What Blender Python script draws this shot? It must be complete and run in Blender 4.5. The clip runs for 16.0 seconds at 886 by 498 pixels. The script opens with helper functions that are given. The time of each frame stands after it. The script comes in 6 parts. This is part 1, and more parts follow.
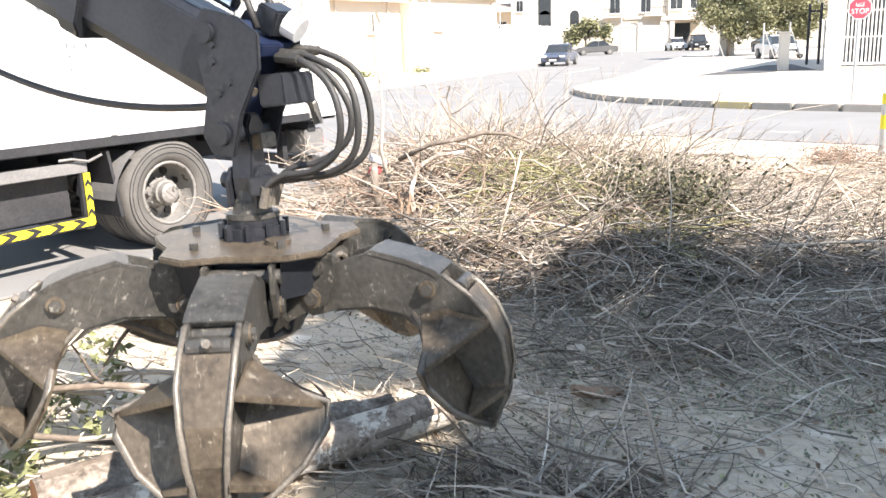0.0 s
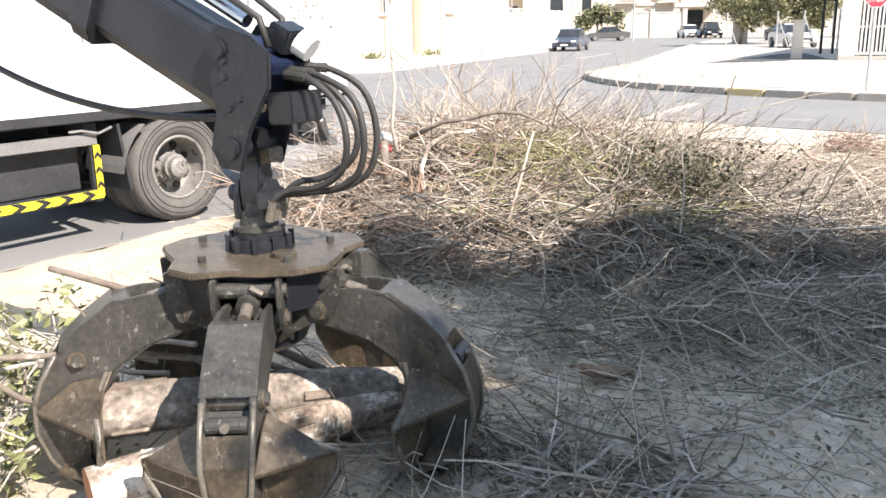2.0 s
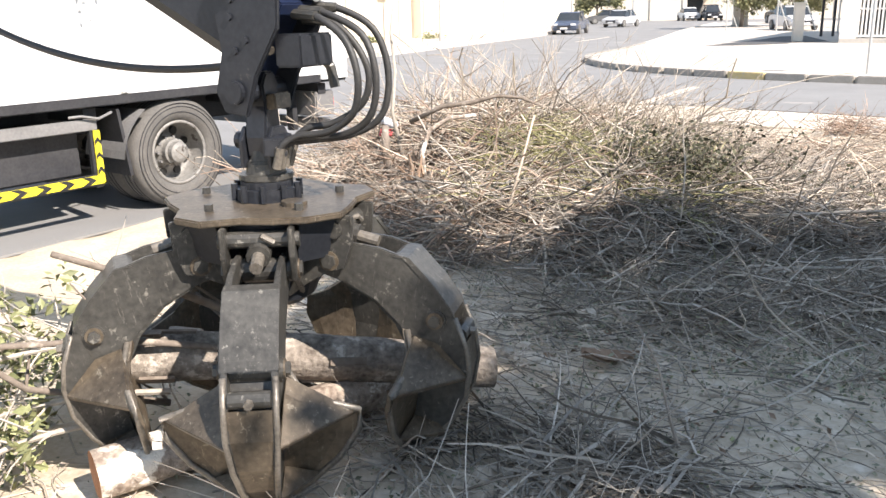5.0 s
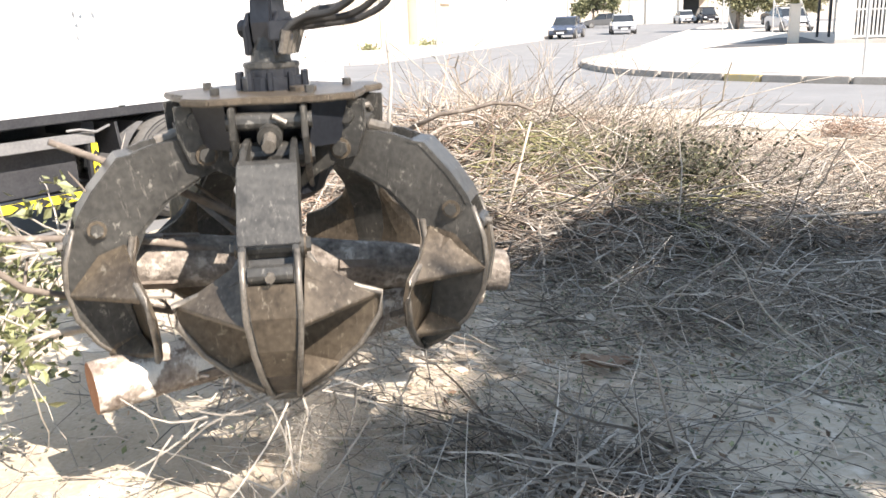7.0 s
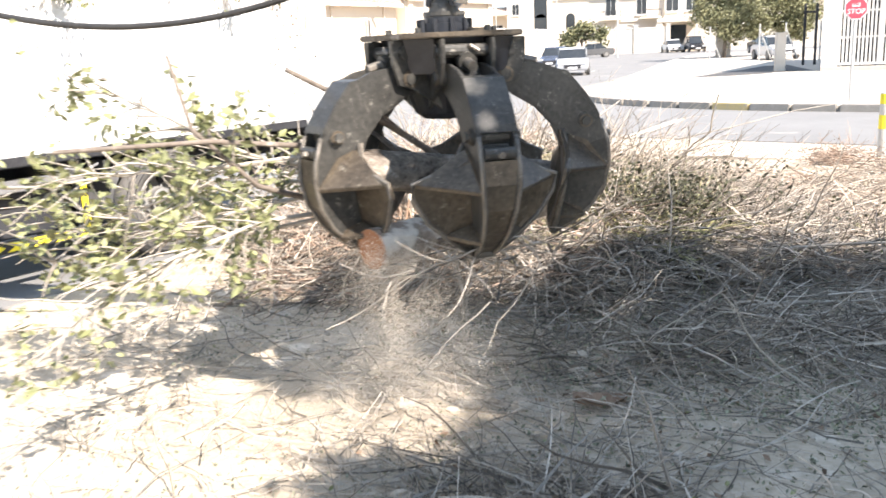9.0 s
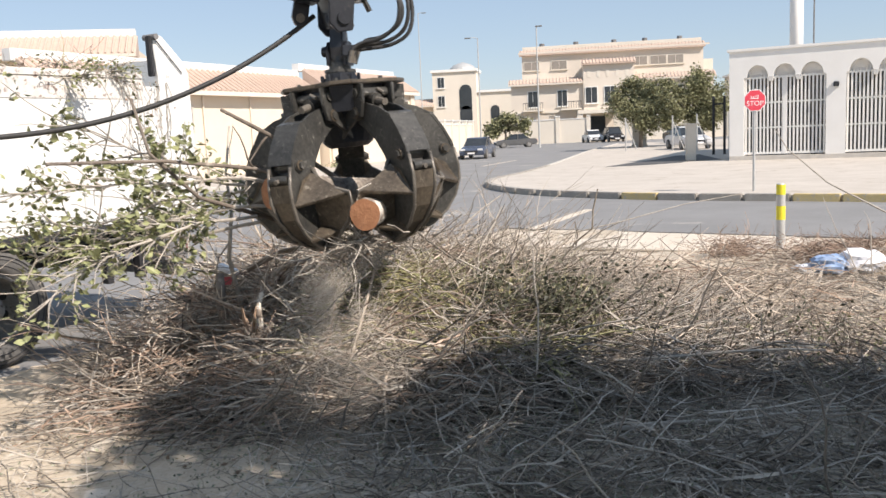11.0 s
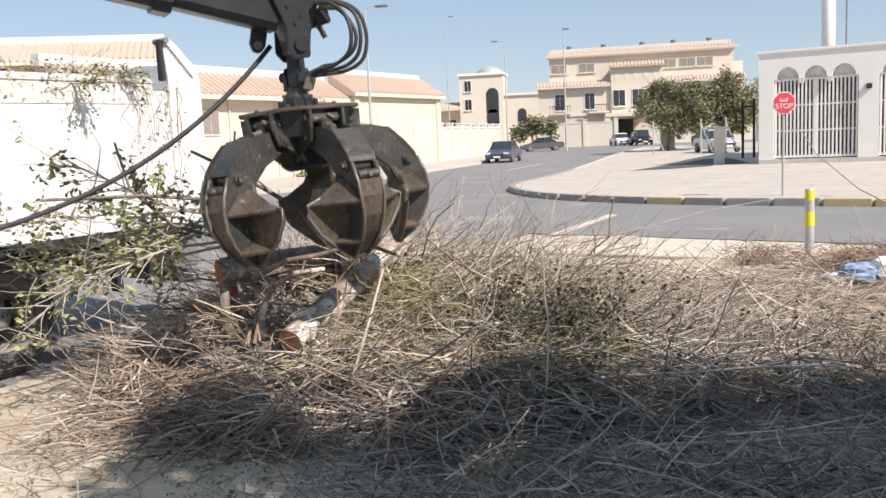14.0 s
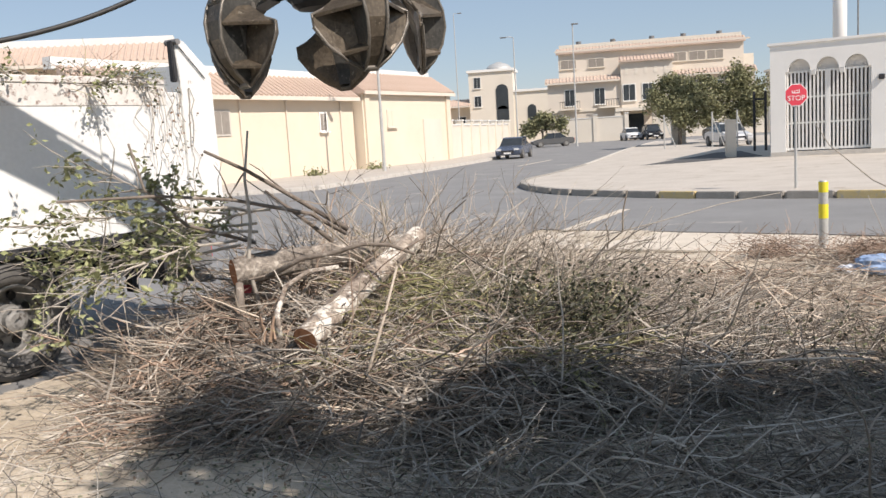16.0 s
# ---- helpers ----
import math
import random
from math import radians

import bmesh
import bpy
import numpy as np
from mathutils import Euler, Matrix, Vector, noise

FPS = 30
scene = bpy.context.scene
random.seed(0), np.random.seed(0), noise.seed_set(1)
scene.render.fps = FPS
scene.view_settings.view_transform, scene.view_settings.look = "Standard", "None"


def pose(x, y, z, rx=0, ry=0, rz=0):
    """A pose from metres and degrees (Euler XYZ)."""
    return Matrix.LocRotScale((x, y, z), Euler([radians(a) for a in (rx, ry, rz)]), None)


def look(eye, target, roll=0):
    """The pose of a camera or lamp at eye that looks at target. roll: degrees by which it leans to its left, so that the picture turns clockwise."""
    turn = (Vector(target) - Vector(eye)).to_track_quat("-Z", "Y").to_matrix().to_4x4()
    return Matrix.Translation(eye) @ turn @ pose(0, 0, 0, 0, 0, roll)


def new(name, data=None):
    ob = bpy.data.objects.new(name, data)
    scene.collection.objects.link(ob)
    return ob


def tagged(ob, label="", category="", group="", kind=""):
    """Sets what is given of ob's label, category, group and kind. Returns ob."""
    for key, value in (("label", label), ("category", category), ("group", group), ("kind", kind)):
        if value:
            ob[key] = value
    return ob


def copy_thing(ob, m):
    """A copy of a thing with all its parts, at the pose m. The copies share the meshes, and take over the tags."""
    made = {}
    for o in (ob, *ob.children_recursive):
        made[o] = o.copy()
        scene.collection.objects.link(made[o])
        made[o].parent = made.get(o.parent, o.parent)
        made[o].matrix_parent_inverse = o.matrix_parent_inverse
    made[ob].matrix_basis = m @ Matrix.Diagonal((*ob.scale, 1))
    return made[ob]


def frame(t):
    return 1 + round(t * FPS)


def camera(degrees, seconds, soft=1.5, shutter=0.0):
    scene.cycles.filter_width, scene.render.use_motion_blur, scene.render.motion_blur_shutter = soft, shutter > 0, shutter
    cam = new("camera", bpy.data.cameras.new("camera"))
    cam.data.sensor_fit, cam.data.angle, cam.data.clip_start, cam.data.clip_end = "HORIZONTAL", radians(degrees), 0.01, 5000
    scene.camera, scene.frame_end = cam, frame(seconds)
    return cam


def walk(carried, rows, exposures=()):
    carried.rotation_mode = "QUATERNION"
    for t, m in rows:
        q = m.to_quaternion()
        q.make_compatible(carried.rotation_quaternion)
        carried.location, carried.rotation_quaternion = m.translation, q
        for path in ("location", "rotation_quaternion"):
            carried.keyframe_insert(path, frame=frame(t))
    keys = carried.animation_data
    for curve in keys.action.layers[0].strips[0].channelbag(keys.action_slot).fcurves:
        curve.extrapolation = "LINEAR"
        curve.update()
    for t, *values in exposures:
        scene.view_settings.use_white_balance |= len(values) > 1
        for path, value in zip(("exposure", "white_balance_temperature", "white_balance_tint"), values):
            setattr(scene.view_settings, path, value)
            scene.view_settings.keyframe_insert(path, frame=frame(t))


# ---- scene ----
cam = camera(54.8, 16.0, shutter=0.5)
PATH = [
    (0, (0.242, -1.226, 1.862), (-0.188, 0.67, 1.392), -2.0),
    (0.5, (0.23, -1.222, 1.834), (-0.202, 0.673, 1.362), -1.8),
    (1, (0.225, -1.228, 1.833), (-0.211, 0.665, 1.356), -1.5),
    (1.5, (0.223, -1.216, 1.823), (-0.22, 0.673, 1.338), -1.3),
    (2, (0.215, -1.212, 1.811), (-0.229, 0.672, 1.306), -1.0),
    (2.5, (0.196, -1.214, 1.807), (-0.248, 0.663, 1.275), -0.9),
    (3, (0.179, -1.217, 1.805), (-0.26, 0.658, 1.264), -0.5),
    (3.5, (0.192, -1.222, 1.808), (-0.249, 0.652, 1.267), -0.7),
    (4, (0.201, -1.219, 1.804), (-0.241, 0.654, 1.261), -0.8),
    (6.5, (0.212, -1.226, 1.831), (-0.229, 0.651, 1.301), -1.9),
    (7, (0.219, -1.228, 1.831), (-0.223, 0.65, 1.304), -2.0),
    (7.5, (0.215, -1.239, 1.838), (-0.227, 0.641, 1.316), -2.0),
    (8, (0.218, -1.229, 1.84), (-0.224, 0.654, 1.33), -2.0),
    (8.5, (0.226, -1.229, 1.85), (-0.213, 0.658, 1.355), -2.1),
    (9, (0.229, -1.186, 1.868), (-0.198, 0.713, 1.407), -2.6),
    (9.5, (0.276, -0.977, 1.854), (-0.032, 0.963, 1.475), -2.5),
    (10, (0.45, -0.7, 1.859), (0.172, 1.261, 1.582), -2.5),
    (10.2, (0.503, -0.626, 1.856), (0.232, 1.337, 1.581), -2.6),
    (12.3, (0.783, -0.136, 1.874), (0.51, 1.83, 1.622), -2.5),
    (12.5, (0.784, -0.126, 1.87), (0.501, 1.838, 1.619), -2.6),
    (13, (0.764, -0.114, 1.866), (0.463, 1.847, 1.616), -2.5),
    (13.5, (0.765, -0.124, 1.875), (0.446, 1.834, 1.626), -2.6),
    (14, (0.765, -0.138, 1.869), (0.431, 1.818, 1.612), -2.7),
    (14.5, (0.761, -0.15, 1.868), (0.42, 1.803, 1.605), -2.9),
    (15, (0.749, -0.172, 1.864), (0.403, 1.78, 1.603), -3.0),
    (15.5, (0.747, -0.172, 1.871), (0.396, 1.78, 1.609), -3.3),
    (16, (0.751, -0.148, 1.867), (0.391, 1.802, 1.605), -3.5),
]
walk(cam, [(t, look(eye, target, roll)) for t, eye, target, roll in PATH],
     exposures=[(t, stops + 0.05, 6800, 15) for t, stops in ((0, 1.42), (0.5, 1.36), (1.5, 1.17), (2.2, 1.02), (3.5, 0.9), (4.2, 0.94), (6.5, 1.2), (8.2, 1.28), (8.8, 1.5), (9.05, 1.25), (9.3, 0.55), (9.5, 0.2), (10.2, 0.3), (12.4, 0.42), (13.2, 0.55), (14, 0.32), (14.6, 0.25), (16, 0.12))])

# ---- world and light ----
# toward the sun: azimuth to the right and behind the camera, 44 degrees up
SUN = Vector((0.83, -0.56, 0.96)).normalized()
world = bpy.data.worlds.new("world")
scene.world = world
world.use_nodes = True
wn = world.node_tree
sky = wn.nodes.new("ShaderNodeTexSky")
sky.sky_type = 'NISHITA'
sky.sun_disc = False
sky.sun_elevation = math.asin(SUN.z)
sky.sun_rotation = math.atan2(SUN.x, SUN.y)
sky.air_density, sky.dust_density, sky.ozone_density = 1.0, 0.25, 1.2
haze = wn.nodes.new("ShaderNodeMix")  # light desert haze over the clear sky
haze.data_type = 'RGBA'
haze.inputs["Factor"].default_value = 0.55
haze.inputs["B"].default_value = (3.5, 4.9, 6.6, 1)
wn.links.new(sky.outputs[0], haze.inputs["A"])
wn.links.new(haze.outputs["Result"], wn.nodes["Background"].inputs[0])
wn.nodes["Background"].inputs[1].default_value = 0.094
sun = new("sun", bpy.data.lights.new("sun", "SUN"))
sun.data.energy, sun.data.angle, sun.data.color = 5.0, radians(0.55), (1.0, 0.955, 0.885)
sun.matrix_world = look(SUN * 60, (0, 0, 0))


# ---- materials ----
def material(name, dark, light, scale=8.0, rough=0.8, metal=0.0, bump=0.2, fine=60.0, island=0.0, extra=None, amount=0.5, objrand=0.0, scratch=None):
    """Two colours mixed by coarse and fine noise, with relief; island / objrand: brightness spread from piece to piece; extra: (colour, scale, threshold) stains; scratch: (colour, stretch, threshold) fine lines along z."""
    m = bpy.data.materials.new(name)
    m.use_nodes = True
    nt = m.node_tree
    N, L = nt.nodes, nt.links
    bsdf = N["Principled BSDF"]
    bsdf.inputs["Roughness"].default_value = rough
    bsdf.inputs["Metallic"].default_value = metal
    tc = N.new("ShaderNodeTexCoord")
    a = N.new("ShaderNodeTexNoise")
    a.inputs["Scale"].default_value, a.inputs["Detail"].default_value, a.inputs["Roughness"].default_value = scale, 6, 0.65
    b = N.new("ShaderNodeTexNoise")
    b.inputs["Scale"].default_value, b.inputs["Detail"].default_value = fine, 4
    for n in (a, b):
        L.new(tc.outputs["Object"], n.inputs["Vector"])
    add = N.new("ShaderNodeMath")
    add.operation = 'MULTIPLY_ADD'
    add.inputs[1].default_value = 0.6
    L.new(a.outputs[0], add.inputs[0])
    half = N.new("ShaderNodeMath")
    half.operation = 'MULTIPLY'
    half.inputs[1].default_value = 0.4
    L.new(b.outputs[0], half.inputs[0])
    L.new(half.outputs[0], add.inputs[2])
    ramp = N.new("ShaderNodeValToRGB")
    ramp.color_ramp.elements[0].position, ramp.color_ramp.elements[1].position = 0.5 - amount * 0.4, 0.5 + amount * 0.4
    ramp.color_ramp.elements[0].color, ramp.color_ramp.elements[1].color = (*dark, 1), (*light, 1)
    L.new(add.outputs[0], ramp.inputs[0])
    out = ramp.outputs[0]
    if extra:
        col, sc, th = extra
        e = N.new("ShaderNodeTexNoise")
        e.inputs["Scale"].default_value, e.inputs["Detail"].default_value, e.inputs["Roughness"].default_value = sc, 8, 0.7
        L.new(tc.outputs["Object"], e.inputs["Vector"])
        er = N.new("ShaderNodeValToRGB")
        er.color_ramp.elements[0].position, er.color_ramp.elements[1].position = th, th + 0.06
        L.new(e.outputs[0], er.inputs[0])
        mx = N.new("ShaderNodeMix")
        mx.data_type = 'RGBA'
        mx.inputs["B"].default_value = (*col, 1)
        L.new(er.outputs[0], mx.inputs["Factor"])
        L.new(out, mx.inputs["A"])
        out = mx.outputs["Result"]
    if scratch:
        col, stretch, th = scratch
        mp = N.new("ShaderNodeMapping")
        mp.inputs["Scale"].default_value = stretch
        mp.inputs["Rotation"].default_value = (0.4, 0.3, 0.2)
        L.new(tc.outputs["Object"], mp.inputs["Vector"])
        e = N.new("ShaderNodeTexNoise")
        e.inputs["Scale"].default_value, e.inputs["Detail"].default_value, e.inputs["Roughness"].default_value = 1.0, 5, 0.75
        L.new(mp.outputs[0], e.inputs["Vector"])
        er = N.new("ShaderNodeValToRGB")
        er.color_ramp.elements[0].position, er.color_ramp.elements[1].position = th, th + 0.10
        L.new(e.outputs[0], er.inputs[0])
        mx = N.new("ShaderNodeMix")
        mx.data_type = 'RGBA'
        mx.inputs["B"].default_value = (*col, 1)
        L.new(er.outputs[0], mx.inputs["Factor"])
        L.new(out, mx.inputs["A"])
        out = mx.outputs["Result"]
    if island or objrand:
        h = N.new("ShaderNodeHueSaturation")
        if island:
            r = N.new("ShaderNodeNewGeometry").outputs["Random Per Island"]
        else:
            r = N.new("ShaderNodeObjectInfo").outputs["Random"]
        mr = N.new("ShaderNodeMapRange")
        s = island or objrand
        mr.inputs["To Min"].default_value, mr.inputs["To Max"].default_value = 1 - s, 1 + s
        L.new(r, mr.inputs["Value"])
        L.new(mr.outputs[0], h.inputs["Value"])
        L.new(out, h.inputs["Color"])
        out = h.outputs[0]
    L.new(out, bsdf.inputs["Base Color"])
    if bump:
        bp = N.new("ShaderNodeBump")
        bp.inputs["Strength"].default_value = bump
        bp.inputs["Distance"].default_value = 0.02
        L.new(add.outputs[0], bp.inputs["Height"])
        L.new(bp.outputs[0], bsdf.inputs["Normal"])
    return m


SAND = material("sand", (0.35, 0.285, 0.205), (0.59, 0.51, 0.405), 1.6, 0.95, 0, 0.5, 40, extra=((0.65, 0.58, 0.485), 2.3, 0.57))
DUST = material("pale dust", (0.48, 0.42, 0.34), (0.68, 0.60, 0.50), 3, 0.95, 0, 0.5, 60)
ASPHALT = material("asphalt", (0.17, 0.167, 0.162), (0.26, 0.255, 0.247), 0.5, 0.85, 0, 0.25, 140, extra=((0.33, 0.31, 0.28), 0.35, 0.60))
DARK_PATCH = material("dark pavement patch", (0.055, 0.054, 0.053), (0.10, 0.098, 0.095), 0.5, 0.85, 0, 0.25, 140)
PAVING = material("sandy paving", (0.40, 0.355, 0.30), (0.54, 0.49, 0.43), 0.8, 0.92, 0, 0.25, 20, extra=((0.36, 0.31, 0.25), 0.9, 0.585))
CONCRETE = material("concrete", (0.42, 0.39, 0.35), (0.62, 0.58, 0.52), 3, 0.9, 0, 0.3, 60)
KERB_YELLOW = material("kerb yellow", (0.50, 0.38, 0.17), (0.62, 0.50, 0.28), 4, 0.85, 0, 0.3, 60, extra=((0.42, 0.38, 0.32), 6, 0.55))
KERB_GREY = material("kerb grey", (0.24, 0.22, 0.19), (0.40, 0.37, 0.33), 4, 0.9, 0, 0.3, 60)
WHITE_PAINT = material("white wall paint", (0.70, 0.68, 0.64), (0.80, 0.785, 0.75), 0.8, 0.8, 0, 0.08, 30)
TRUCK_WHITE = material("chipped white truck paint", (0.66, 0.66, 0.64), (0.80, 0.80, 0.78), 1.5, 0.5, 0, 0.12, 25, extra=((0.26, 0.15, 0.10), 5.0, 0.665))
TRUCK_WORN = material("worn top rail paint", (0.55, 0.52, 0.48), (0.78, 0.76, 0.72), 3, 0.6, 0, 0.2, 25, extra=((0.26, 0.19, 0.16), 15.0, 0.55))
YELLOW_WALL = material("cream yellow wall", (0.64, 0.545, 0.43), (0.71, 0.62, 0.50), 0.5, 0.9, 0, 0.1, 30)
BEIGE_WALL = material("beige render", (0.60, 0.53, 0.445), (0.68, 0.61, 0.525), 0.4, 0.9, 0, 0.1, 12)
CREAM_WALL = material("cream render", (0.63, 0.57, 0.48), (0.71, 0.65, 0.56), 0.4, 0.9, 0, 0.1, 12)
ROOF_TILE = material("terracotta tile", (0.45, 0.335, 0.265), (0.56, 0.44, 0.36), 2.0, 0.85, 0, 0.3, 20)
DARK_STEEL = material("worn dark steel", (0.022, 0.022, 0.021), (0.105, 0.100, 0.089), 4.5, 0.40, 0.3, 0.16, 42, extra=((0.24, 0.225, 0.195), 17, 0.60), amount=0.5, scratch=((0.18, 0.167, 0.145), (70, 60, 9), 0.60))
RUST_STEEL = material("worn brown steel", (0.036, 0.028, 0.021), (0.175, 0.140, 0.100), 4.2, 0.40, 0.3, 0.14, 44, extra=((0.27, 0.235, 0.18), 19, 0.61), amount=0.5, scratch=((0.24, 0.205, 0.155), (80, 70, 8), 0.60))
# scuffed steel, lightened so that claw edges carry a painted highlight
EDGE_STEEL = material("scuffed steel with edge highlight", (0.07, 0.062, 0.052), (0.27, 0.24, 0.20), 9, 0.4, 0.3, 0.2, 90)
BLACK_PAINT = material("black crane paint", (0.014, 0.016, 0.021), (0.036, 0.039, 0.046), 3, 0.36, 0.25, 0.08, 50, extra=((0.09, 0.08, 0.07), 12, 0.66))
NAVY = material("navy enamel", (0.012, 0.02, 0.055), (0.03, 0.045, 0.095), 4, 0.35, 0.3, 0.05, 40)
CHROME = material("chromed rod", (0.55, 0.56, 0.58), (0.70, 0.70, 0.71), 6, 0.15, 1.0, 0.02, 60)
RUBBER = material("hose rubber", (0.018, 0.018, 0.018), (0.05, 0.048, 0.045), 14, 0.55, 0, 0.2, 120)
TYRE = material("dusty tyre rubber", (0.075, 0.072, 0.068), (0.145, 0.138, 0.128), 5, 0.85, 0, 0.3, 60)
RIM = material("grey wheel steel", (0.17, 0.165, 0.155), (0.33, 0.32, 0.30), 7, 0.65, 0.3, 0.2, 50, extra=((0.09, 0.078, 0.065), 9, 0.56))
CHASSIS = material("dark chassis", (0.02, 0.021, 0.025), (0.055, 0.055, 0.058), 4, 0.7, 0.2, 0.2, 40)
CHASSIS_GREY = material("dusty grey chassis", (0.13, 0.13, 0.13), (0.24, 0.235, 0.23), 4, 0.7, 0.1, 0.2, 40)
YELLOW_TAPE = material("yellow reflective tape", (0.72, 0.62, 0.02), (0.85, 0.76, 0.05), 6, 0.45, 0, 0.02, 40)
BLACK_TAPE = material("black tape", (0.015, 0.015, 0.015), (0.03, 0.03, 0.03), 6, 0.5, 0, 0.02, 40)
BARK = material("grey flaky bark", (0.12, 0.085, 0.065), (0.46, 0.39, 0.32), 8, 0.92, 0, 1.0, 40, extra=((0.70, 0.65, 0.57), 7, 0.51), amount=0.35)
BARK_DARK = material("dark furrowed bark", (0.10, 0.078, 0.06), (0.27, 0.225, 0.185), 6, 0.92, 0, 0.9, 30, extra=((0.40, 0.35, 0.29), 6, 0.60))
HEARTWOOD = material("orange cut wood", (0.26, 0.105, 0.048), (0.43, 0.205, 0.10), 18, 0.8, 0, 0.4, 80, extra=((0.16, 0.07, 0.04), 9, 0.62))
TWIG = material("dry tan twigs", (0.25, 0.20, 0.15), (0.56, 0.48, 0.39), 2.2, 0.85, 0, 0.1, 30, island=0.6)
TWIG_GREY = material("grey dry twigs", (0.23, 0.20, 0.165), (0.50, 0.45, 0.385), 2.2, 0.85, 0, 0.1, 30, island=0.6)
TWIG_RED = material("red brown twigs", (0.20, 0.135, 0.098), (0.44, 0.325, 0.245), 2.2, 0.85, 0, 0.1, 30, island=0.55)
# dark brown twigs; in the heap's core this tone paints the shaded gaps
TWIG_DARK = material("dark twigs and gap shade", (0.09, 0.074, 0.058), (0.27, 0.225, 0.18), 2.2, 0.85, 0, 0.1, 30, island=0.6)
TWIG_OLIVE = material("olive young twigs", (0.19, 0.185, 0.075), (0.42, 0.39, 0.20), 2.2, 0.8, 0, 0.1, 30, island=0.5)
BARK_GREY = material("grey furrowed bark", (0.085, 0.068, 0.055), (0.38, 0.33, 0.275), 9, 0.92, 0, 1.0, 40, extra=((0.54, 0.48, 0.41), 9, 0.57), amount=0.35)
LEAF = material("olive green leaves", (0.125, 0.14, 0.055), (0.31, 0.315, 0.155), 3, 0.55, 0, 0.0, 30, island=0.45)
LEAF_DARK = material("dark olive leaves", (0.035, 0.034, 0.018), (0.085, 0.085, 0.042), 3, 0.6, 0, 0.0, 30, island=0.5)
LEAF_DRY = material("dry brown leaves", (0.16, 0.10, 0.065), (0.36, 0.25, 0.17), 3, 0.8, 0, 0.0, 30, island=0.4)
LEAF_TREE = material("street tree leaves", (0.15, 0.155, 0.075), (0.29, 0.28, 0.155), 1, 0.8, 0, 0.0, 30, island=0.4)
CHIPS = material("grey green litter", (0.15, 0.16, 0.10), (0.33, 0.33, 0.245), 3, 0.9, 0, 0.0, 30, island=0.45)
CLOD = material("pale sand clods", (0.36, 0.30, 0.23), (0.58, 0.51, 0.42), 8, 0.95, 0, 0.3, 60, island=0.25)
GLASS_DARK = material("dark window glass", (0.02, 0.025, 0.03), (0.05, 0.055, 0.06), 0.5, 0.08, 0, 0.0, 5)
RED_SIGN = material("red sign enamel", (0.58, 0.035, 0.06), (0.68, 0.07, 0.10), 3, 0.4, 0, 0.0, 30)
WHITE_SIGN = material("white sign face", (0.72, 0.70, 0.68), (0.80, 0.78, 0.76), 3, 0.5, 0, 0.0, 30)
GALV = material("galvanised pole", (0.40, 0.40, 0.38), (0.56, 0.55, 0.53), 5, 0.5, 0.3, 0.05, 40)
YELLOW_PAINT = material("yellow bollard paint", (0.70, 0.58, 0.02), (0.80, 0.70, 0.06), 6, 0.5, 0, 0.05, 40)
CAR_BLUE = material("dark blue car paint", (0.09, 0.115, 0.165), (0.14, 0.165, 0.225), 1, 0.22, 0.4, 0, 10)
CAR_GREY = material("grey car paint", (0.13, 0.13, 0.13), (0.18, 0.18, 0.175), 1, 0.3, 0.4, 0, 10)
CAR_BLACK = material("black car paint", (0.012, 0.012, 0.014), (0.03, 0.03, 0.032), 1, 0.25, 0.3, 0, 10)
CAR_WHITE = material("white car paint", (0.72, 0.72, 0.71), (0.80, 0.80, 0.79), 1, 0.3, 0.0, 0, 10)
CAR_SILVER = material("silver white car paint", (0.55, 0.56, 0.57), (0.66, 0.66, 0.67), 1, 0.3, 0.3, 0, 10)
LAMP_GLASS = material("headlamp lens", (0.6, 0.6, 0.6), (0.75, 0.75, 0.75), 5, 0.15, 0, 0, 10)
BAG_WHITE = material("white plastic bag", (0.66, 0.67, 0.70), (0.80, 0.80, 0.82), 9, 0.4, 0, 0.4, 40)
BAG_BLUE = material("blue plastic sheet", (0.16, 0.25, 0.42), (0.36, 0.46, 0.62), 9, 0.4, 0, 0.4, 40)
RED_CLOTH = material("red plastic scrap", (0.42, 0.05, 0.06), (0.58, 0.12, 0.12), 9, 0.6, 0, 0.3, 40)
# wall behind the gates: the shade there is put into this grey
GATE_BACK = material("yard wall with painted shade", (0.22, 0.21, 0.195), (0.32, 0.305, 0.285), 1, 0.9, 0, 0.1, 20)
SHUTTER = material("weathered grey brown shutter", (0.20, 0.175, 0.15), (0.31, 0.28, 0.245), 3, 0.7, 0, 0.1, 40)


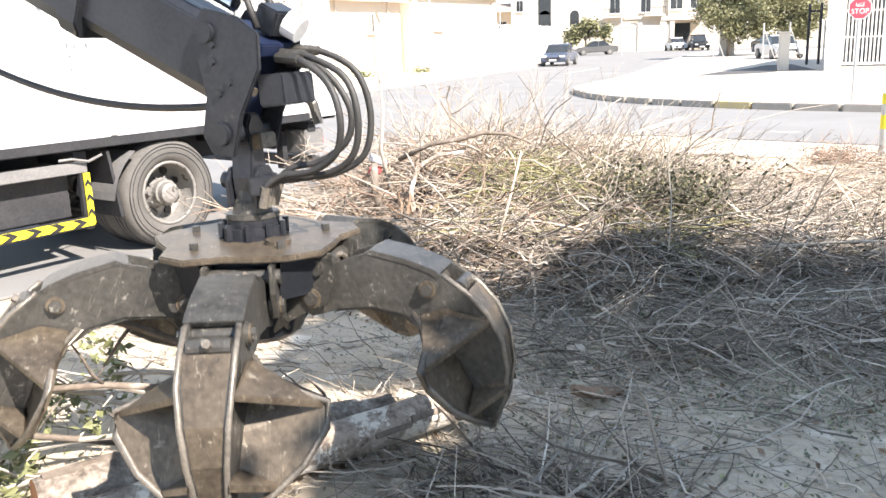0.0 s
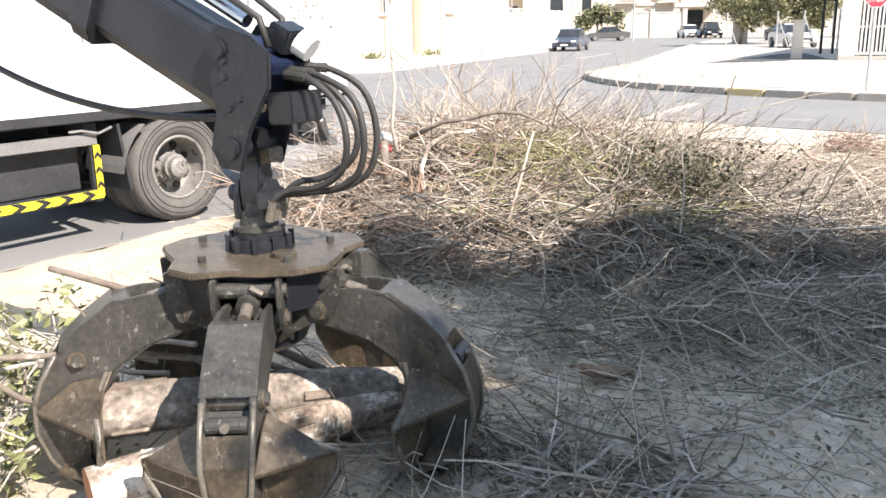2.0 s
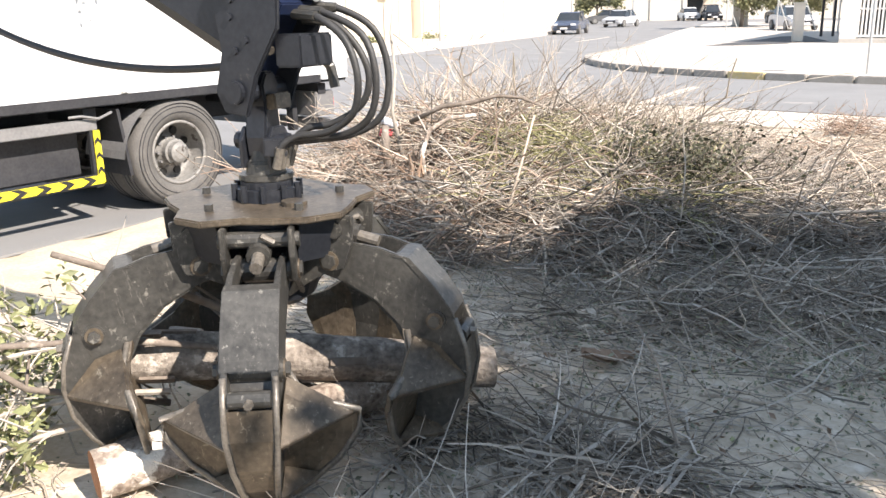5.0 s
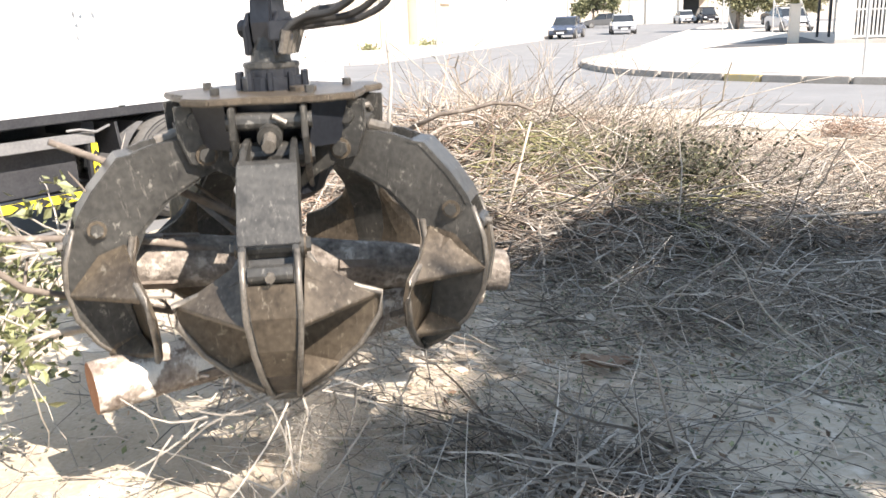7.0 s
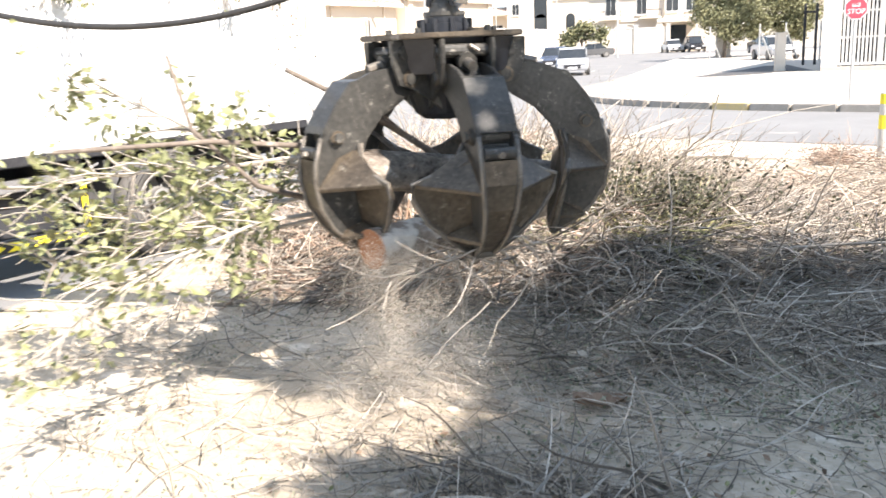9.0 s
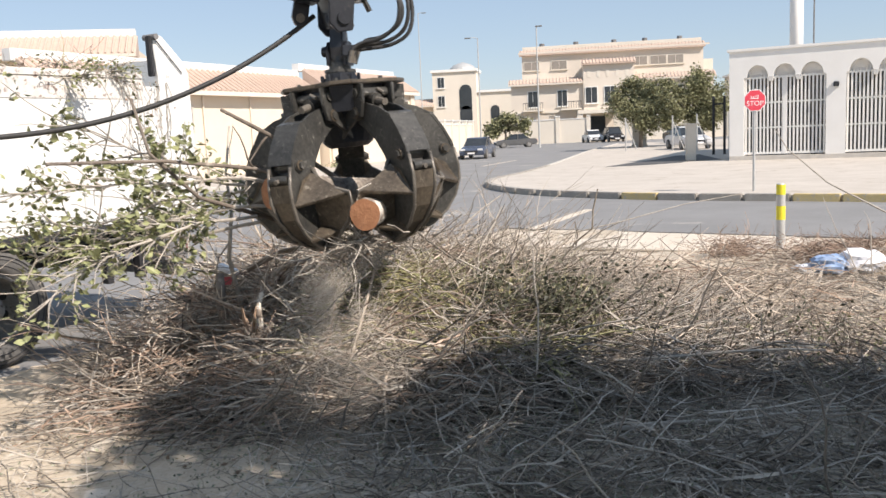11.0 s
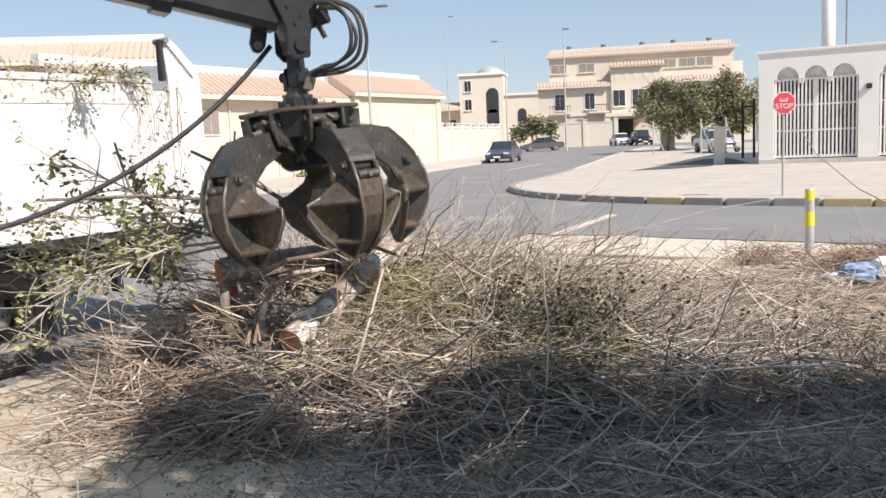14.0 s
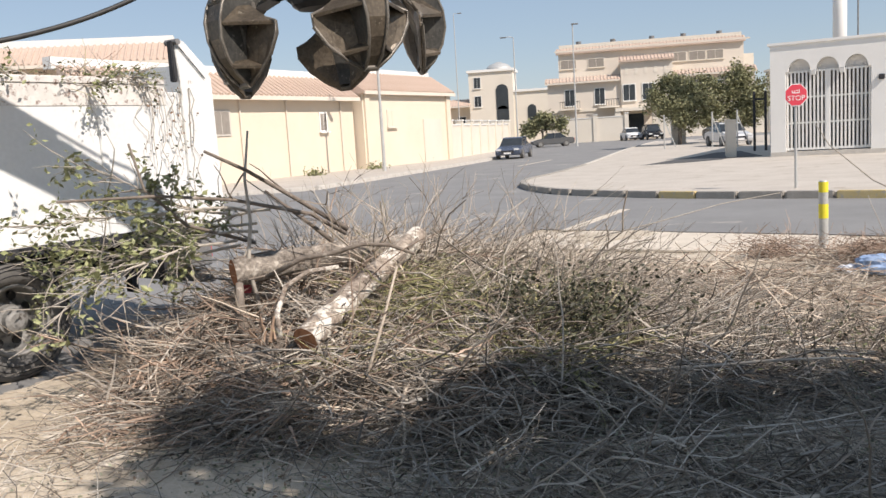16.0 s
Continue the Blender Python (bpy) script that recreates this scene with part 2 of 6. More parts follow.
# ---- mesh helpers ----
class Shape:
    """Collects vertices and faces of one mesh."""

    def __init__(self):
        self.v, self.f = [], []

    def add(self, verts, faces):
        n = len(self.v)
        self.v += [tuple(p) for p in verts]
        self.f += [tuple(i + n for i in q) for q in faces]
        return self

    def box(self, c, s, m=None, taper=1.0):
        p = []
        for k in (-1, 1):
            w = taper if k > 0 else 1.0
            for i, j in ((-1, -1), (1, -1), (1, 1), (-1, 1)):
                q = Vector((i * s[0] / 2 * w, j * s[1] / 2 * w, k * s[2] / 2))
                if m:
                    q = m @ q
                p.append(q + Vector(c))
        return self.add(p, ((3, 2, 1, 0), (4, 5, 6, 7), (0, 1, 5, 4), (1, 2, 6, 5), (2, 3, 7, 6), (3, 0, 4, 7)))

    def tube(self, pts, radii, n=8, cap=True):
        pts = [Vector(p) for p in pts]
        if not isinstance(radii, list):
            radii = [radii] * len(pts)
        vs, fs = [], []
        up = Vector((0.13, 0.21, 0.97))
        for i, p in enumerate(pts):
            d = (pts[min(i + 1, len(pts) - 1)] - pts[max(i - 1, 0)]).normalized()
            a = d.cross(up)
            if a.length < 0.1:
                a = d.cross(Vector((1, 0, 0)))
            a.normalize()
            b = d.cross(a)
            for k in range(n):
                t = 2 * math.pi * k / n
                vs.append(p + (a * math.cos(t) + b * math.sin(t)) * radii[i])
        for i in range(len(pts) - 1):
            for k in range(n):
                q = i * n + k
                r = i * n + (k + 1) % n
                fs.append((q, r, r + n, q + n))
        if cap:
            fs.append(tuple(range(n - 1, -1, -1)))
            fs.append(tuple(range((len(pts) - 1) * n, len(pts) * n)))
        return self.add(vs, fs)

    def prism(self, outline, a, b, axis="y"):
        """outline: 2D points; extruded from a to b along axis (y: outline in x,z; z: outline in x,y; x: outline in y,z)."""
        n = len(outline)
        put = {"y": lambda p, h: (p[0], h, p[1]), "z": lambda p, h: (p[0], p[1], h), "x": lambda p, h: (h, p[0], p[1])}[axis]
        vs = [put(p, a) for p in outline] + [put(p, b) for p in outline]
        fs = [tuple(range(n)), tuple(range(2 * n - 1, n - 1, -1))]
        fs += [(i, i + n, (i + 1) % n + n, (i + 1) % n) for i in range(n)]
        return self.add(vs, fs)

    def mesh(self, name, mat, smooth=False, bevel=0.0):
        me = bpy.data.meshes.new(name)
        me.from_pydata(self.v, [], self.f)
        bm = bmesh.new()
        bm.from_mesh(me)
        if len(self.v) < 4000:
            bmesh.ops.recalc_face_normals(bm, faces=bm.faces)
        if bevel:
            es = [e for e in bm.edges if len(e.link_faces) == 2 and e.calc_face_angle(0) > 0.6]
            bmesh.ops.bevel(bm, geom=es, offset=bevel, segments=2, affect='EDGES', clamp_overlap=True)
        bm.to_mesh(me)
        bm.free()
        me.materials.append(mat)
        if smooth:
            me.polygons.foreach_set("use_smooth", [True] * len(me.polygons))
        me.update()
        return me


def part(name, shape, mat, parent=None, label="", smooth=False, bevel=0.0, m=None):
    me = shape if isinstance(shape, bpy.types.Mesh) else shape.mesh(name, mat, smooth, bevel)
    ob = new(name, me)
    if parent:
        ob.parent = parent
    if m is not None:
        ob.matrix_basis = m
    if label:
        tagged(ob, label)
    return ob


def thing(name, label, category, m=None, group="", kind=""):
    ob = new(name)
    ob.empty_display_size = 0.2
    if m is not None:
        ob.matrix_basis = m
    return tagged(ob, label, category, group, kind)


def rnd(a, b):
    return random.uniform(a, b)


def lerp_rows(rows, t):
    for p, q in zip(rows, rows[1:]):
        if p[0] <= t <= q[0]:
            k = (t - p[0]) / (q[0] - p[0])
            return [x + (y - x) * k for x, y in zip(p, q)]
    return list(rows[-1])


# ---- ground ----
def lot_edge(x):
    """Far edge of the sandy lot along the cross road."""
    return 14.9 - 0.50 * (x - 2.0)


def truck_line(y):
    """Edge of the lot beside the lorry."""
    return -4.5 + 0.44 * (y - 6.44)


def in_lot(x, y):
    return min(lot_edge(x) - y, (x - truck_line(y)) * 0.9 + 0.15)


def ground_height(x, y):
    k = max(0.0, min(1.0, in_lot(x, y) / 0.5))
    n = noise.noise(Vector((x * 0.5, y * 0.5, 0))) * 0.05 + noise.noise(Vector((x * 1.7, y * 1.7, 3))) * 0.028
    n += noise.noise(Vector((x * 6, y * 6, 7))) * 0.014 + noise.noise(Vector((x * 15, y * 15, 9))) * 0.006
    far = max(0.0, 1 - max(abs(x) - 9, abs(y - 6) - 11, 0) / 3)
    return -0.03 + k * (0.035 + n * far)


def axis_steps(lo, hi, step, reach):
    a = list(np.arange(lo, hi + 1e-6, step))
    s, left, right = step, [], []
    x, y = lo, hi
    while x > -reach:
        s *= 1.35
        x -= s
        y += s
        left.append(x)
        right.append(y)
    return left[::-1] + a + right


def build_ground():
    xs, ys = axis_steps(-5.2, 6.0, 0.06, 2500), axis_steps(0.0, 11.5, 0.06, 2500)
    vs = [(x, y, ground_height(x, y)) for y in ys for x in xs]
    n = len(xs)
    fs = [(j * n + i, j * n + i + 1, (j + 1) * n + i + 1, (j + 1) * n + i) for j in range(len(ys) - 1) for i in range(n - 1)]
    me = bpy.data.meshes.new("ground")
    me.from_pydata(vs, [], fs)
    me.materials.append(SAND)
    me.polygons.foreach_set("use_smooth", [True] * len(me.polygons))
    tagged(new("ground", me), "pale trampled sand with dust and dry litter", "ground", kind="structure")


build_ground()


def flat_sheet(name, outline, z, mat, label, category, depth=0.1):
    s = Shape().prism(outline, z - depth, z, "z")
    return tagged(part(name, s, mat), label, category, kind="structure")


# cross road and the street that leads away are one asphalt surface
ROAD = [(60, lot_edge(60)), (2, lot_edge(2)), (-0.35, lot_edge(-0.35)), (-1.2, 13.0), (-5.0, 3.5), (-9.5, -8), (-16, -8), (-17, 12), (-60, 30), (-60, 48),
        (-14, 31.5), (-10.34, 33.0), (-7.84, 47.9), (-6.3, 57), (-6.0, 70), (-8, 92), (-40, 98), (-40, 112), (60, 104), (60, 90), (9, 90), (6, 76), (10, 60), (30, 30), (60, 8)]
flat_sheet("road", ROAD, 0.006, ASPHALT, "sun-bleached grey asphalt street and crossroad", "road", 0.02)
# pale dusty strip along the road
flat_sheet("road_shoulder", [(-0.6, 14.9), (0.2, 13.2), (4.5, 11.6), (4.4, 13.5), (2, 14.7), (0.5, 15.4)], 0.012, DUST, "pale dusty verge strip beside the asphalt", "verge", 0.03)

KERB = [(40, 3.5), (24, 10.5), (14, 15.3), (8.5, 18.3), (6.13, 19.6), (3.9, 20.7), (1.8, 22.2), (-0.2, 24.4), (-1.3, 26.8), (-1.75, 29.3), (-1.55, 31.5), (-0.9, 34), (0.3, 41), (1.3, 49), (2.6, 60), (4.4, 72), (6.5, 84)]


def kerb_curve(step):
    pts = [Vector((*p, 0)) for p in KERB]
    out, carry = [pts[0]], 0.0
    for i in range(len(pts) - 1):
        p0, p1, p2, p3 = pts[max(i - 1, 0)], pts[i], pts[i + 1], pts[min(i + 2, len(pts) - 1)]
        for k in range(1, 41):
            t = k / 40
            q = 0.5 * ((2 * p1) + (p2 - p0) * t + (2 * p0 - 5 * p1 + 4 * p2 - p3) * t * t + (3 * p1 - p0 - 3 * p2 + p3) * t ** 3)
            if (q - out[-1]).length >= step:
                out.append(q)
    return out


curve = kerb_curve(1.0)
inner = [(p.x, p.y) for p in curve] + [(60, 90), (60, 4)]
island = flat_sheet("pavement", inner, 0.14, PAVING, "wide sandy paved corner with pale dusty surface", "pavement", 0.16)
# far pavement beside the yellow wall
flat_sheet("pavement_far", [(-14.4, 31.3), (-10.5, 32.8), (-8.0, 47.9), (-6.5, 57), (-6.3, 70), (-8.4, 91), (-30, 96), (-40, 40)], 0.13, PAVING, "dusty pavement along the cream wall", "pavement", 0.15)
# dark patch across the pavement in front of the trees
flat_sheet("driveway", [(2.6, 36.6), (4.4, 37.0), (6.0, 38.0), (6.3, 38.9), (8.0, 39.6), (8.2, 47), (6.9, 46.5), (5.4, 42.5), (4.0, 39.8)], 0.146, DARK_PATCH, "dark patch across the pavement", "driveway", 0.02)
# faded white road marking
for a, b, w in (((1.35, 19.2), (0.15, 15.6), 0.22), ((-3.4, 46), (-1.9, 53), 0.14)):
    d = (Vector(b) - Vector(a)).normalized()
    n = Vector((-d.y, d.x)) * w / 2
    A, B = Vector(a), Vector(b)
    flat_sheet("road_marking", [tuple(A - n), tuple(B - n), tuple(B + n), tuple(A + n)], 0.011, DUST, "faded white painted road line", "road marking", 0.004)


# ---- lorry ----
TRUCK = Matrix.Translation((-3.17, 8.36, 0)) @ Matrix.Rotation(math.atan2(-0.915, -0.403), 4, 'Z')
# local: x forward along the lorry, y to its far side (negative y is the visible side after the turn below)


def wheel_mesh(parent, m, outer=True):
    """A lorry wheel: axle along y, outer face at -y."""
    w = part("wheel", Shape().tube([(0, 0.16, 0), (0, 0.22, 0)], 0.29, 32), RIM, parent, m=m @ Matrix.Scale(1.045, 4))
    t = Shape()
    prof = [(0.285, -0.03), (0.31, -0.07), (0.36, -0.095), (0.44, -0.095), (0.48, -0.075), (0.502, -0.035), (0.506, 0.02), (0.506, 0.16), (0.49, 0.21), (0.44, 0.24), (0.31, 0.24), (0.285, 0.20)]
    n = 48
    vs = [(r * math.cos(2 * math.pi * k / n), y, r * math.sin(2 * math.pi * k / n)) for k in range(n) for r, y in prof]
    P = len(prof)
    fs = [(k * P + i, k * P + (i + 1) % P, ((k + 1) % n) * P + (i + 1) % P, ((k + 1) % n) * P + i) for k in range(n) for i in range(P)]
    t.add(vs, fs)
    part("tyre", t, TYRE, w, "dusty worn black tyre", smooth=True)
    # tread grooves and side wall ribs
    g = Shape()
    for r, y in ((0.508, 0.02), (0.508, 0.075), (0.508, 0.13)):
        ring = [(r * math.cos(2 * math.pi * k / 48), y, r * math.sin(2 * math.pi * k / 48)) for k in range(49)]
        g.tube(ring, 0.006, 4, False)
    for r in (0.375, 0.425, 0.455):
        ring = [(r * math.cos(2 * math.pi * k / 48), -0.097, r * math.sin(2 * math.pi * k / 48)) for k in range(49)]
        g.tube(ring, 0.004, 4, False)
    part("tread", g, CHASSIS, w)
    ring = [(0.285 * math.cos(2 * math.pi * k / 40), -0.05, 0.285 * math.sin(2 * math.pi * k / 40)) for k in range(41)]
    part("rim_lip", Shape().tube(ring, 0.017, 8, False), RIM, w, smooth=True)
    d = Shape()
    n = 40
    rings = [(0.285, -0.045), (0.272, 0.02), (0.262, 0.11), (0.235, 0.15), (0.15, 0.12), (0.12, 0.05)]
    vs = [(r * math.cos(2 * math.pi * k / n), y, r * math.sin(2 * math.pi * k / n)) for r, y in rings for k in range(n)]
    fs = [(i * n + k, i * n + (k + 1) % n, (i + 1) * n + (k + 1) % n, (i + 1) * n + k) for i in range(len(rings) - 1) for k in range(n)]
    d.add(vs, fs)
    part("disc", d, RIM, w, smooth=True)
    h = Shape().tube([(0, 0.12, 0), (0, 0.0, 0), (0, -0.005, 0), (0, -0.06, 0), (0, -0.075, 0)], [0.125, 0.12, 0.10, 0.095, 0.06], 20)
    part("hub", h, RIM, w, "dusty steel wheel hub")
    for k in range(10):
        a = 2 * math.pi * k / 10
        part("wheel_nut", Shape().tube([(0.14 * math.cos(a), 0.12, 0.14 * math.sin(a)), (0.14 * math.cos(a), 0.07, 0.14 * math.sin(a))], 0.014, 6), CHASSIS_GREY, w)
    for k in range(8):
        a = 2 * math.pi * (k + 0.5) / 8
        part("hand_hole", Shape().tube([(0.203 * math.cos(a), 0.112, 0.203 * math.sin(a)), (0.203 * math.cos(a), 0.15, 0.203 * math.sin(a))], 0.036, 12), BLACK_TAPE, w)
    return w


def build_truck():
    t = thing("lorry", "high-sided white tipper lorry with chipped paint, loaded with branches", "lorry", TRUCK)
    Lb, z0, z1, W = 8.2, 1.13, 2.58, 2.3
    # visible side is local y = 0, the body lies at y < 0 or > 0 according to the turn
    s = 1 if (TRUCK.to_3x3() @ Vector((0, 1, 0))).x < 0 else -1
    Y = lambda y: y * s
    part("side_panel", Shape().box((Lb / 2, Y(0.03), (z0 + z1) / 2 - 0.06), (Lb, 0.06, z1 - z0 - 0.12)), TRUCK_WHITE, t, "white painted steel side with rust chips", bevel=0.008)
    part("top_rail", Shape().box((Lb / 2 + 0.3, Y(0.03), z1 - 0.02), (Lb - 0.6, 0.10, 0.07)), TRUCK_WORN, t, "peeling top rail showing rust", bevel=0.01)
    part("worn_band", Shape().box((Lb / 2 + 0.3, Y(0.022), z1 - 0.15), (Lb - 0.6, 0.06, 0.19)), TRUCK_WORN, t)
    part("bottom_rail", Shape().box((Lb / 2, Y(0.04), z0 - 0.03), (Lb, 0.09, 0.10)), CHASSIS, t, bevel=0.01)
    part("far_side_panel", Shape().box((Lb / 2, Y(W), (z0 + z1) / 2), (Lb, 0.06, z1 - z0)), TRUCK_WHITE, t)
    part("bed_floor", Shape().box((Lb / 2, Y(W / 2), z0 + 0.05), (Lb, W - 0.1, 0.08)), CHASSIS_GREY, t)
    part("headboard", Shape().box((Lb, Y(W / 2), (z0 + z1) / 2), (0.06, W, z1 - z0)), TRUCK_WHITE, t)
    part("tailgate", Shape().box((0.05, Y(W / 2), (z0 + z1) / 2 + 0.1), (0.06, W - 0.16, z1 - z0 + 0.2)), TRUCK_WHITE, t)
    # rear corner with the raised hinge post
    corner = [(0.0, z0 - 0.05), (0.42, z0 - 0.05), (0.42, z1 - 0.03), (0.46, z1 + 0.36), (0.40, z1 + 0.40), (0.33, z1 + 0.38), (0.10, z1 + 0.16), (0.02, z1 + 0.02)]
    part("corner_plate", Shape().prism(corner, Y(-0.035), Y(0.02)), TRUCK_WHITE, t, "white corner plate with a raised hinge post", bevel=0.006)
    part("hinge_post", Shape().box((0.47, Y(0.0), z1 + 0.18), (0.045, 0.07, 0.40)), CHASSIS, t, bevel=0.008)
    part("hinge_pin", Shape().tube([(0.44, Y(-0.08), z1 + 0.37), (0.44, Y(0.1), z1 + 0.37)], 0.03, 14), CHASSIS_GREY, t)
    part("hinge_bar", Shape().tube([(0.42, Y(-0.05), z1 + 0.33), (0.12, Y(-0.05), z1 + 0.02)], 0.006, 6), CHASSIS, t)
    for x in (1.35, 2.9, 4.5, 6.1):
        part("side_rib", Shape().box((x, Y(-0.012), (z0 + z1) / 2 - 0.16), (0.07, 0.03, z1 - z0 - 0.36)), TRUCK_WHITE, t, bevel=0.006)
    # chassis
    for y in (0.75, 1.55):
        part("chassis_beam", Shape().box((4.0, Y(y), 0.86), (8.6, 0.09, 0.26)), CHASSIS, t)
    for x in (0.3, 1.4, 3.2, 5.0):
        part("cross_member", Shape().box((x, Y(1.15), 0.97), (0.12, 2.1, 0.12)), CHASSIS, t)
    part("axle", Shape().tube([(2.33, Y(0.3), 0.5), (2.33, Y(2.1), 0.5)], 0.09, 12), CHASSIS, t)
    part("bumper_bar", Shape().box((0.18, Y(1.15), 0.55), (0.12, 2.2, 0.13)), CHASSIS_GREY, t, "dusty grey rear underrun bar", bevel=0.01)
    part("lamp_box", Shape().box((0.25, Y(0.28), 0.80), (0.30, 0.35, 0.28)), CHASSIS_GREY, t, "grey tail lamp housing", bevel=0.015)
    part("tail_lamp", Shape().box((0.09, Y(0.28), 0.80), (0.03, 0.3, 0.14)), RED_SIGN, t, bevel=0.01)
    for x in (0.55, 0.95):
        part("hanger_bracket", Shape().box((x, Y(0.35), 0.72), (0.07, 0.1, 0.42)), CHASSIS, t)
    part("mudguard", Shape().add([(2.33 + 0.66 * math.cos(a), Y(y), 0.48 + 0.62 * math.sin(a)) for a in np.linspace(0.12, 0.95, 8) for y in (-0.02, 0.62)],
                                 [(2 * i, 2 * i + 1, 2 * i + 3, 2 * i + 2) for i in range(7)]), CHASSIS_GREY, t, "dented grey mudguard")
    part("mud_flap", Shape().box((2.93, Y(0.28), 0.70), (0.03, 0.5, 0.62), Matrix.Rotation(0.12, 3, 'Y')), CHASSIS, t)
    for y, side in ((0.12, 1), (0.45, 1), (1.7, 1), (2.05, 1)):
        m = Matrix.Translation((2.33, Y(y), 0.525))
        if s < 0:
            m = m @ Matrix.Rotation(math.pi, 4, 'Z')
        wheel_mesh(t, m)
    # side guard with chevron tape
    g0, g1, zt, zb = 3.2, 6.6, 0.90, 0.39
    for z, h in ((zt, 0.10), (zb + 0.02, 0.10)):
        part("guard_rail", Shape().box(((g0 + g1) / 2, Y(0.03), z), (g1 - g0, 0.05, h)), CHASSIS_GREY if z == zt else CHASSIS, t, bevel=0.006)
    for x in (g0 + 0.03, 5.0, g1):
        part("guard_post", Shape().box((x, Y(0.05), (zt + zb) / 2), (0.08, 0.06, zt - zb + 0.1)), CHASSIS, t, bevel=0.006)
    part("guard_panel", Shape().box(((g0 + g1) / 2, Y(0.42), 0.66), (g1 - g0 - 0.2, 0.5, 0.44)), CHASSIS, t, "dark tank behind the side guard", bevel=0.02)
    part("guard_hook", Shape().tube([(3.05, Y(0.0), 0.99), (3.2, Y(-0.03), 0.95), (3.35, Y(-0.02), 0.985), (3.45, Y(0.02), 0.98)], 0.013, 6), CHASSIS_GREY, t)
    tp = part("reflective_strip", Shape().box(((g0 + g1) / 2, Y(0.0), zb + 0.025), (g1 - g0, 0.006, 0.075)), YELLOW_TAPE, t, "yellow strip with black chevrons")
    for k in range(16):
        x = g0 + 0.14 + k * 0.21
        part("chevron", Shape().add([(x, Y(-0.006), zb - 0.012), (x + 0.075, Y(-0.006), zb - 0.012), (x + 0.005, Y(-0.006), zb + 0.025), (x + 0.075, Y(-0.006), zb + 0.062), (x, Y(-0.006), zb + 0.062), (x - 0.07, Y(-0.006), zb + 0.025)], [(0, 1, 2, 5), (5, 2, 3, 4)]), BLACK_TAPE, tp)
    tp = part("reflective_strip", Shape().box((g0 + 0.02, Y(0.0), 0.62), (0.062, 0.008, 0.46)), YELLOW_TAPE, t, "yellow strip with black chevrons")
    for k in range(3):
        z = 0.46 + k * 0.13
        part("chevron", Shape().add([(g0 - 0.01, Y(-0.008), z), (g0 + 0.02, Y(-0.008), z + 0.035), (g0 + 0.05, Y(-0.008), z), (g0 + 0.05, Y(-0.008), z + 0.04), (g0 + 0.02, Y(-0.008), z + 0.075), (g0 - 0.01, Y(-0.008), z + 0.04)], [(0, 1, 4, 5), (1, 2, 3, 4)]), BLACK_TAPE, tp)
    return t


build_truck()


# ---- grapple ----
# seconds, collar x, y, z, heading of the first tine (degrees)
GRAPPLE = [
    (0, -1.265, 1.942, 1.167, -75.6),
    (0.5, -1.276, 1.930, 0.972, -74.5),
    (1, -1.299, 1.907, 0.868, -73.1),
    (1.5, -1.315, 1.951, 0.918, -73.5),
    (2, -1.317, 1.977, 0.980, -74.6),
    (2.5, -1.308, 1.980, 1.036, -74.8),
    (3, -1.292, 1.944, 1.066, -74.4),
    (3.5, -1.256, 1.903, 1.106, -74.0),
    (4, -1.250, 1.902, 1.124, -73.6),
    (6.5, -1.200, 1.889, 1.400, -71.0),
    (7, -1.169, 1.898, 1.628, -70.1),
    (7.5, -1.144, 1.905, 1.746, -69.6),
    (8, -1.080, 2.000, 1.819, -69.8),
    (8.5, -0.970, 2.442, 1.919, -68.4),
    (9, -0.696, 3.194, 1.982, -62.3),
    (9.5, -0.511, 4.047, 2.045, -53.6),
    (10, -0.517, 4.729, 2.041, -42.9),
    (10.2, -0.573, 4.990, 2.066, -41.2),
    (12.3, -1.022, 5.603, 2.501, -41.1),
    (12.5, -1.074, 5.631, 2.497, -41.6),
    (13, -1.143, 5.610, 2.120, -42.2),
    (13.5, -1.185, 5.608, 2.036, -43.1),
    (14, -1.215, 5.703, 2.161, -44.4),
    (14.5, -1.225, 5.849, 2.569, -46.0),
    (15, -1.235, 5.911, 2.985, -47.3),
    (15.5, -1.245, 5.956, 3.311, -48.5),
    (16, -1.235, 5.978, 3.303, -48.7),
]
# seconds, opening of the tines in degrees
TINES = [(0, 26), (0.5, 22), (1, 16), (1.5, 10), (2, 3), (2.5, -3), (3, -7), (3.5, -9), (4, -9), (6.5, -10), (8, -10), (9, -12), (10, -17), (12.3, -19), (13, -17.5), (13.5, -13), (14, -7), (14.5, -4), (15, -1), (16, 2)]
PIVOT = (0.30, -0.26)


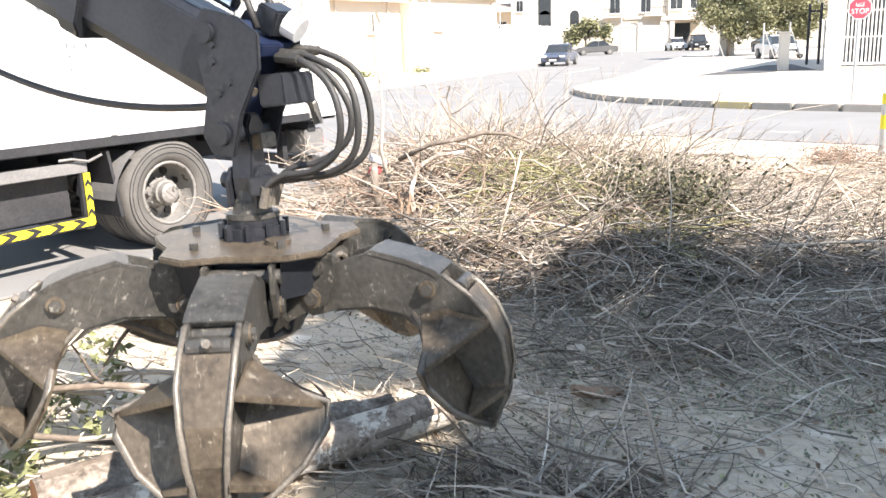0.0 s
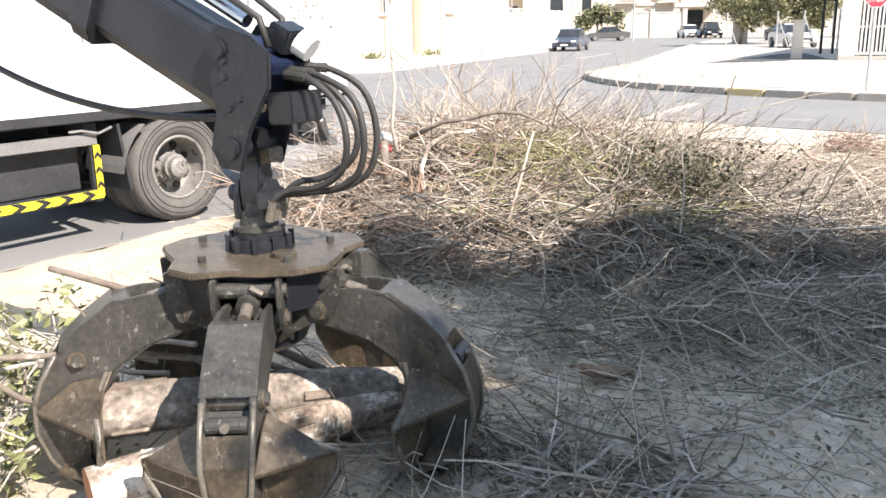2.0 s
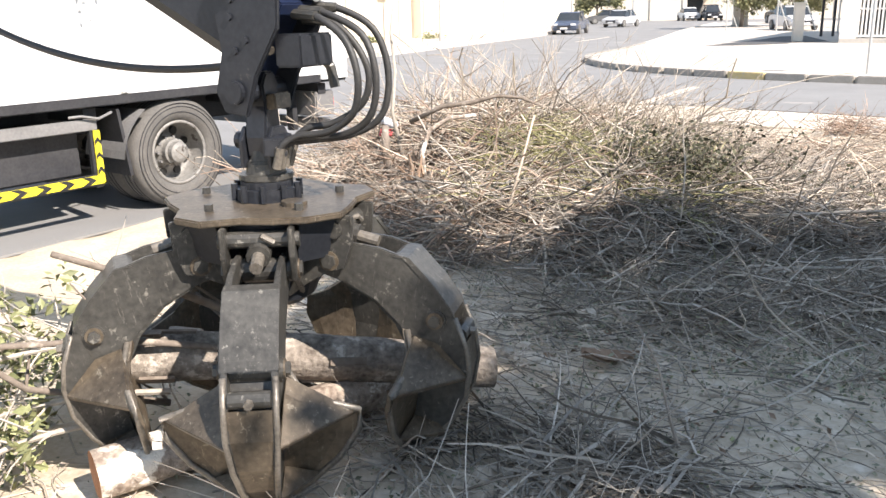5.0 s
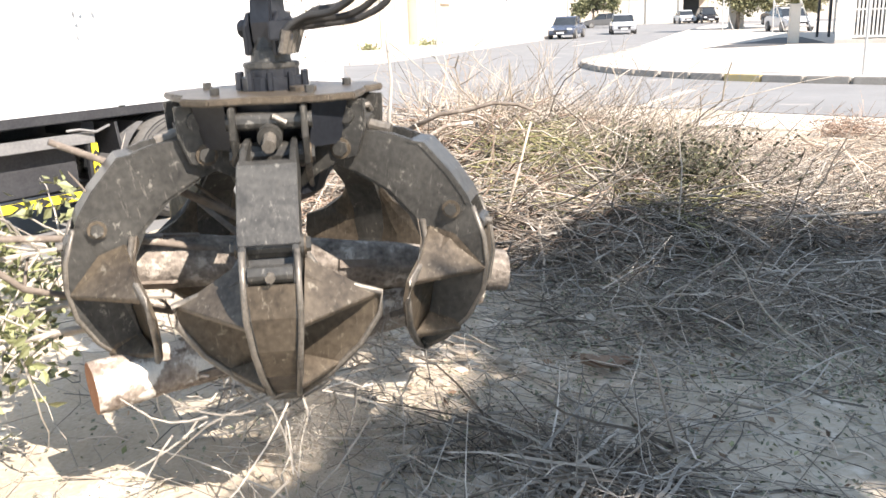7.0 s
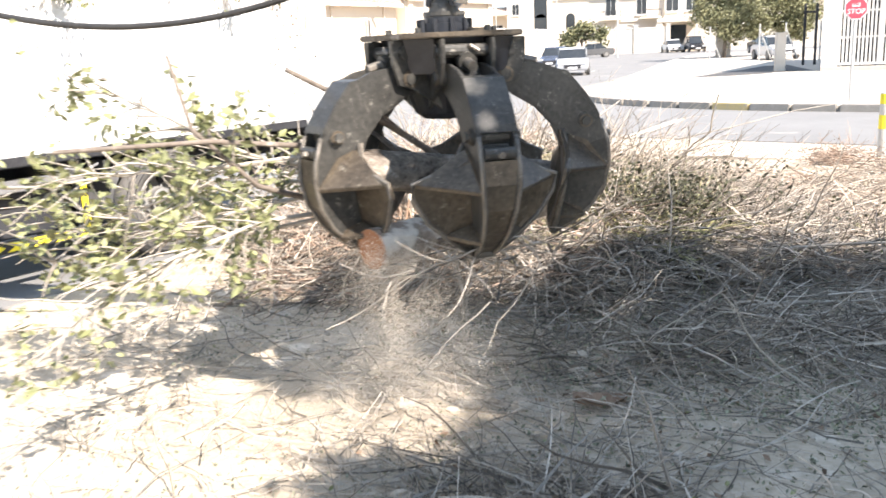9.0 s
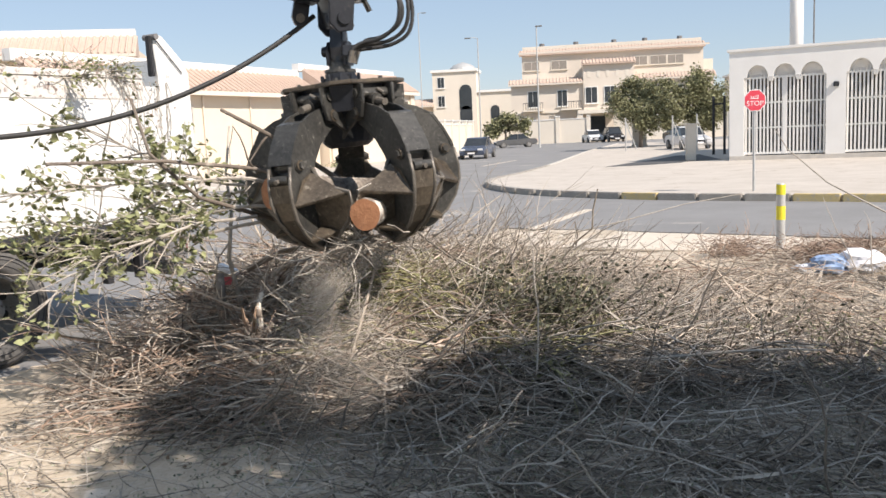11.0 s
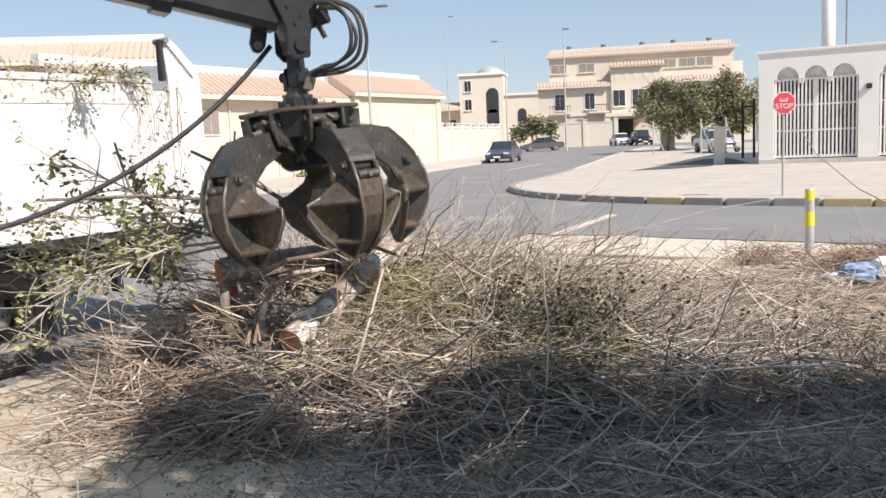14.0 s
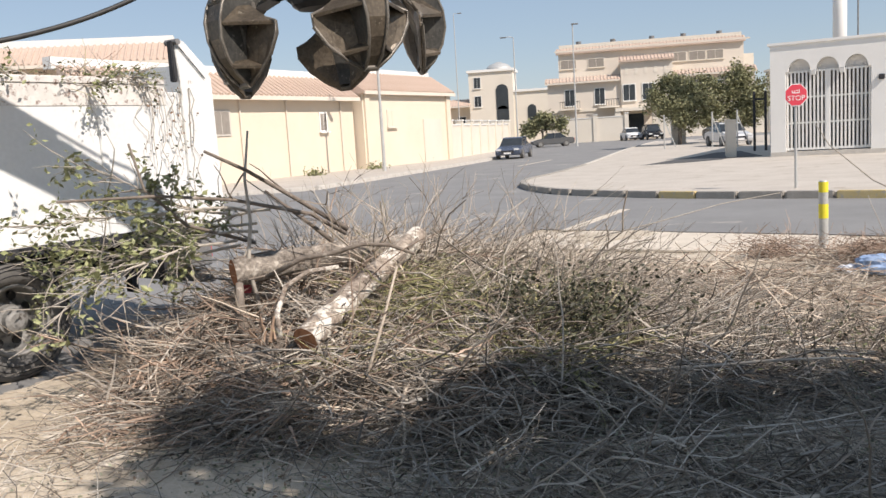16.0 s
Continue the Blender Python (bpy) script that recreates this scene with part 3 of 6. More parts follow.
def build_tine(parent):
    """One claw: origin at its pin, x outward, z up."""
    prof = [(-0.07, 0.05), (0.05, 0.075), (0.18, 0.08), (0.30, 0.06), (0.42, -0.035), (0.50, -0.12), (0.565, -0.22), (0.605, -0.34), (0.605, -0.46), (0.565, -0.58), (0.49, -0.69), (0.40, -0.765),
            (0.385, -0.71), (0.41, -0.59), (0.41, -0.46), (0.38, -0.33), (0.30, -0.215), (0.19, -0.135), (0.06, -0.09), (-0.06, -0.07), (-0.09, -0.01)]

    def width(x, z):
        return 0.094 if z > -0.34 else 0.094 - 0.045 * (-0.34 - z) / 0.43

    a = Shape()
    n = len(prof)
    th = 0.022
    for sgn in (-1, 1):
        vs = [(x, sgn * width(x, z), z) for x, z in prof] + [(x, sgn * (width(x, z) - min(th, width(x, z) * 0.6)), z) for x, z in prof]
        fs = [tuple(range(n)), tuple(range(2 * n - 1, n - 1, -1))] + [(i, i + n, (i + 1) % n + n, (i + 1) % n) for i in range(n)]
        a.add(vs, fs)
    tine = part("tine", a, DARK_STEEL, parent, "curved grapple claw of worn steel", bevel=0.004)

    def skin(pts, inset, lift):
        s = Shape()
        vs, fs = [], []
        for x, z in pts:
            w = width(x, z) - inset
            vs += [(x, -w, z), (x, w, z), (x - 0.02, w, z - 0.012), (x - 0.02, -w, z - 0.012)]
        for i in range(len(pts) - 1):
            q = 4 * i
            fs += [(q + k, q + (k + 1) % 4, q + 4 + (k + 1) % 4, q + 4 + k) for k in range(4)]
        fs += [(0, 1, 2, 3), tuple(4 * (len(pts) - 1) + k for k in (3, 2, 1, 0))]
        return s.add(vs, fs)

    part("cover_plate", skin([(0.25, 0.066), (0.30, 0.068), (0.42, -0.027), (0.487, -0.096), (0.508, -0.126)], -0.004, 0), DARK_STEEL, tine, "scuffed top cover plate", bevel=0.003)
    part("back_plate", skin([(0.570, -0.235), (0.598, -0.34), (0.597, -0.46), (0.557, -0.58), (0.48, -0.688), (0.40, -0.76)], 0.014, 0), RUST_STEEL, tine, "polished brown wear plate")
    part("inner_plate", skin([(0.06, -0.08), (0.19, -0.125), (0.30, -0.205), (0.38, -0.32), (0.41, -0.46), (0.41, -0.59), (0.385, -0.71)], 0.01, 0), DARK_STEEL, tine)
    part("knee_plate", skin([(0.43, -0.13), (0.475, -0.20), (0.52, -0.27)], 0.022, 0), DARK_STEEL, tine)
    part("knee_pin", Shape().tube([(0.54, -0.07, -0.212), (0.54, 0.07, -0.212)], 0.03, 14), DARK_STEEL, tine)
    part("knee_bolt", Shape().tube([(0.545, 0, -0.212), (0.59, 0, -0.205)], [0.018, 0.016], 6), EDGE_STEEL, tine)
    # dished scoop shell on either side of the spine, stiffened by two sloping gussets
    inner_line = [(0.335, -0.255), (0.375, -0.33), (0.400, -0.41), (0.408, -0.48), (0.408, -0.56), (0.402, -0.64), (0.39, -0.70), (0.392, -0.755)]
    flare = [(0.335, 0.098, -0.225), (0.366, 0.138, -0.285), (0.382, 0.215, -0.338), (0.373, 0.348, -0.390), (0.370, 0.345, -0.470), (0.376, 0.268, -0.590), (0.388, 0.155, -0.690), (0.394, 0.045, -0.762)]
    for sgn in (-1, 1):
        vs, fs = [], []
        for (x, z), (ex, ey, ez) in zip(inner_line, flare):
            root = min(width(x, z) - 0.012, ey - 0.004)
            for u in (0.0, 0.35, 0.7, 1.0):
                sag = 0.03 * math.sin(math.pi * u) * min(1.0, (ey - root) / 0.15)
                p = Vector((x + (ex - x) * u - sag * 0.4, sgn * (root + (ey - root) * u), z + (ez - z) * u))
                vs += [p, p + Vector((-0.02, 0, 0.003))]
        rows = len(flare)
        for i in range(rows - 1):
            for j in range(3):
                q = 8 * i + 2 * j
                fs += [(q, q + 2, q + 10, q + 8), (q + 1, q + 9, q + 11, q + 3)]
            q = 8 * i
            fs += [(q + 6, q + 7, q + 15, q + 14), (q, q + 8, q + 9, q + 1)]
        for q in (0, 8 * (rows - 1)):
            fs += [(q + 2 * j, q + 2 * j + 1, q + 2 * j + 3, q + 2 * j + 2) for j in range(3)]
        wing = part("scoop_wing", Shape().add(vs, fs), RUST_STEEL, tine, "dished scoop plate of scuffed brown steel")
        # paler tube along the lip: scuffed edge plus painted highlight line
        part("wing_edge", Shape().tube([(x, sgn * y, z) for x, y, z in flare], 0.0125, 8), EDGE_STEEL, wing, smooth=True)
        for (A, B, C) in (((0.365, 0.10, -0.238), (0.602, 0.090, -0.365), (0.380, 0.335, -0.388)), ((0.41, 0.07, -0.590), (0.546, 0.062, -0.635), (0.385, 0.196, -0.648))):
            A, B, C = [Vector((p[0], sgn * p[1], p[2])) for p in (A, B, C)]
            D = Vector((A.x + 0.10, A.y, A.z - 0.012))
            top = [A, D, B, C]
            off = Vector((-0.012, 0, -0.022))
            part("gusset", Shape().add(top + [p + off for p in top], [(0, 1, 2, 3), (7, 6, 5, 4), (0, 4, 5, 1), (1, 5, 6, 2), (2, 6, 7, 3), (3, 7, 4, 0)]), RUST_STEEL, wing, bevel=0.003)
    for y in (-0.088, 0.088):
        rim = [(0.515, -0.14), (0.575, -0.25), (0.601, -0.34), (0.602, -0.46), (0.562, -0.58), (0.487, -0.69), (0.40, -0.762)]
        part("spine_rim", Shape().tube([(x, math.copysign(width(x, z) - 0.008, y), z) for x, z in rim], 0.011, 6), EDGE_STEEL, tine, smooth=True)
    part("tip_shoe", Shape().tube([(0.40, -0.05, -0.752), (0.40, 0.05, -0.752)], 0.024, 12), EDGE_STEEL, tine)
    part("pivot_pin", Shape().tube([(0, -0.135, 0), (0, 0.135, 0)], 0.048, 16), DARK_STEEL, tine, bevel=0.006)
    part("pivot_cap", Shape().tube([(0, -0.15, 0), (0, 0.15, 0)], 0.030, 6), DARK_STEEL, tine)
    part("pivot_washer", Shape().tube([(0, -0.1405, 0), (0, 0.1405, 0)], 0.040, 16), RUST_STEEL, tine)
    part("side_boss", Shape().tube([(0.44, -0.107, -0.16), (0.44, 0.107, -0.16)], 0.042, 16), DARK_STEEL, tine, bevel=0.006)
    part("boss_cap", Shape().tube([(0.44, -0.128, -0.16), (0.44, 0.128, -0.16)], 0.024, 6), DARK_STEEL, tine)
    part("boss_washer", Shape().tube([(0.44, -0.113, -0.16), (0.44, 0.113, -0.16)], 0.034, 16), RUST_STEEL, tine)
    return tine


def build_grapple():
    g = thing("grapple", "five-clawed orange-peel grapple of worn dark steel holding logs", "grapple")
    outline = []
    for k in range(20):
        a = math.radians(k * 18 + 9)
        r = (0.37, 0.425, 0.425, 0.37)[k % 4] + (0.012, -0.01, 0.008)[k % 3]
        outline.append((r * math.cos(a), r * math.sin(a)))
    part("top_plate", Shape().prism(outline, -0.075, -0.048, "z"), RUST_STEEL, g, "scalloped steel top plate with dusty scuffs", bevel=0.006)
    hub = Shape()
    n = 20
    rings = [(0.33, -0.075), (0.30, -0.16), (0.22, -0.30), (0.17, -0.44), (0.13, -0.47)]
    hub.add([(r * math.cos(2 * math.pi * k / n), r * math.sin(2 * math.pi * k / n), z) for r, z in rings for k in range(n)],
            [(i * n + k, i * n + (k + 1) % n, (i + 1) * n + (k + 1) % n, (i + 1) * n + k) for i in range(4) for k in range(n)] + [tuple(range(4 * n, 5 * n))])
    part("hub_body", hub, BLACK_PAINT, g)
    for k in range(5):
        a0, a1 = math.radians(72 * k + 24), math.radians(72 * k + 48)
        c = [Vector((math.cos(a), math.sin(a), 0)) for a in (a0, a1)]
        vs = [c[0] * 0.375 + Vector((0, 0, -0.077)), c[1] * 0.375 + Vector((0, 0, -0.077)), c[1] * 0.33 + Vector((0, 0, -0.24)), c[0] * 0.33 + Vector((0, 0, -0.24))]
        part("skirt_plate", Shape().add(vs + [v * 0.95 for v in vs], [(0, 1, 2, 3), (7, 6, 5, 4), (0, 4, 5, 1), (1, 5, 6, 2), (2, 6, 7, 3), (3, 7, 4, 0)]), BLACK_PAINT, g)
    for k in range(5):
        R = Matrix.Rotation(math.radians(72 * k), 4, 'Z')
        ear = [(0.12, -0.08), (0.40, -0.08), (0.395, -0.19), (0.36, -0.29), (0.28, -0.315), (0.20, -0.36), (0.12, -0.42)]
        for y in (-0.135, 0.112):
            part("pivot_lug", Shape().prism(ear, y, y + 0.023), DARK_STEEL, g, bevel=0.004, m=R)
        part("lug_pin", Shape().tube([(0.33, -0.15, -0.135), (0.33, 0.15, -0.135)], 0.032, 12), DARK_STEEL, g, m=R)
        # closing cylinder between the hub and the claw
        cyl = part("ram", Shape().tube([(0.20, 0, -0.15), (0.38, 0, -0.19)], 0.045, 12), DARK_STEEL, g, m=R)
        part("ram_rod", Shape().tube([(0.37, 0, -0.188), (0.46, 0, -0.21)], 0.024, 10), EDGE_STEEL, cyl)
        part("hose_fitting", Shape().tube([(0.33, 0.0, -0.13), (0.37, 0.02, -0.115), (0.37, 0.06, -0.14)], 0.011, 6), EDGE_STEEL, cyl)
    first = build_tine(g)
    claws = [first]
    for k in range(1, 5):
        claws.append(copy_thing(first, Matrix.Identity(4)))
    for k in range(5):
        a = math.radians(k * 72 + 30)
        part("plate_bolt", Shape().tube([(0.29 * math.cos(a), 0.29 * math.sin(a), -0.055), (0.29 * math.cos(a), 0.29 * math.sin(a), -0.022)], 0.017, 6), DARK_STEEL, g)
    part("grease_cap", Shape().tube([(0.16, 0.12, -0.05), (0.16, 0.12, -0.03)], 0.05, 16), RUST_STEEL, g)
    part("warning_label", Shape().add([(0.349, -0.05, -0.12), (0.349, 0.0, -0.12), (0.342, 0.0, -0.15), (0.342, -0.05, -0.15)], [(0, 1, 2, 3)]), WHITE_SIGN, g)
    part("collar", Shape().tube([(0, 0, -0.05), (0, 0, 0.0), (0, 0, 0.001), (0, 0, 0.03)], [0.125, 0.125, 0.105, 0.105], 24), BLACK_PAINT, g)
    for k in range(10):
        a = math.radians(k * 36)
        part("collar_bolt", Shape().tube([(0.13 * math.cos(a), 0.13 * math.sin(a), -0.045), (0.13 * math.cos(a), 0.13 * math.sin(a), 0.02)], 0.013, 6), BLACK_PAINT, g)
    return g, claws


grapple, claws = build_grapple()


def build_link():
    """Rotator head, swing link and the hydraulic hoses; keeps its heading."""
    L = thing("rotator_link", "black rotator and swing link with looping hydraulic hoses", "rotator")
    part("rotator", Shape().tube([(0, 0, -0.03), (0, 0, 0.031), (0, 0, 0.032), (0, 0, 0.055), (0, 0, 0.056), (0, 0, 0.10), (0, 0, 0.105), (0, 0, 0.15)], [0.095, 0.095, 0.108, 0.108, 0.078, 0.074, 0.062, 0.055], 24), DARK_STEEL, L, bevel=0.004)
    for x in (-0.07, 0.055):
        part("rotator_cheek", Shape().prism([(-0.07, 0.08), (0.07, 0.08), (0.075, 0.19), (0.04, 0.24), (-0.04, 0.24), (-0.075, 0.19)], x, x + 0.02, "x"), BLACK_PAINT, L, bevel=0.004)
    part("swing_pin", Shape().tube([(-0.12, 0, 0.18), (0.12, 0, 0.18)], 0.035, 14), BLACK_PAINT, L, bevel=0.004)
    part("swing_link", Shape().prism([(-0.05, 0.12), (0.05, 0.12), (0.06, 0.2), (0.045, 0.32), (0.06, 0.40), (0.03, 0.45), (-0.03, 0.45), (-0.06, 0.40), (-0.045, 0.32), (-0.06, 0.2)], -0.045, 0.05, "x"), BLACK_PAINT, L, "black swing link", bevel=0.008)
    part("upper_pin", Shape().tube([(0, -0.13, 0.38), (0, 0.13, 0.38)], 0.035, 14), BLACK_PAINT, L, bevel=0.004)
    part("valve_block", Shape().box((0.085, -0.05, 0.17), (0.09, 0.10, 0.07), Matrix.Rotation(0.5, 3, 'Z')), BLACK_PAINT, L, bevel=0.006)
    # hoses from the boom head out to the side and back to the rotator
    for k, (dx, dy, dz) in enumerate(((0.0, -0.05, 0.0), (0.04, -0.02, 0.015), (-0.03, 0.02, -0.02), (0.02, 0.05, 0.03))):
        pts = [(0.20, dy, 0.66 + dz), (0.31, dy * 1.6, 0.65 + dz), (0.43 + dx, dy * 2, 0.57 + dz), (0.48 + dx, dy * 2.2, 0.44), (0.45 + dx, dy * 2, 0.31 - dz), (0.33 + dx, dy * 1.5, 0.235 - dz), (0.20, dy - 0.02, 0.215 - dz), (0.13, dy - 0.04, 0.17), (0.11, dy * 0.8 - 0.05, 0.09)]
        smooth = []
        for i in range(len(pts) - 1):
            p0, p1, p2, p3 = [Vector(pts[max(0, min(len(pts) - 1, j))]) for j in (i - 1, i, i + 1, i + 2)]
            for q in range(5):
                t = q / 5
                smooth.append(0.5 * ((2 * p1) + (p2 - p0) * t + (2 * p0 - 5 * p1 + 4 * p2 - p3) * t * t + (3 * p1 - p0 - 3 * p2 + p3) * t ** 3))
        h = part("hose", Shape().tube(smooth, 0.0135, 10), RUBBER, L, "black rubber hydraulic hose", smooth=True)
        part("hose_fitting", Shape().tube([pts[0], pts[1]], 0.019, 8), DARK_STEEL, h)
        part("hose_fitting", Shape().tube([pts[-2], pts[-1]], 0.019, 8), EDGE_STEEL, h)
    return L


link = build_link()


def build_boom():
    """Outer crane boom: origin at the link pin, x back towards the crane."""
    b = thing("crane_boom", "black telescopic crane boom with a hydraulic ram", "crane boom")
    sec = [(-0.10, 0.02), (-0.07, -0.03), (0.07, -0.03), (0.10, 0.02), (0.10, 0.25), (0.07, 0.28), (-0.07, 0.28), (-0.10, 0.25)]
    inner = Shape().prism([(y, z + 0.10) for y, z in sec], 0.16, 1.2, "x")
    part("inner_section", inner, BLACK_PAINT, b, bevel=0.006)
    part("outer_section", Shape().prism([(y * 1.2, (z - 0.125) * 1.18 + 0.22) for y, z in sec], 0.9, 5.2, "x"), BLACK_PAINT, b, "black painted box-section boom", bevel=0.008)
    part("section_collar", Shape().prism([(y * 1.32, (z - 0.125) * 1.3 + 0.22) for y, z in sec], 0.86, 0.98, "x"), BLACK_PAINT, b, bevel=0.006)
    # head with two cheeks, gusset and hose block
    head = [(-0.08, -0.06), (0.02, -0.10), (0.09, -0.05), (0.12, 0.10), (0.19, 0.20), (0.27, 0.30), (0.24, 0.41), (0.08, 0.44), (-0.03, 0.42), (-0.08, 0.30), (-0.06, 0.10)]
    for y in (-0.135, 0.11):
        part("head_cheek", Shape().prism(head, y, y + 0.025), BLACK_PAINT, b, "thick black cheek plate", bevel=0.006)
    part("head_web", Shape().box((0.07, 0, 0.36), (0.24, 0.22, 0.05)), NAVY, b, bevel=0.006)
    part("head_web", Shape().box((0.03, 0, 0.16), (0.02, 0.22, 0.40), Matrix.Rotation(-0.05, 3, 'Y')), NAVY, b, bevel=0.004)
    part("rub_block", Shape().box((-0.075, -0.02, -0.01), (0.07, 0.10, 0.06), Matrix.Rotation(0.6, 3, 'Y')), RUST_STEEL, b, "rusty worn rub block", bevel=0.006)
    part("trough_bolt", Shape().tube([(0.03, 0.02, 0.17), (-0.01, 0.02, 0.17)], 0.018, 8), EDGE_STEEL, b)
    part("head_gusset", Shape().box((0.10, 0, 0.10), (0.03, 0.22, 0.34), Matrix.Rotation(0.45, 3, 'Y')), BLACK_PAINT, b, bevel=0.004)
    part("head_pin", Shape().tube([(0.0, -0.155, 0.0), (0.0, 0.155, 0.0)], 0.045, 16), BLACK_PAINT, b, bevel=0.004)
    part("head_pin", Shape().tube([(0.19, -0.155, 0.33), (0.19, 0.155, 0.33)], 0.04, 16), BLACK_PAINT, b, bevel=0.004)
    for x, z in ((0.03, 0.20), (0.06, 0.14), (0.13, 0.24), (0.15, 0.30)):
        part("cheek_bolt", Shape().tube([(x, -0.145, z), (x, 0.145, z)], 0.014, 6), BLACK_PAINT, b)
    part("work_lamp", Shape().tube([(-0.02, -0.05, 0.46), (-0.08, -0.06, 0.45)], [0.055, 0.05], 16), LAMP_GLASS, b, "round work lamp")
    part("lamp_bracket", Shape().box((0.03, -0.04, 0.45), (0.10, 0.14, 0.10)), BLACK_PAINT, b, bevel=0.008)
    part("hose_block", Shape().box((-0.13, 0.0, 0.24), (0.12, 0.20, 0.12), Matrix.Rotation(0.5, 3, 'Y')), BLACK_PAINT, b, bevel=0.008)
    part("hose_elbow", Shape().tube([(-0.12, -0.09, 0.24), (-0.2, -0.1, 0.2), (-0.25, -0.1, 0.14)], 0.02, 8), DARK_STEEL, b)
    part("pulley_eye", Shape().prism([(0.17, -0.02), (0.20, -0.07), (0.25, -0.07), (0.28, -0.02), (0.28, 0.24), (0.17, 0.24)], -0.15, -0.11), BLACK_PAINT, b, "bracket with an eye", bevel=0.006)
    part("eye_hole", Shape().tube([(0.225, -0.155, -0.02), (0.225, -0.10, -0.02)], 0.03, 14), EDGE_STEEL, b)
    part("ram_barrel", Shape().tube([(1.0, 0, 0.47), (3.8, 0, 0.53)], 0.055, 16), NAVY, b, "navy hydraulic ram barrel", smooth=False)
    part("ram_rod", Shape().tube([(0.2, 0, 0.44), (1.0, 0, 0.47)], 0.03, 14), CHROME, b, "bright chromed ram rod")
    for y in (-0.06, 0.07):
        part("boom_hose", Shape().tube([(0.02, y, 0.42), (0.10, y, 0.50), (0.30, y * 1.3, 0.52), (0.6, y * 1.2, 0.48), (1.2, y, 0.50), (3.0, y, 0.54)], 0.014, 8), RUBBER, b, smooth=True)
    # warning triangle on the boom
    part("warning_triangle", Shape().add([(1.46, -0.1235, 0.10), (1.60, -0.1235, 0.10), (1.53, -0.1235, 0.22)], [(0, 1, 2)]), YELLOW_TAPE, b, "yellow warning triangle")
    part("warning_bar", Shape().add([(1.52, -0.1245, 0.115), (1.54, -0.1245, 0.115), (1.54, -0.1245, 0.18), (1.52, -0.1245, 0.18)], [(0, 1, 2, 3)]), BLACK_TAPE, b)
    return b


boom = build_boom()


def build_cable():
    """Slack hose that hangs from the boom head back to the lorry; x back along the boom."""
    pts = []
    for k in range(33):
        t = k / 32
        x = 0.10 + 3.2 * t
        z = 0.08 + 0.21 * t - 1.5 * t * (1 - t)
        pts.append((x, -0.14, z))
    c = Shape().tube(pts, 0.017, 10)
    ob = part("hanging_hose", c, RUBBER, None, smooth=True)
    return tagged(ob, "slack black hose hanging from the boom head", "hose")


cable = build_cable()


# ---- logs and loose branches ----
def log_mesh(name, label, length, r0, r1, mat, bend=0.04, seed=1):
    """A sawn log along x from its cut end at 0."""
    t = thing(name, label, "log")
    n, k = 20, 26
    rg = random.Random(seed)
    vs, fs = [], []
    for i in range(k):
        u = i / (k - 1)
        x = u * length
        for j in range(n):
            a = 2 * math.pi * j / n
            r = (r0 + (r1 - r0) * u) * (1 + 0.10 * noise.noise(Vector((math.cos(a) * 1.5, math.sin(a) * 1.5, x * 2 + seed))) + 0.07 * noise.noise(Vector((math.cos(a) * 5, math.sin(a) * 5, x * 5 + seed))))
            vs.append((x, r * math.cos(a) + bend * math.sin(u * 3), r * math.sin(a) + bend * math.sin(u * 2.2 + seed)))
    fs = [(i * n + j, i * n + (j + 1) % n, (i + 1) * n + (j + 1) % n, (i + 1) * n + j) for i in range(k - 1) for j in range(n)]
    part("bark", Shape().add(vs, fs), mat, t, smooth=True)
    for e, x in ((0, -0.004), (k - 1, length + 0.004)):
        ring = [vs[e * n + j] for j in range(n)]
        c = Vector((x, sum(p[1] for p in ring) / n, sum(p[2] for p in ring) / n))
        inner = [(x, c.y + (p[1] - c.y) * 0.55, c.z + (p[2] - c.z) * 0.55) for p in ring]
        part("cut_end", Shape().add(ring + inner + [tuple(c)], [(j, (j + 1) % n, (j + 1) % n + n, j + n) for j in range(n)] + [(j + n, (j + 1) % n + n, 2 * n) for j in range(n)]), HEARTWOOD, t, "orange sawn wood end")
    for q in range(12):
        u, a = rg.uniform(0.05, 0.9), rg.uniform(0, 6.28)
        r = (r0 + (r1 - r0) * u) * 1.04
        cx, cy, cz = u * length, r * math.cos(a) + bend * math.sin(u * 3), r * math.sin(a) + bend * math.sin(u * 2.2 + seed)
        m = Matrix.Rotation(a - math.pi / 2, 3, 'X')
        part("bark_flake", Shape().box((cx, cy, cz), (rg.uniform(0.08, 0.25), rg.uniform(0.02, 0.05), 0.014), m), BARK_DARK, t)
    return t


log_pale = log_mesh("log", "sawn log with pale flaking bark and an orange cut end", 1.75, 0.098, 0.085, BARK, 0.03, 3)
log_dark = log_mesh("log", "rough grey-barked log with a broken sawn end", 1.62, 0.105, 0.095, BARK_GREY, 0.05, 8)


def wander(start, heading, length, segs, wiggle, droop, rg):
    p, d, out = Vector(start), Vector(heading).normalized(), [Vector(start)]
    for i in range(segs):
        d = (d + Vector((rg.gauss(0, wiggle), rg.gauss(0, wiggle), rg.gauss(0, wiggle) - droop))).normalized()
        p = p + d * (length / segs)
        out.append(p.copy())
    return out


def taper(a, b, n):
    return [a + (b - a) * i / (n - 1) for i in range(n)]


def branch_thing(name, label, pts, r0, r1, mat, sides=(), m=None):
    t = thing(name, label, "branch", m)
    main = part("stem", Shape().tube(pts, taper(r0, r1, len(pts)), 8), mat, t, smooth=True)
    for s, a, b in sides:
        part("side_twig", Shape().tube(s, taper(a, b, len(s)), 6), mat, t, smooth=True)
    return t


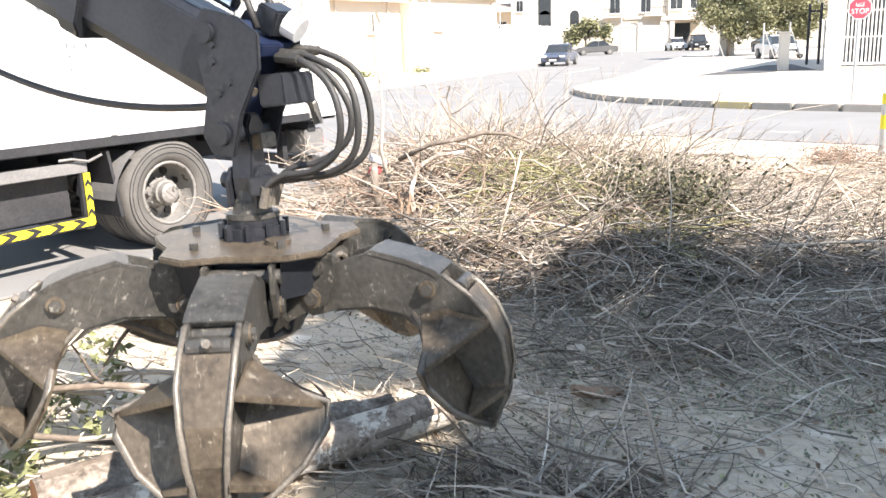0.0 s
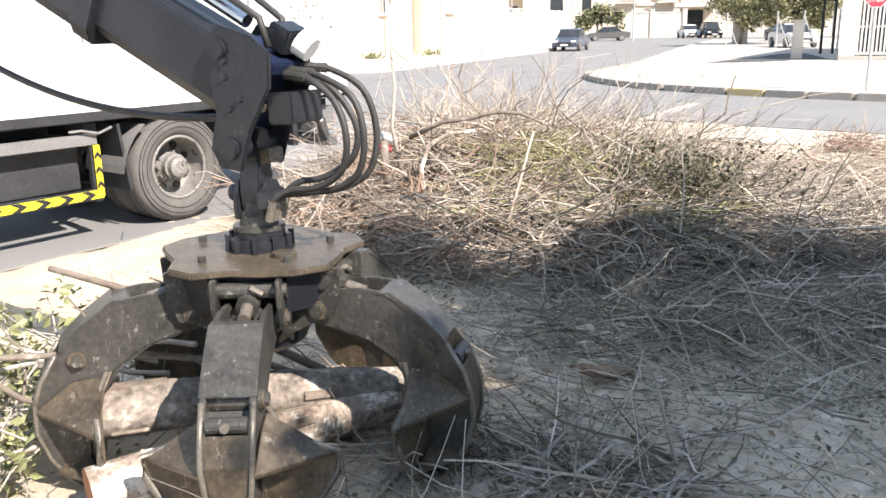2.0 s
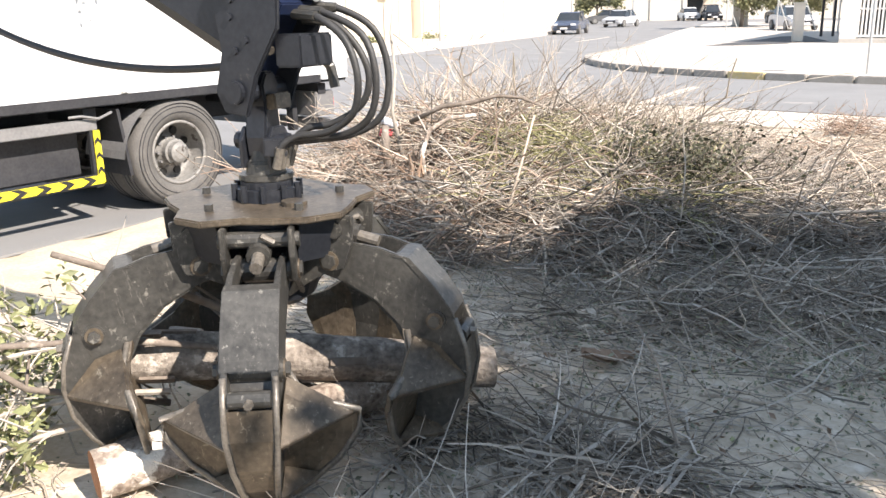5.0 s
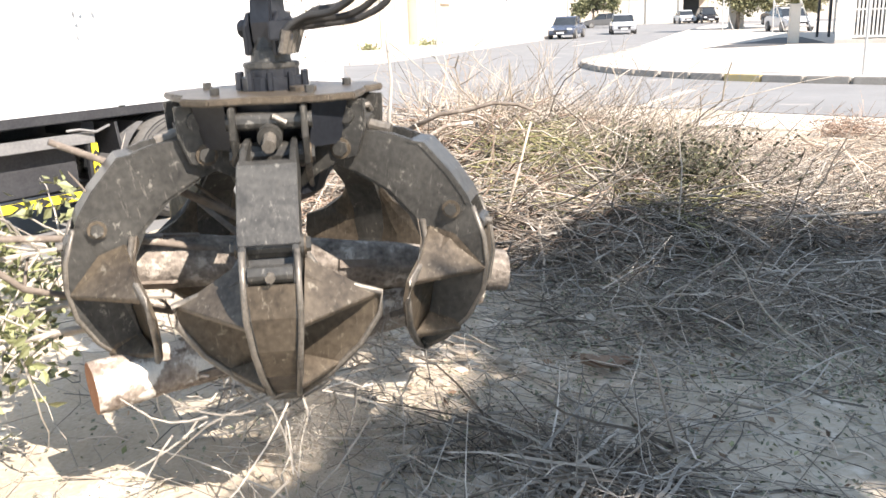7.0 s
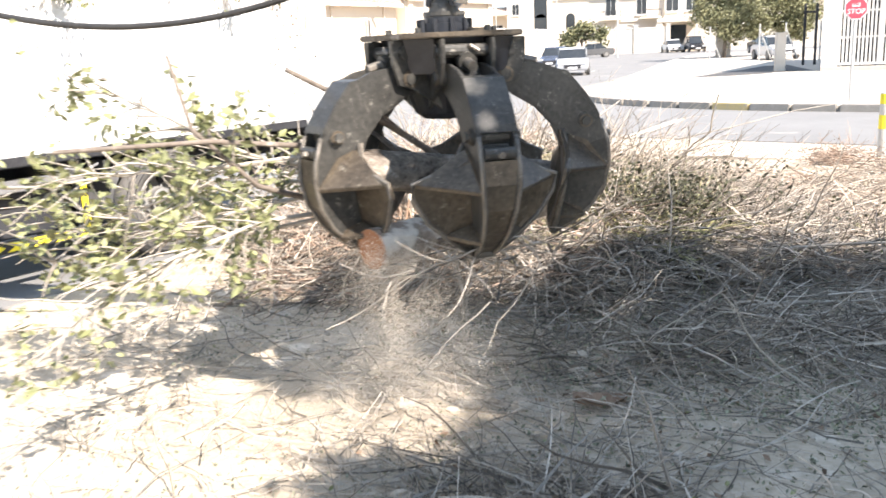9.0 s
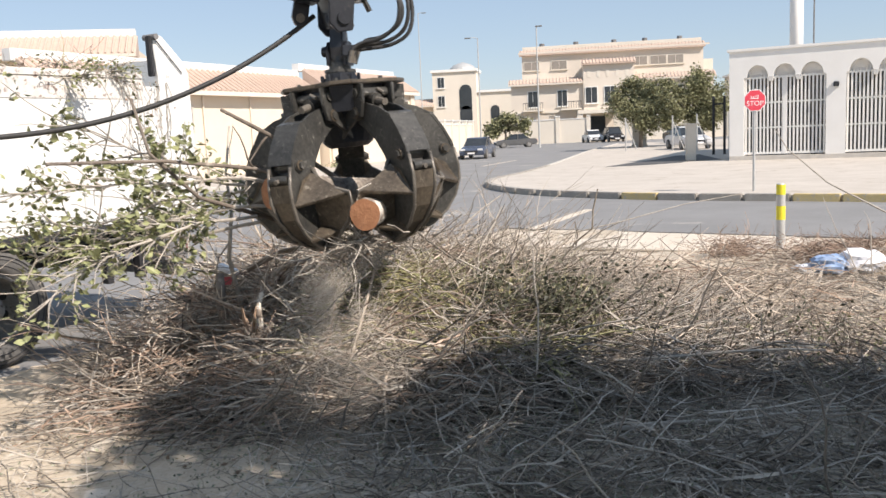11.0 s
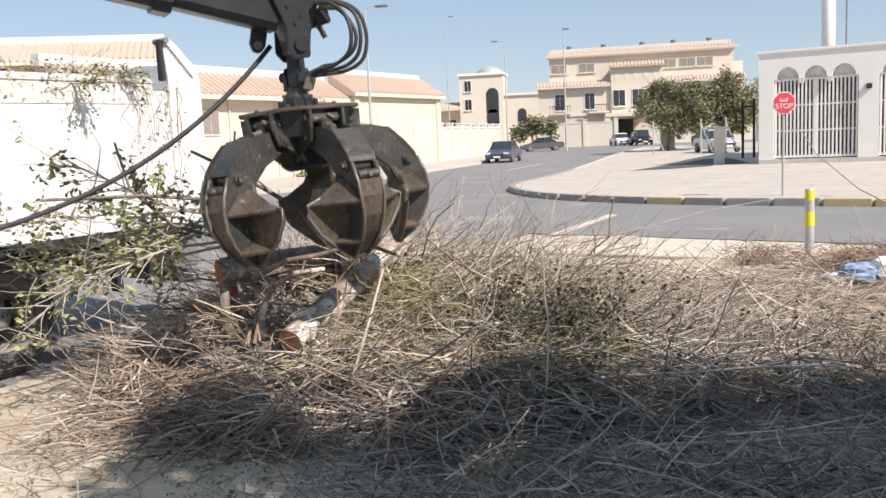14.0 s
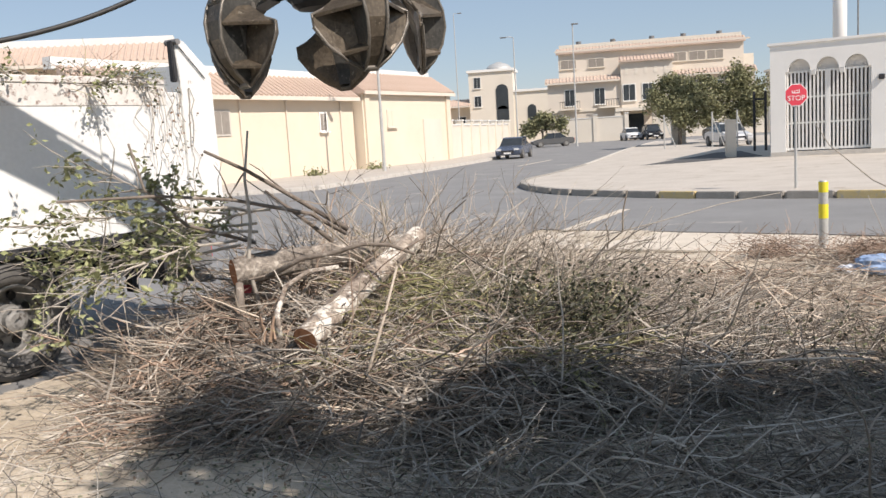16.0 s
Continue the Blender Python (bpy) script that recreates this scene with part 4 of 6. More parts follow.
def leafy(name, label, start, heading, length, rg, leaves, mat, twig=TWIG_GREY, size=0.035, spread=0.5, m=None, r0=0.014, category="branch"):
    t = thing(name, label, category, m)
    stems, fol = Shape(), Shape()
    main = wander(start, heading, length, 10, 0.10, 0.03, rg)
    stems.tube(main, taper(r0, 0.004, len(main)), 6)
    tips = []
    for i in range(2, len(main)):
        for q in range(3):
            h = (main[i] - main[i - 1]).normalized() + Vector((rg.gauss(0, 0.7), rg.gauss(0, 0.7), rg.gauss(0, 0.6)))
            sub = wander(main[i], h, spread * rg.uniform(0.5, 1.2), 5, 0.18, 0.06, rg)
            part("side_twig", Shape().tube(sub, taper(0.006, 0.002, 6), 4), twig, t)
            tips += sub[1:]
    for _ in range(leaves // 11):
        centre = rg.choice(tips)
        for q in range(11):
            c = centre + Vector((rg.gauss(0, 0.038), rg.gauss(0, 0.038), rg.gauss(0, 0.045)))
            add_leaf(fol, c, size * rg.uniform(0.45, 1.1), rg)
    part("stem", stems, twig, t)
    tagged(part("foliage", fol, mat, t), kind="stuff")
    return t


def add_leaf(fol, c, s, rg):
    a = Vector((rg.gauss(0, 1), rg.gauss(0, 1), rg.gauss(0, 0.6))).normalized()
    b = a.cross(Vector((rg.gauss(0, 1), rg.gauss(0, 1), rg.gauss(0, 1)))).normalized()
    n = a.cross(b) * s * 0.15
    fol.add([c - a * s, c - b * s * 0.55 + n, c + a * s, c + b * s * 0.55 + n], [(0, 1, 2), (0, 2, 3)])


# ---- brush heap ----
def heap_height(x, y):
    """Dense part of the heap."""
    h = 0.0
    for cx, cy, rx, ry, z in ((-1.2, 7.3, 1.9, 1.8, 0.86), (-0.2, 7.4, 1.5, 1.6, 0.72), (-2.0, 6.4, 1.2, 1.2, 0.42), (1.5, 7.0, 1.5, 1.3, 0.16), (-0.4, 5.9, 1.8, 1.2, 0.40), (0.9, 6.2, 1.0, 0.9, 0.34)):
        d = ((x - cx) / rx) ** 2 + ((y - cy) / ry) ** 2
        h = max(h, z * max(0.0, 1 - d) ** 0.7)
    return h


def build_heap():
    rg = random.Random(5)
    # core twigs are coloured dark to stand in for shade between the sticks
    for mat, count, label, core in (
            (TWIG_DARK, 4200, "inner tangle of cut brushwood, coloured dark as shaded gaps", True),
            (TWIG, 2300, "heap of dry tan cut twigs and branches", False),
            (TWIG_GREY, 2200, "tangled grey dry brushwood on the heap", False),
            (TWIG_RED, 750, "reddish brown broken twigs in the heap", False)):
        s = Shape()
        made = 0
        while made < count:
            if mat is TWIG_RED:
                x, y = rg.gauss(-1.75, 0.6), rg.gauss(6.2, 0.6)
            else:
                x, y = rg.uniform(-3.0, 2.6), rg.uniform(4.8, 8.8)
            h = heap_height(x, y)
            if h < 0.03 or (x > 1.1 and rg.random() < 0.55):
                continue
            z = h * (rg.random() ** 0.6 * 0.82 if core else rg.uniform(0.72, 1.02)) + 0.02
            ang = rg.gauss(0.5, 0.9) if rg.random() < 0.6 else rg.uniform(0, 6.28)
            d = (math.cos(ang) * rg.choice((-1, 1)), math.sin(ang), rg.gauss(0.06, 0.2) if x < 0.9 else rg.gauss(0.0, 0.09))
            ln = rg.uniform(0.35, 1.15) if core else rg.choice((rg.uniform(0.2, 0.6), rg.uniform(0.5, 1.2)))
            pts = wander((x, y, z), d, ln, 5, 0.19 if core else rg.choice((0.10, 0.2, 0.32)), 0.02, rg)
            pts = [Vector((p.x, p.y, max(p.z, 0.02))) for p in pts]
            r = rg.choice((0.003, 0.004, 0.005, 0.007)) if core else rg.choice((0.003, 0.003, 0.004, 0.005, 0.006, 0.008, 0.012))
            s.tube(pts, taper(r, r * 0.45, 6), 4, False)
            for q in range(0 if core else rg.choice((0, 1, 1, 2))):  # side shoots
                i = rg.randint(1, 4)
                sub = wander(pts[i], (pts[i] - pts[i - 1]) * 6 + Vector((rg.gauss(0, 0.7), rg.gauss(0, 0.7), rg.gauss(0.1, 0.5))), ln * rg.uniform(0.2, 0.5), 3, 0.2, 0.03, rg)
                s.tube(sub, taper(r * 0.55, r * 0.25, 4), 3, False)
            made += 1
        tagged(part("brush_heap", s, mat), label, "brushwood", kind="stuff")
    # fine sprays that stand up along the crest
    s = Shape()
    for _ in range(620):
        u = rg.random()
        x = -2.0 + 3.0 * u + rg.gauss(0, 0.25)
        y = 7.3 + rg.gauss(0, 0.5)
        h = heap_height(x, y)
        d = (rg.gauss(0.5, 0.6), rg.gauss(0.1, 0.5), rg.uniform(0.05, 0.75))
        pts = wander((x, y, h * 0.8), d, rg.uniform(0.5, 1.2), 6, 0.20, 0.06, rg)
        s.tube(pts, taper(0.0045, 0.0015, 7), 3, False)
        for q in range(2):
            i = rg.randint(2, 5)
            sub = wander(pts[i], (pts[i] - pts[i - 1]) * 8 + Vector((rg.gauss(0, 0.6), rg.gauss(0, 0.6), rg.gauss(0.1, 0.5))), rg.uniform(0.15, 0.4), 3, 0.15, 0.02, rg)
            s.tube(sub, taper(0.0025, 0.001, 4), 3, False)
    tagged(part("twig_spray", s, TWIG), "fine dry twig sprays standing out of the heap", "brushwood", kind="stuff")
    # green and dark leaves caught in the heap
    f, g = Shape(), Shape()
    for _ in range(2600):
        x, y = rg.gauss(-0.1, 0.75), rg.gauss(6.3, 0.45)
        add_leaf(f, Vector((x, y, heap_height(x, y) * rg.uniform(0.75, 1.08) + 0.03)), rg.uniform(0.012, 0.03), rg)
    tagged(part("green_leaf_litter", f, LEAF), "small olive leaves caught in the brush heap", "leaves", kind="stuff")
    # leafy clumps whose dark colour also paints the shaded void under the leaves
    dk = Shape()
    st = Shape()
    for cx, cy, cz, n in ((0.3, 5.95, 0.80, 320), (0.1, 6.2, 0.78, 200), (0.55, 6.05, 0.72, 260), (0.88, 5.95, 0.80, 150), (0.45, 5.7, 0.58, 220), (1.25, 6.1, 0.5, 120), (1.9, 6.3, 0.25, 50), (2.4, 6.7, 0.2, 50), (2.9, 6.4, 0.2, 40)):
        for k in range(24):
            pts = wander((cx + rg.gauss(0, 0.15), cy + rg.gauss(0, 0.15), max(0.03, cz - 0.35)), (rg.gauss(0.2, 0.6), rg.gauss(0, 0.6), rg.uniform(0.2, 1)), 0.45, 5, 0.15, 0.03, rg)
            st.tube(pts, taper(0.008, 0.002, 6), 4, False)
            for q in range(n // (9 if cz > 0.55 else 12)):
                add_leaf(dk, rg.choice(pts[2:]) + Vector((rg.gauss(0, 0.05), rg.gauss(0, 0.05), rg.gauss(0, 0.05))), rg.uniform(0.013, 0.028), rg)
    tagged(part("leafy_scrub", st, BARK_DARK), "dark twiggy stems at the edge of the heap", "brushwood", kind="stuff")
    tagged(part("dark_leaf_sprays", dk, LEAF_DARK), "olive leaf sprays at the heap edge, darkened for the shaded hollow", "leaves", kind="stuff")


build_heap()


def build_litter():
    rg = random.Random(11)
    for name, mat, count, label in (("ground_twigs", TWIG_GREY, 16500, "grey dry twigs scattered over the sand"), ("ground_twigs", TWIG, 2600, "tan dry twigs scattered over the sand")):
        s = Shape()
        k = 0
        while k < count:
            x, y = rg.uniform(-3.2, 6.5), rg.uniform(-1.6, 10.5)
            if in_lot(x, y) < 0.2 or rg.random() < (0.9 - y) / 2.6:
                continue
            dens = 0.3 + 0.7 * min(1, max(0, noise.noise(Vector((x * 0.6, y * 0.6, 2))) + 0.55))
            if x < -1.2 and y < 6:
                dens *= 0.35 if y < 3.2 else 0.75
            if 2.8 < y < 7 and x > -0.9:
                dens += 0.35
            if rg.random() > dens:
                continue
            a = rg.uniform(0, 6.28) if rg.random() < 0.5 else rg.gauss(2.6, 0.5)
            z = ground_height(x, y) + rg.uniform(0.0, 0.05)
            pts = wander((x, y, z), (math.cos(a), math.sin(a), rg.gauss(0, 0.07)), rg.uniform(0.10, 0.30) if rg.random() < 0.6 else rg.uniform(0.3, 0.8), 4, 0.20, 0.0, rg)
            pts = [Vector((p.x, p.y, max(p.z, ground_height(p.x, p.y) + 0.003))) for p in pts]
            r = rg.choice((0.002, 0.002, 0.0025, 0.003, 0.004, 0.006))
            s.tube(pts, taper(r, r * 0.5, 5), 3, False)
            k += 1
        tagged(part(name, s, mat), label, "twigs", kind="stuff")
    for name, mat, count, size, label in (("leaf_litter", CHIPS, 42000, 0.012, "grey green crushed leaf litter on the sand"), ("leaf_litter", LEAF_DRY, 2500, 0.02, "dry brown leaf scraps on the sand"), ("leaf_litter", LEAF, 1800, 0.015, "small green leaves strewn on the sand")):
        s = Shape()
        for _ in range(count):
            x, y = rg.uniform(-2.6, 5.0), rg.uniform(-1.6, 8.0)
            if in_lot(x, y) < 0.2 or rg.random() < (0.9 - y) / 2.6 or (x < -0.9 and y < 5.5 and rg.random() < (0.75 if y < 3.2 else 0.4)) or rg.random() > 0.35 + 0.9 * (noise.noise(Vector((x * 0.8, y * 0.8, 5))) + 0.4):
                continue
            add_leaf(s, Vector((x, y, ground_height(x, y) + rg.uniform(0.003, 0.02))), size * rg.uniform(0.5, 1.5), rg)
        tagged(part(name, s, mat), label, "leaf litter", kind="stuff")
    s = Shape()
    for _ in range(11000):
        x, y = rg.uniform(-0.4, 4.6), rg.uniform(2.7, 5.4)
        if noise.noise(Vector((x * 1.3, y * 1.3, 15))) + 0.5 > rg.random():
            add_leaf(s, Vector((x, y, ground_height(x, y) + rg.uniform(0.01, 0.12))), rg.uniform(0.007, 0.018), rg)
    tagged(part("leaf_litter", s, CHIPS), "crushed grey green leaves caught in the low twigs", "leaf litter", kind="stuff")
    s = Shape()
    for _ in range(2000):
        x, y = rg.uniform(-3.5, 5), rg.uniform(0.9, 9)
        if in_lot(x, y) < 0.1:
            continue
        r = rg.choice((0.005, 0.006, 0.008, 0.013)) * rg.uniform(0.7, 1.4)
        m = Euler((rg.uniform(0, 3), rg.uniform(0, 3), rg.uniform(0, 3))).to_matrix()
        s.box((x, y, ground_height(x, y) + r * 0.3), (r * 2, r * 1.6, r * 1.3), m, 0.6)
    for _ in range(110):
        x, y = rg.gauss(-0.3, 0.6), rg.uniform(1.2, 3.9)
        r = rg.uniform(0.012, 0.05)
        bm = bmesh.new()
        bmesh.ops.create_icosphere(bm, subdivisions=2, radius=1)
        sx, sy, sz = r * rg.uniform(0.8, 1.6), r * rg.uniform(0.8, 1.4), r * rg.uniform(0.4, 0.8)
        seed = Vector((x * 9, y * 9, 0))
        base = Vector((x, y, ground_height(x, y) + sz * 0.2))
        vs = []
        for v in bm.verts:
            k = 1 + 0.5 * noise.noise(v.co * 1.7 + seed)
            vs.append(base + Vector((v.co.x * sx * k, v.co.y * sy * k, v.co.z * sz * k)))
        s.add(vs, [tuple(v.index for v in f.verts) for f in bm.faces])
        bm.free()
    tagged(part("sand_clods", s, CLOD), "small pale clods and pebbles on the sand", "clods", kind="stuff")


build_litter()


def build_front_brush():
    """Low tangles of curved twigs before the heap."""
    rg = random.Random(57)
    for mat, count, x0, x1, y0, y1, top, label in (
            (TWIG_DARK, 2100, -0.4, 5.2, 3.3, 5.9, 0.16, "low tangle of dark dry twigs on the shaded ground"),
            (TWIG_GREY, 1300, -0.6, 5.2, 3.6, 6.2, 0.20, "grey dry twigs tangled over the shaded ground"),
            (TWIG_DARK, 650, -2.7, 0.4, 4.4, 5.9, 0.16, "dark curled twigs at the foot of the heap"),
            (TWIG_RED, 600, -2.8, 0.2, 4.6, 6.0, 0.22, "brown curled twigs at the foot of the heap"),
            (TWIG_GREY, 420, -0.75, 0.35, 0.9, 1.9, 0.10, "small tangle of dry twigs on the sand"),
            (TWIG_DARK, 260, -0.75, 0.5, 0.9, 2.2, 0.08, "small tangle of dark twigs on the sand"),
            (TWIG_GREY, 900, -2.8, 0.4, 4.7, 6.0, 0.24, "grey curled twigs at the foot of the heap"),
            (TWIG_OLIVE, 1100, -1.1, 0.7, 5.3, 6.7, 0.12, "olive green young twigs lying on the heap")):
        s = Shape()
        made = 0
        while made < count:
            x, y = rg.uniform(x0, x1), rg.uniform(y0, y1)
            if noise.noise(Vector((x * 1.1, y * 1.1, 7))) + 0.45 < rg.random() or in_lot(x, y) < 0.2:
                continue
            base = max(heap_height(x, y), ground_height(x, y))
            a = rg.uniform(0, 6.28)
            pts = wander((x, y, base + top * rg.random() ** 1.6), (math.cos(a), math.sin(a), rg.gauss(0.05, 0.25)), rg.uniform(0.15, 0.75), 5, rg.choice((0.10, 0.18, 0.27)), 0.03, rg)
            pts = [Vector((p.x, p.y, max(p.z, ground_height(p.x, p.y) + 0.004))) for p in pts]
            r = rg.choice((0.0025, 0.003, 0.004, 0.005, 0.007, 0.010))
            s.tube(pts, taper(r, r * 0.4, 6), 3, False)
            made += 1
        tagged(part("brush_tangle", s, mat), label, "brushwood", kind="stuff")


build_front_brush()


def build_verge_litter():
    """Sunlit straw, twigs and low green shoots between the heap and the road."""
    rg = random.Random(91)
    for mat, count, label in ((TWIG, 2300, "pale dry twigs and straw strewn on the sunlit verge"), (TWIG_RED, 700, "brown dry twigs strewn on the sunlit verge"), (TWIG_DARK, 900, "dark thin twigs tangled beside the heap")):
        s = Shape()
        made = 0
        while made < count:
            x, y = rg.uniform(0.9, 6.2), rg.uniform(5.4, 11.3)
            if noise.noise(Vector((x * 0.9, y * 0.9, 21))) + 0.45 < rg.random() or in_lot(x, y) < 0.3 or (mat is TWIG_DARK and y > 8):
                continue
            a = rg.uniform(0, 6.28)
            pts = wander((x, y, ground_height(x, y) + rg.uniform(0.0, 0.14) ** 1.2), (math.cos(a), math.sin(a), rg.gauss(0.05, 0.18)), rg.uniform(0.2, 0.9), 5, rg.choice((0.08, 0.2)), 0.02, rg)
            pts = [Vector((p.x, p.y, max(p.z, ground_height(p.x, p.y) + 0.004))) for p in pts]
            r = rg.choice((0.003, 0.004, 0.005, 0.008))
            s.tube(pts, taper(r, r * 0.5, 6), 3, False)
            made += 1
        tagged(part("verge_twigs", s, mat), label, "twigs", kind="stuff")
    f = Shape()
    for _ in range(70):
        cx, cy = rg.uniform(1.3, 4.6), rg.gauss(6.5, 0.5)
        for q in range(22):
            add_leaf(f, Vector((cx + rg.gauss(0, 0.09), cy + rg.gauss(0, 0.09), ground_height(cx, cy) + abs(rg.gauss(0.04, 0.06)))), rg.uniform(0.012, 0.028), rg)
    tagged(part("low_green_leaves", f, LEAF), "low olive green leaves on the ground beside the heap", "leaves", kind="stuff")
    for x, y, a, l in ((4.15, 9.5, 0.1, 0.5), (3.4, 9.0, 0.5, 0.35)):
        d = Vector((math.cos(a), math.sin(a), 0)) * l
        branch_thing("branch", "short broken brown branch on the verge", [Vector((x, y, 0.05)), Vector((x, y, 0.06)) + d * 0.5, Vector((x, y, 0.05)) + d], 0.035, 0.028, BARK_DARK)


build_verge_litter()


def build_branches():
    rg = random.Random(21)
    V = Vector
    branch_thing("branch", "thin upright grey branch rising from the heap", [V((-1.86, 6.05, 0.55)), V((-1.95, 6.08, 0.95)), V((-1.93, 6.15, 1.3)), V((-1.99, 6.25, 1.62)), V((-1.95, 6.3, 2.0))], 0.02, 0.009, TWIG_GREY,
                 [([V((-1.95, 6.18, 1.62)), V((-1.8, 6.2, 1.5)), V((-1.62, 6.2, 1.34)), V((-1.5, 6.2, 1.2))], 0.007, 0.003), ([V((-1.93, 6.1, 1.1)), V((-2.05, 6.1, 0.95)), V((-2.1, 6.1, 0.7))], 0.008, 0.004)])
    branch_thing("branch", "arching brown branch across the top of the heap", [V((-1.75, 5.95, 0.88)), V((-1.45, 5.9, 1.02)), V((-1.2, 5.95, 1.05)), V((-1.0, 6.0, 1.1)), V((-0.8, 6.05, 1.08)), V((-0.62, 6.09, 1.0))], 0.022, 0.012, BARK_DARK)
    branch_thing("branch", "bent pale peeled branch in the heap", [V((-1.55, 5.6, 0.45)), V((-1.58, 5.65, 0.66)), V((-1.53, 5.75, 0.84)), V((-1.38, 5.85, 0.93)), V((-1.16, 5.9, 0.95))], 0.026, 0.016, BARK)
    branch_thing("branch", "straight thin tan stick leaning on the heap", [V((-0.75, 5.0, 0.35)), V((-0.68, 5.3, 0.7)), V((-0.62, 5.5, 1.0))], 0.012, 0.008, TWIG)
    branch_thing("branch", "short thick broken branch stub in the heap", [V((-1.85, 5.75, 0.35)), V((-1.95, 5.85, 0.62)), V((-1.98, 5.95, 0.84))], 0.05, 0.03, BARK_DARK)
    for p, d, l in (((-0.3, 5.3, 0.15), (-1, -0.15, 0.02), 1.3), ((0.6, 5.6, 0.2), (1, -0.25, 0.02), 1.8), ((-0.2, 5.7, 0.3), (1, -0.35, 0.02), 1.7), ((-2.9, 5.4, 0.1), (1, 0.35, 0.05), 1.2), ((1.0, 4.6, 0.08), (1, 0.2, 0.0), 1.4)):
        pts = wander(p, d, l, 8, 0.06, 0.01, rg)
        pts = [V((q.x, q.y, max(q.z, 0.05))) for q in pts]
        branch_thing("branch", "long bare grey branch lying on the heap edge", pts, 0.016, 0.006, TWIG_GREY)
    for k in range(16):
        p = V((rg.gauss(-1.4, 0.6), rg.gauss(6.2, 0.45), 0))
        p.z = heap_height(p.x, p.y) + 0.02
        pts = wander(p, (rg.gauss(0, 1), rg.gauss(0, 0.6), rg.uniform(0.0, 0.5)), rg.uniform(0.5, 1.1), 8, 0.22, 0.05, rg)
        branch_thing("branch", "crooked brown branch in the brush heap", pts, rg.uniform(0.009, 0.016), 0.004, rg.choice((BARK_DARK, BARK, TWIG_RED)))
    # pale stick and stump on the sand
    pts = [V((0.52, 2.62, 0.05)), V((0.66, 2.61, 0.055)), V((0.86, 2.57, 0.05))]
    branch_thing("stick", "short pale dry stick on the sand", pts, 0.013, 0.009, TWIG)
    branch_thing("stump", "short brown tree stump with a rounded top", [V((1.5, 6.8, 0.0)), V((1.5, 6.8, 0.12)), V((1.505, 6.8, 0.24)), V((1.51, 6.8, 0.32))], 0.085, 0.055, BARK_DARK)
    # long bare shoots bending over the lot
    branch_thing("branch", "long thin bent shoot over the verge", [V((4.9, 9.2, 0.5)), V((4.3, 9.6, 0.75)), V((3.75, 10.0, 1.1)), V((3.35, 10.2, 1.5)), V((3.2, 10.2, 1.75))], 0.012, 0.005, TWIG_GREY)
    branch_thing("branch", "long thin twig slanting over the road edge", [V((0.7, 8.6, 0.75)), V((1.3, 8.8, 0.85)), V((2.0, 9.0, 1.0)), V((2.6, 9.1, 1.08))], 0.008, 0.003, TWIG_GREY)
    for k in range(10):
        p = V((rg.uniform(3.4, 5.6), rg.uniform(7.4, 10.0), 0.1))
        pts = wander(p, (rg.gauss(0, 0.8), rg.gauss(0, 0.6), rg.uniform(0.3, 0.9)), rg.uniform(0.7, 1.3), 6, 0.15, 0.08, rg)
        branch_thing("branch", "dry bare shoot beside the lot", pts, 0.008, 0.003, TWIG_GREY)
    # dark brush at the lower edge of the view
    for k in range(30):
        p = V((rg.uniform(0.4, 3.0), rg.uniform(3.0, 5.2), 0.03))
        pts = wander(p, (rg.gauss(0, 1), rg.gauss(0, 0.6), rg.uniform(0.2, 0.7)), rg.uniform(0.6, 1.3), 7, 0.16, 0.07, rg)
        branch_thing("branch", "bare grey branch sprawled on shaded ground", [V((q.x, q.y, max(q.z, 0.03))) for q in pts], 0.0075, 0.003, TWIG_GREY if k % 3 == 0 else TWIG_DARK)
    # dry palm or bark pieces on the sand
    for p, a, sz, label in (((0.08, 2.92, 0.06), 0.5, 0.15, "curled brown bark piece on the sand"), ((0.70, 1.65, 0.05), 1.2, 0.10, "curled dry brown leaf on the sand"), ((0.55, 1.35, 0.05), 2.0, 0.08, "curled dry brown leaf on the sand"), ((2.2, 2.9, 0.05), 0.3, 0.1, "curled dry brown leaf on the sand")):
        s = Shape()
        vs, n = [], 7
        for i in range(n):
            u = i / (n - 1)
            w = 0.45 * sz * math.sin(math.pi * (0.1 + 0.85 * u))
            for j in (-1, 0, 1):
                vs.append(((u - 0.5) * 2 * sz, j * w, 0.25 * sz * abs(j) + 0.18 * sz * (u - 0.5) ** 2 * 4))
        s.add(vs, [(i * 3 + j, i * 3 + j + 1, i * 3 + j + 4, i * 3 + j + 3) for i in range(n - 1) for j in (0, 1)])
        s.add([(v[0], v[1], v[2] - 0.006) for v in vs], [(i * 3 + j + 3, i * 3 + j + 4, i * 3 + j + 1, i * 3 + j) for i in range(n - 1) for j in (0, 1)])
        ob = part("bark_piece", s, LEAF_DRY, m=pose(*p, 5, 10, math.degrees(a)))
        tagged(ob, label, "bark piece")
    # red brown dry brush tufts on the verge
    for cx, cy, r in ((3.05, 11.6, 0.55), (3.95, 11.0, 0.4), (4.6, 11.4, 0.5)):
        s = Shape()
        for _ in range(420):
            x, y = cx + rg.gauss(0, r * 0.55), cy + rg.gauss(0, r * 0.4)
            pts = wander((x, y, rg.uniform(0.02, 0.22)), (rg.gauss(0, 1), rg.gauss(0, 1), rg.uniform(0, 0.6)), rg.uniform(0.15, 0.45), 4, 0.2, 0.05, rg)
            s.tube(pts, taper(0.004, 0.002, 5), 3, False)
        tagged(part("dry_brush_tuft", s, TWIG_RED), "red brown dry brush on the verge", "brushwood", kind="stuff")
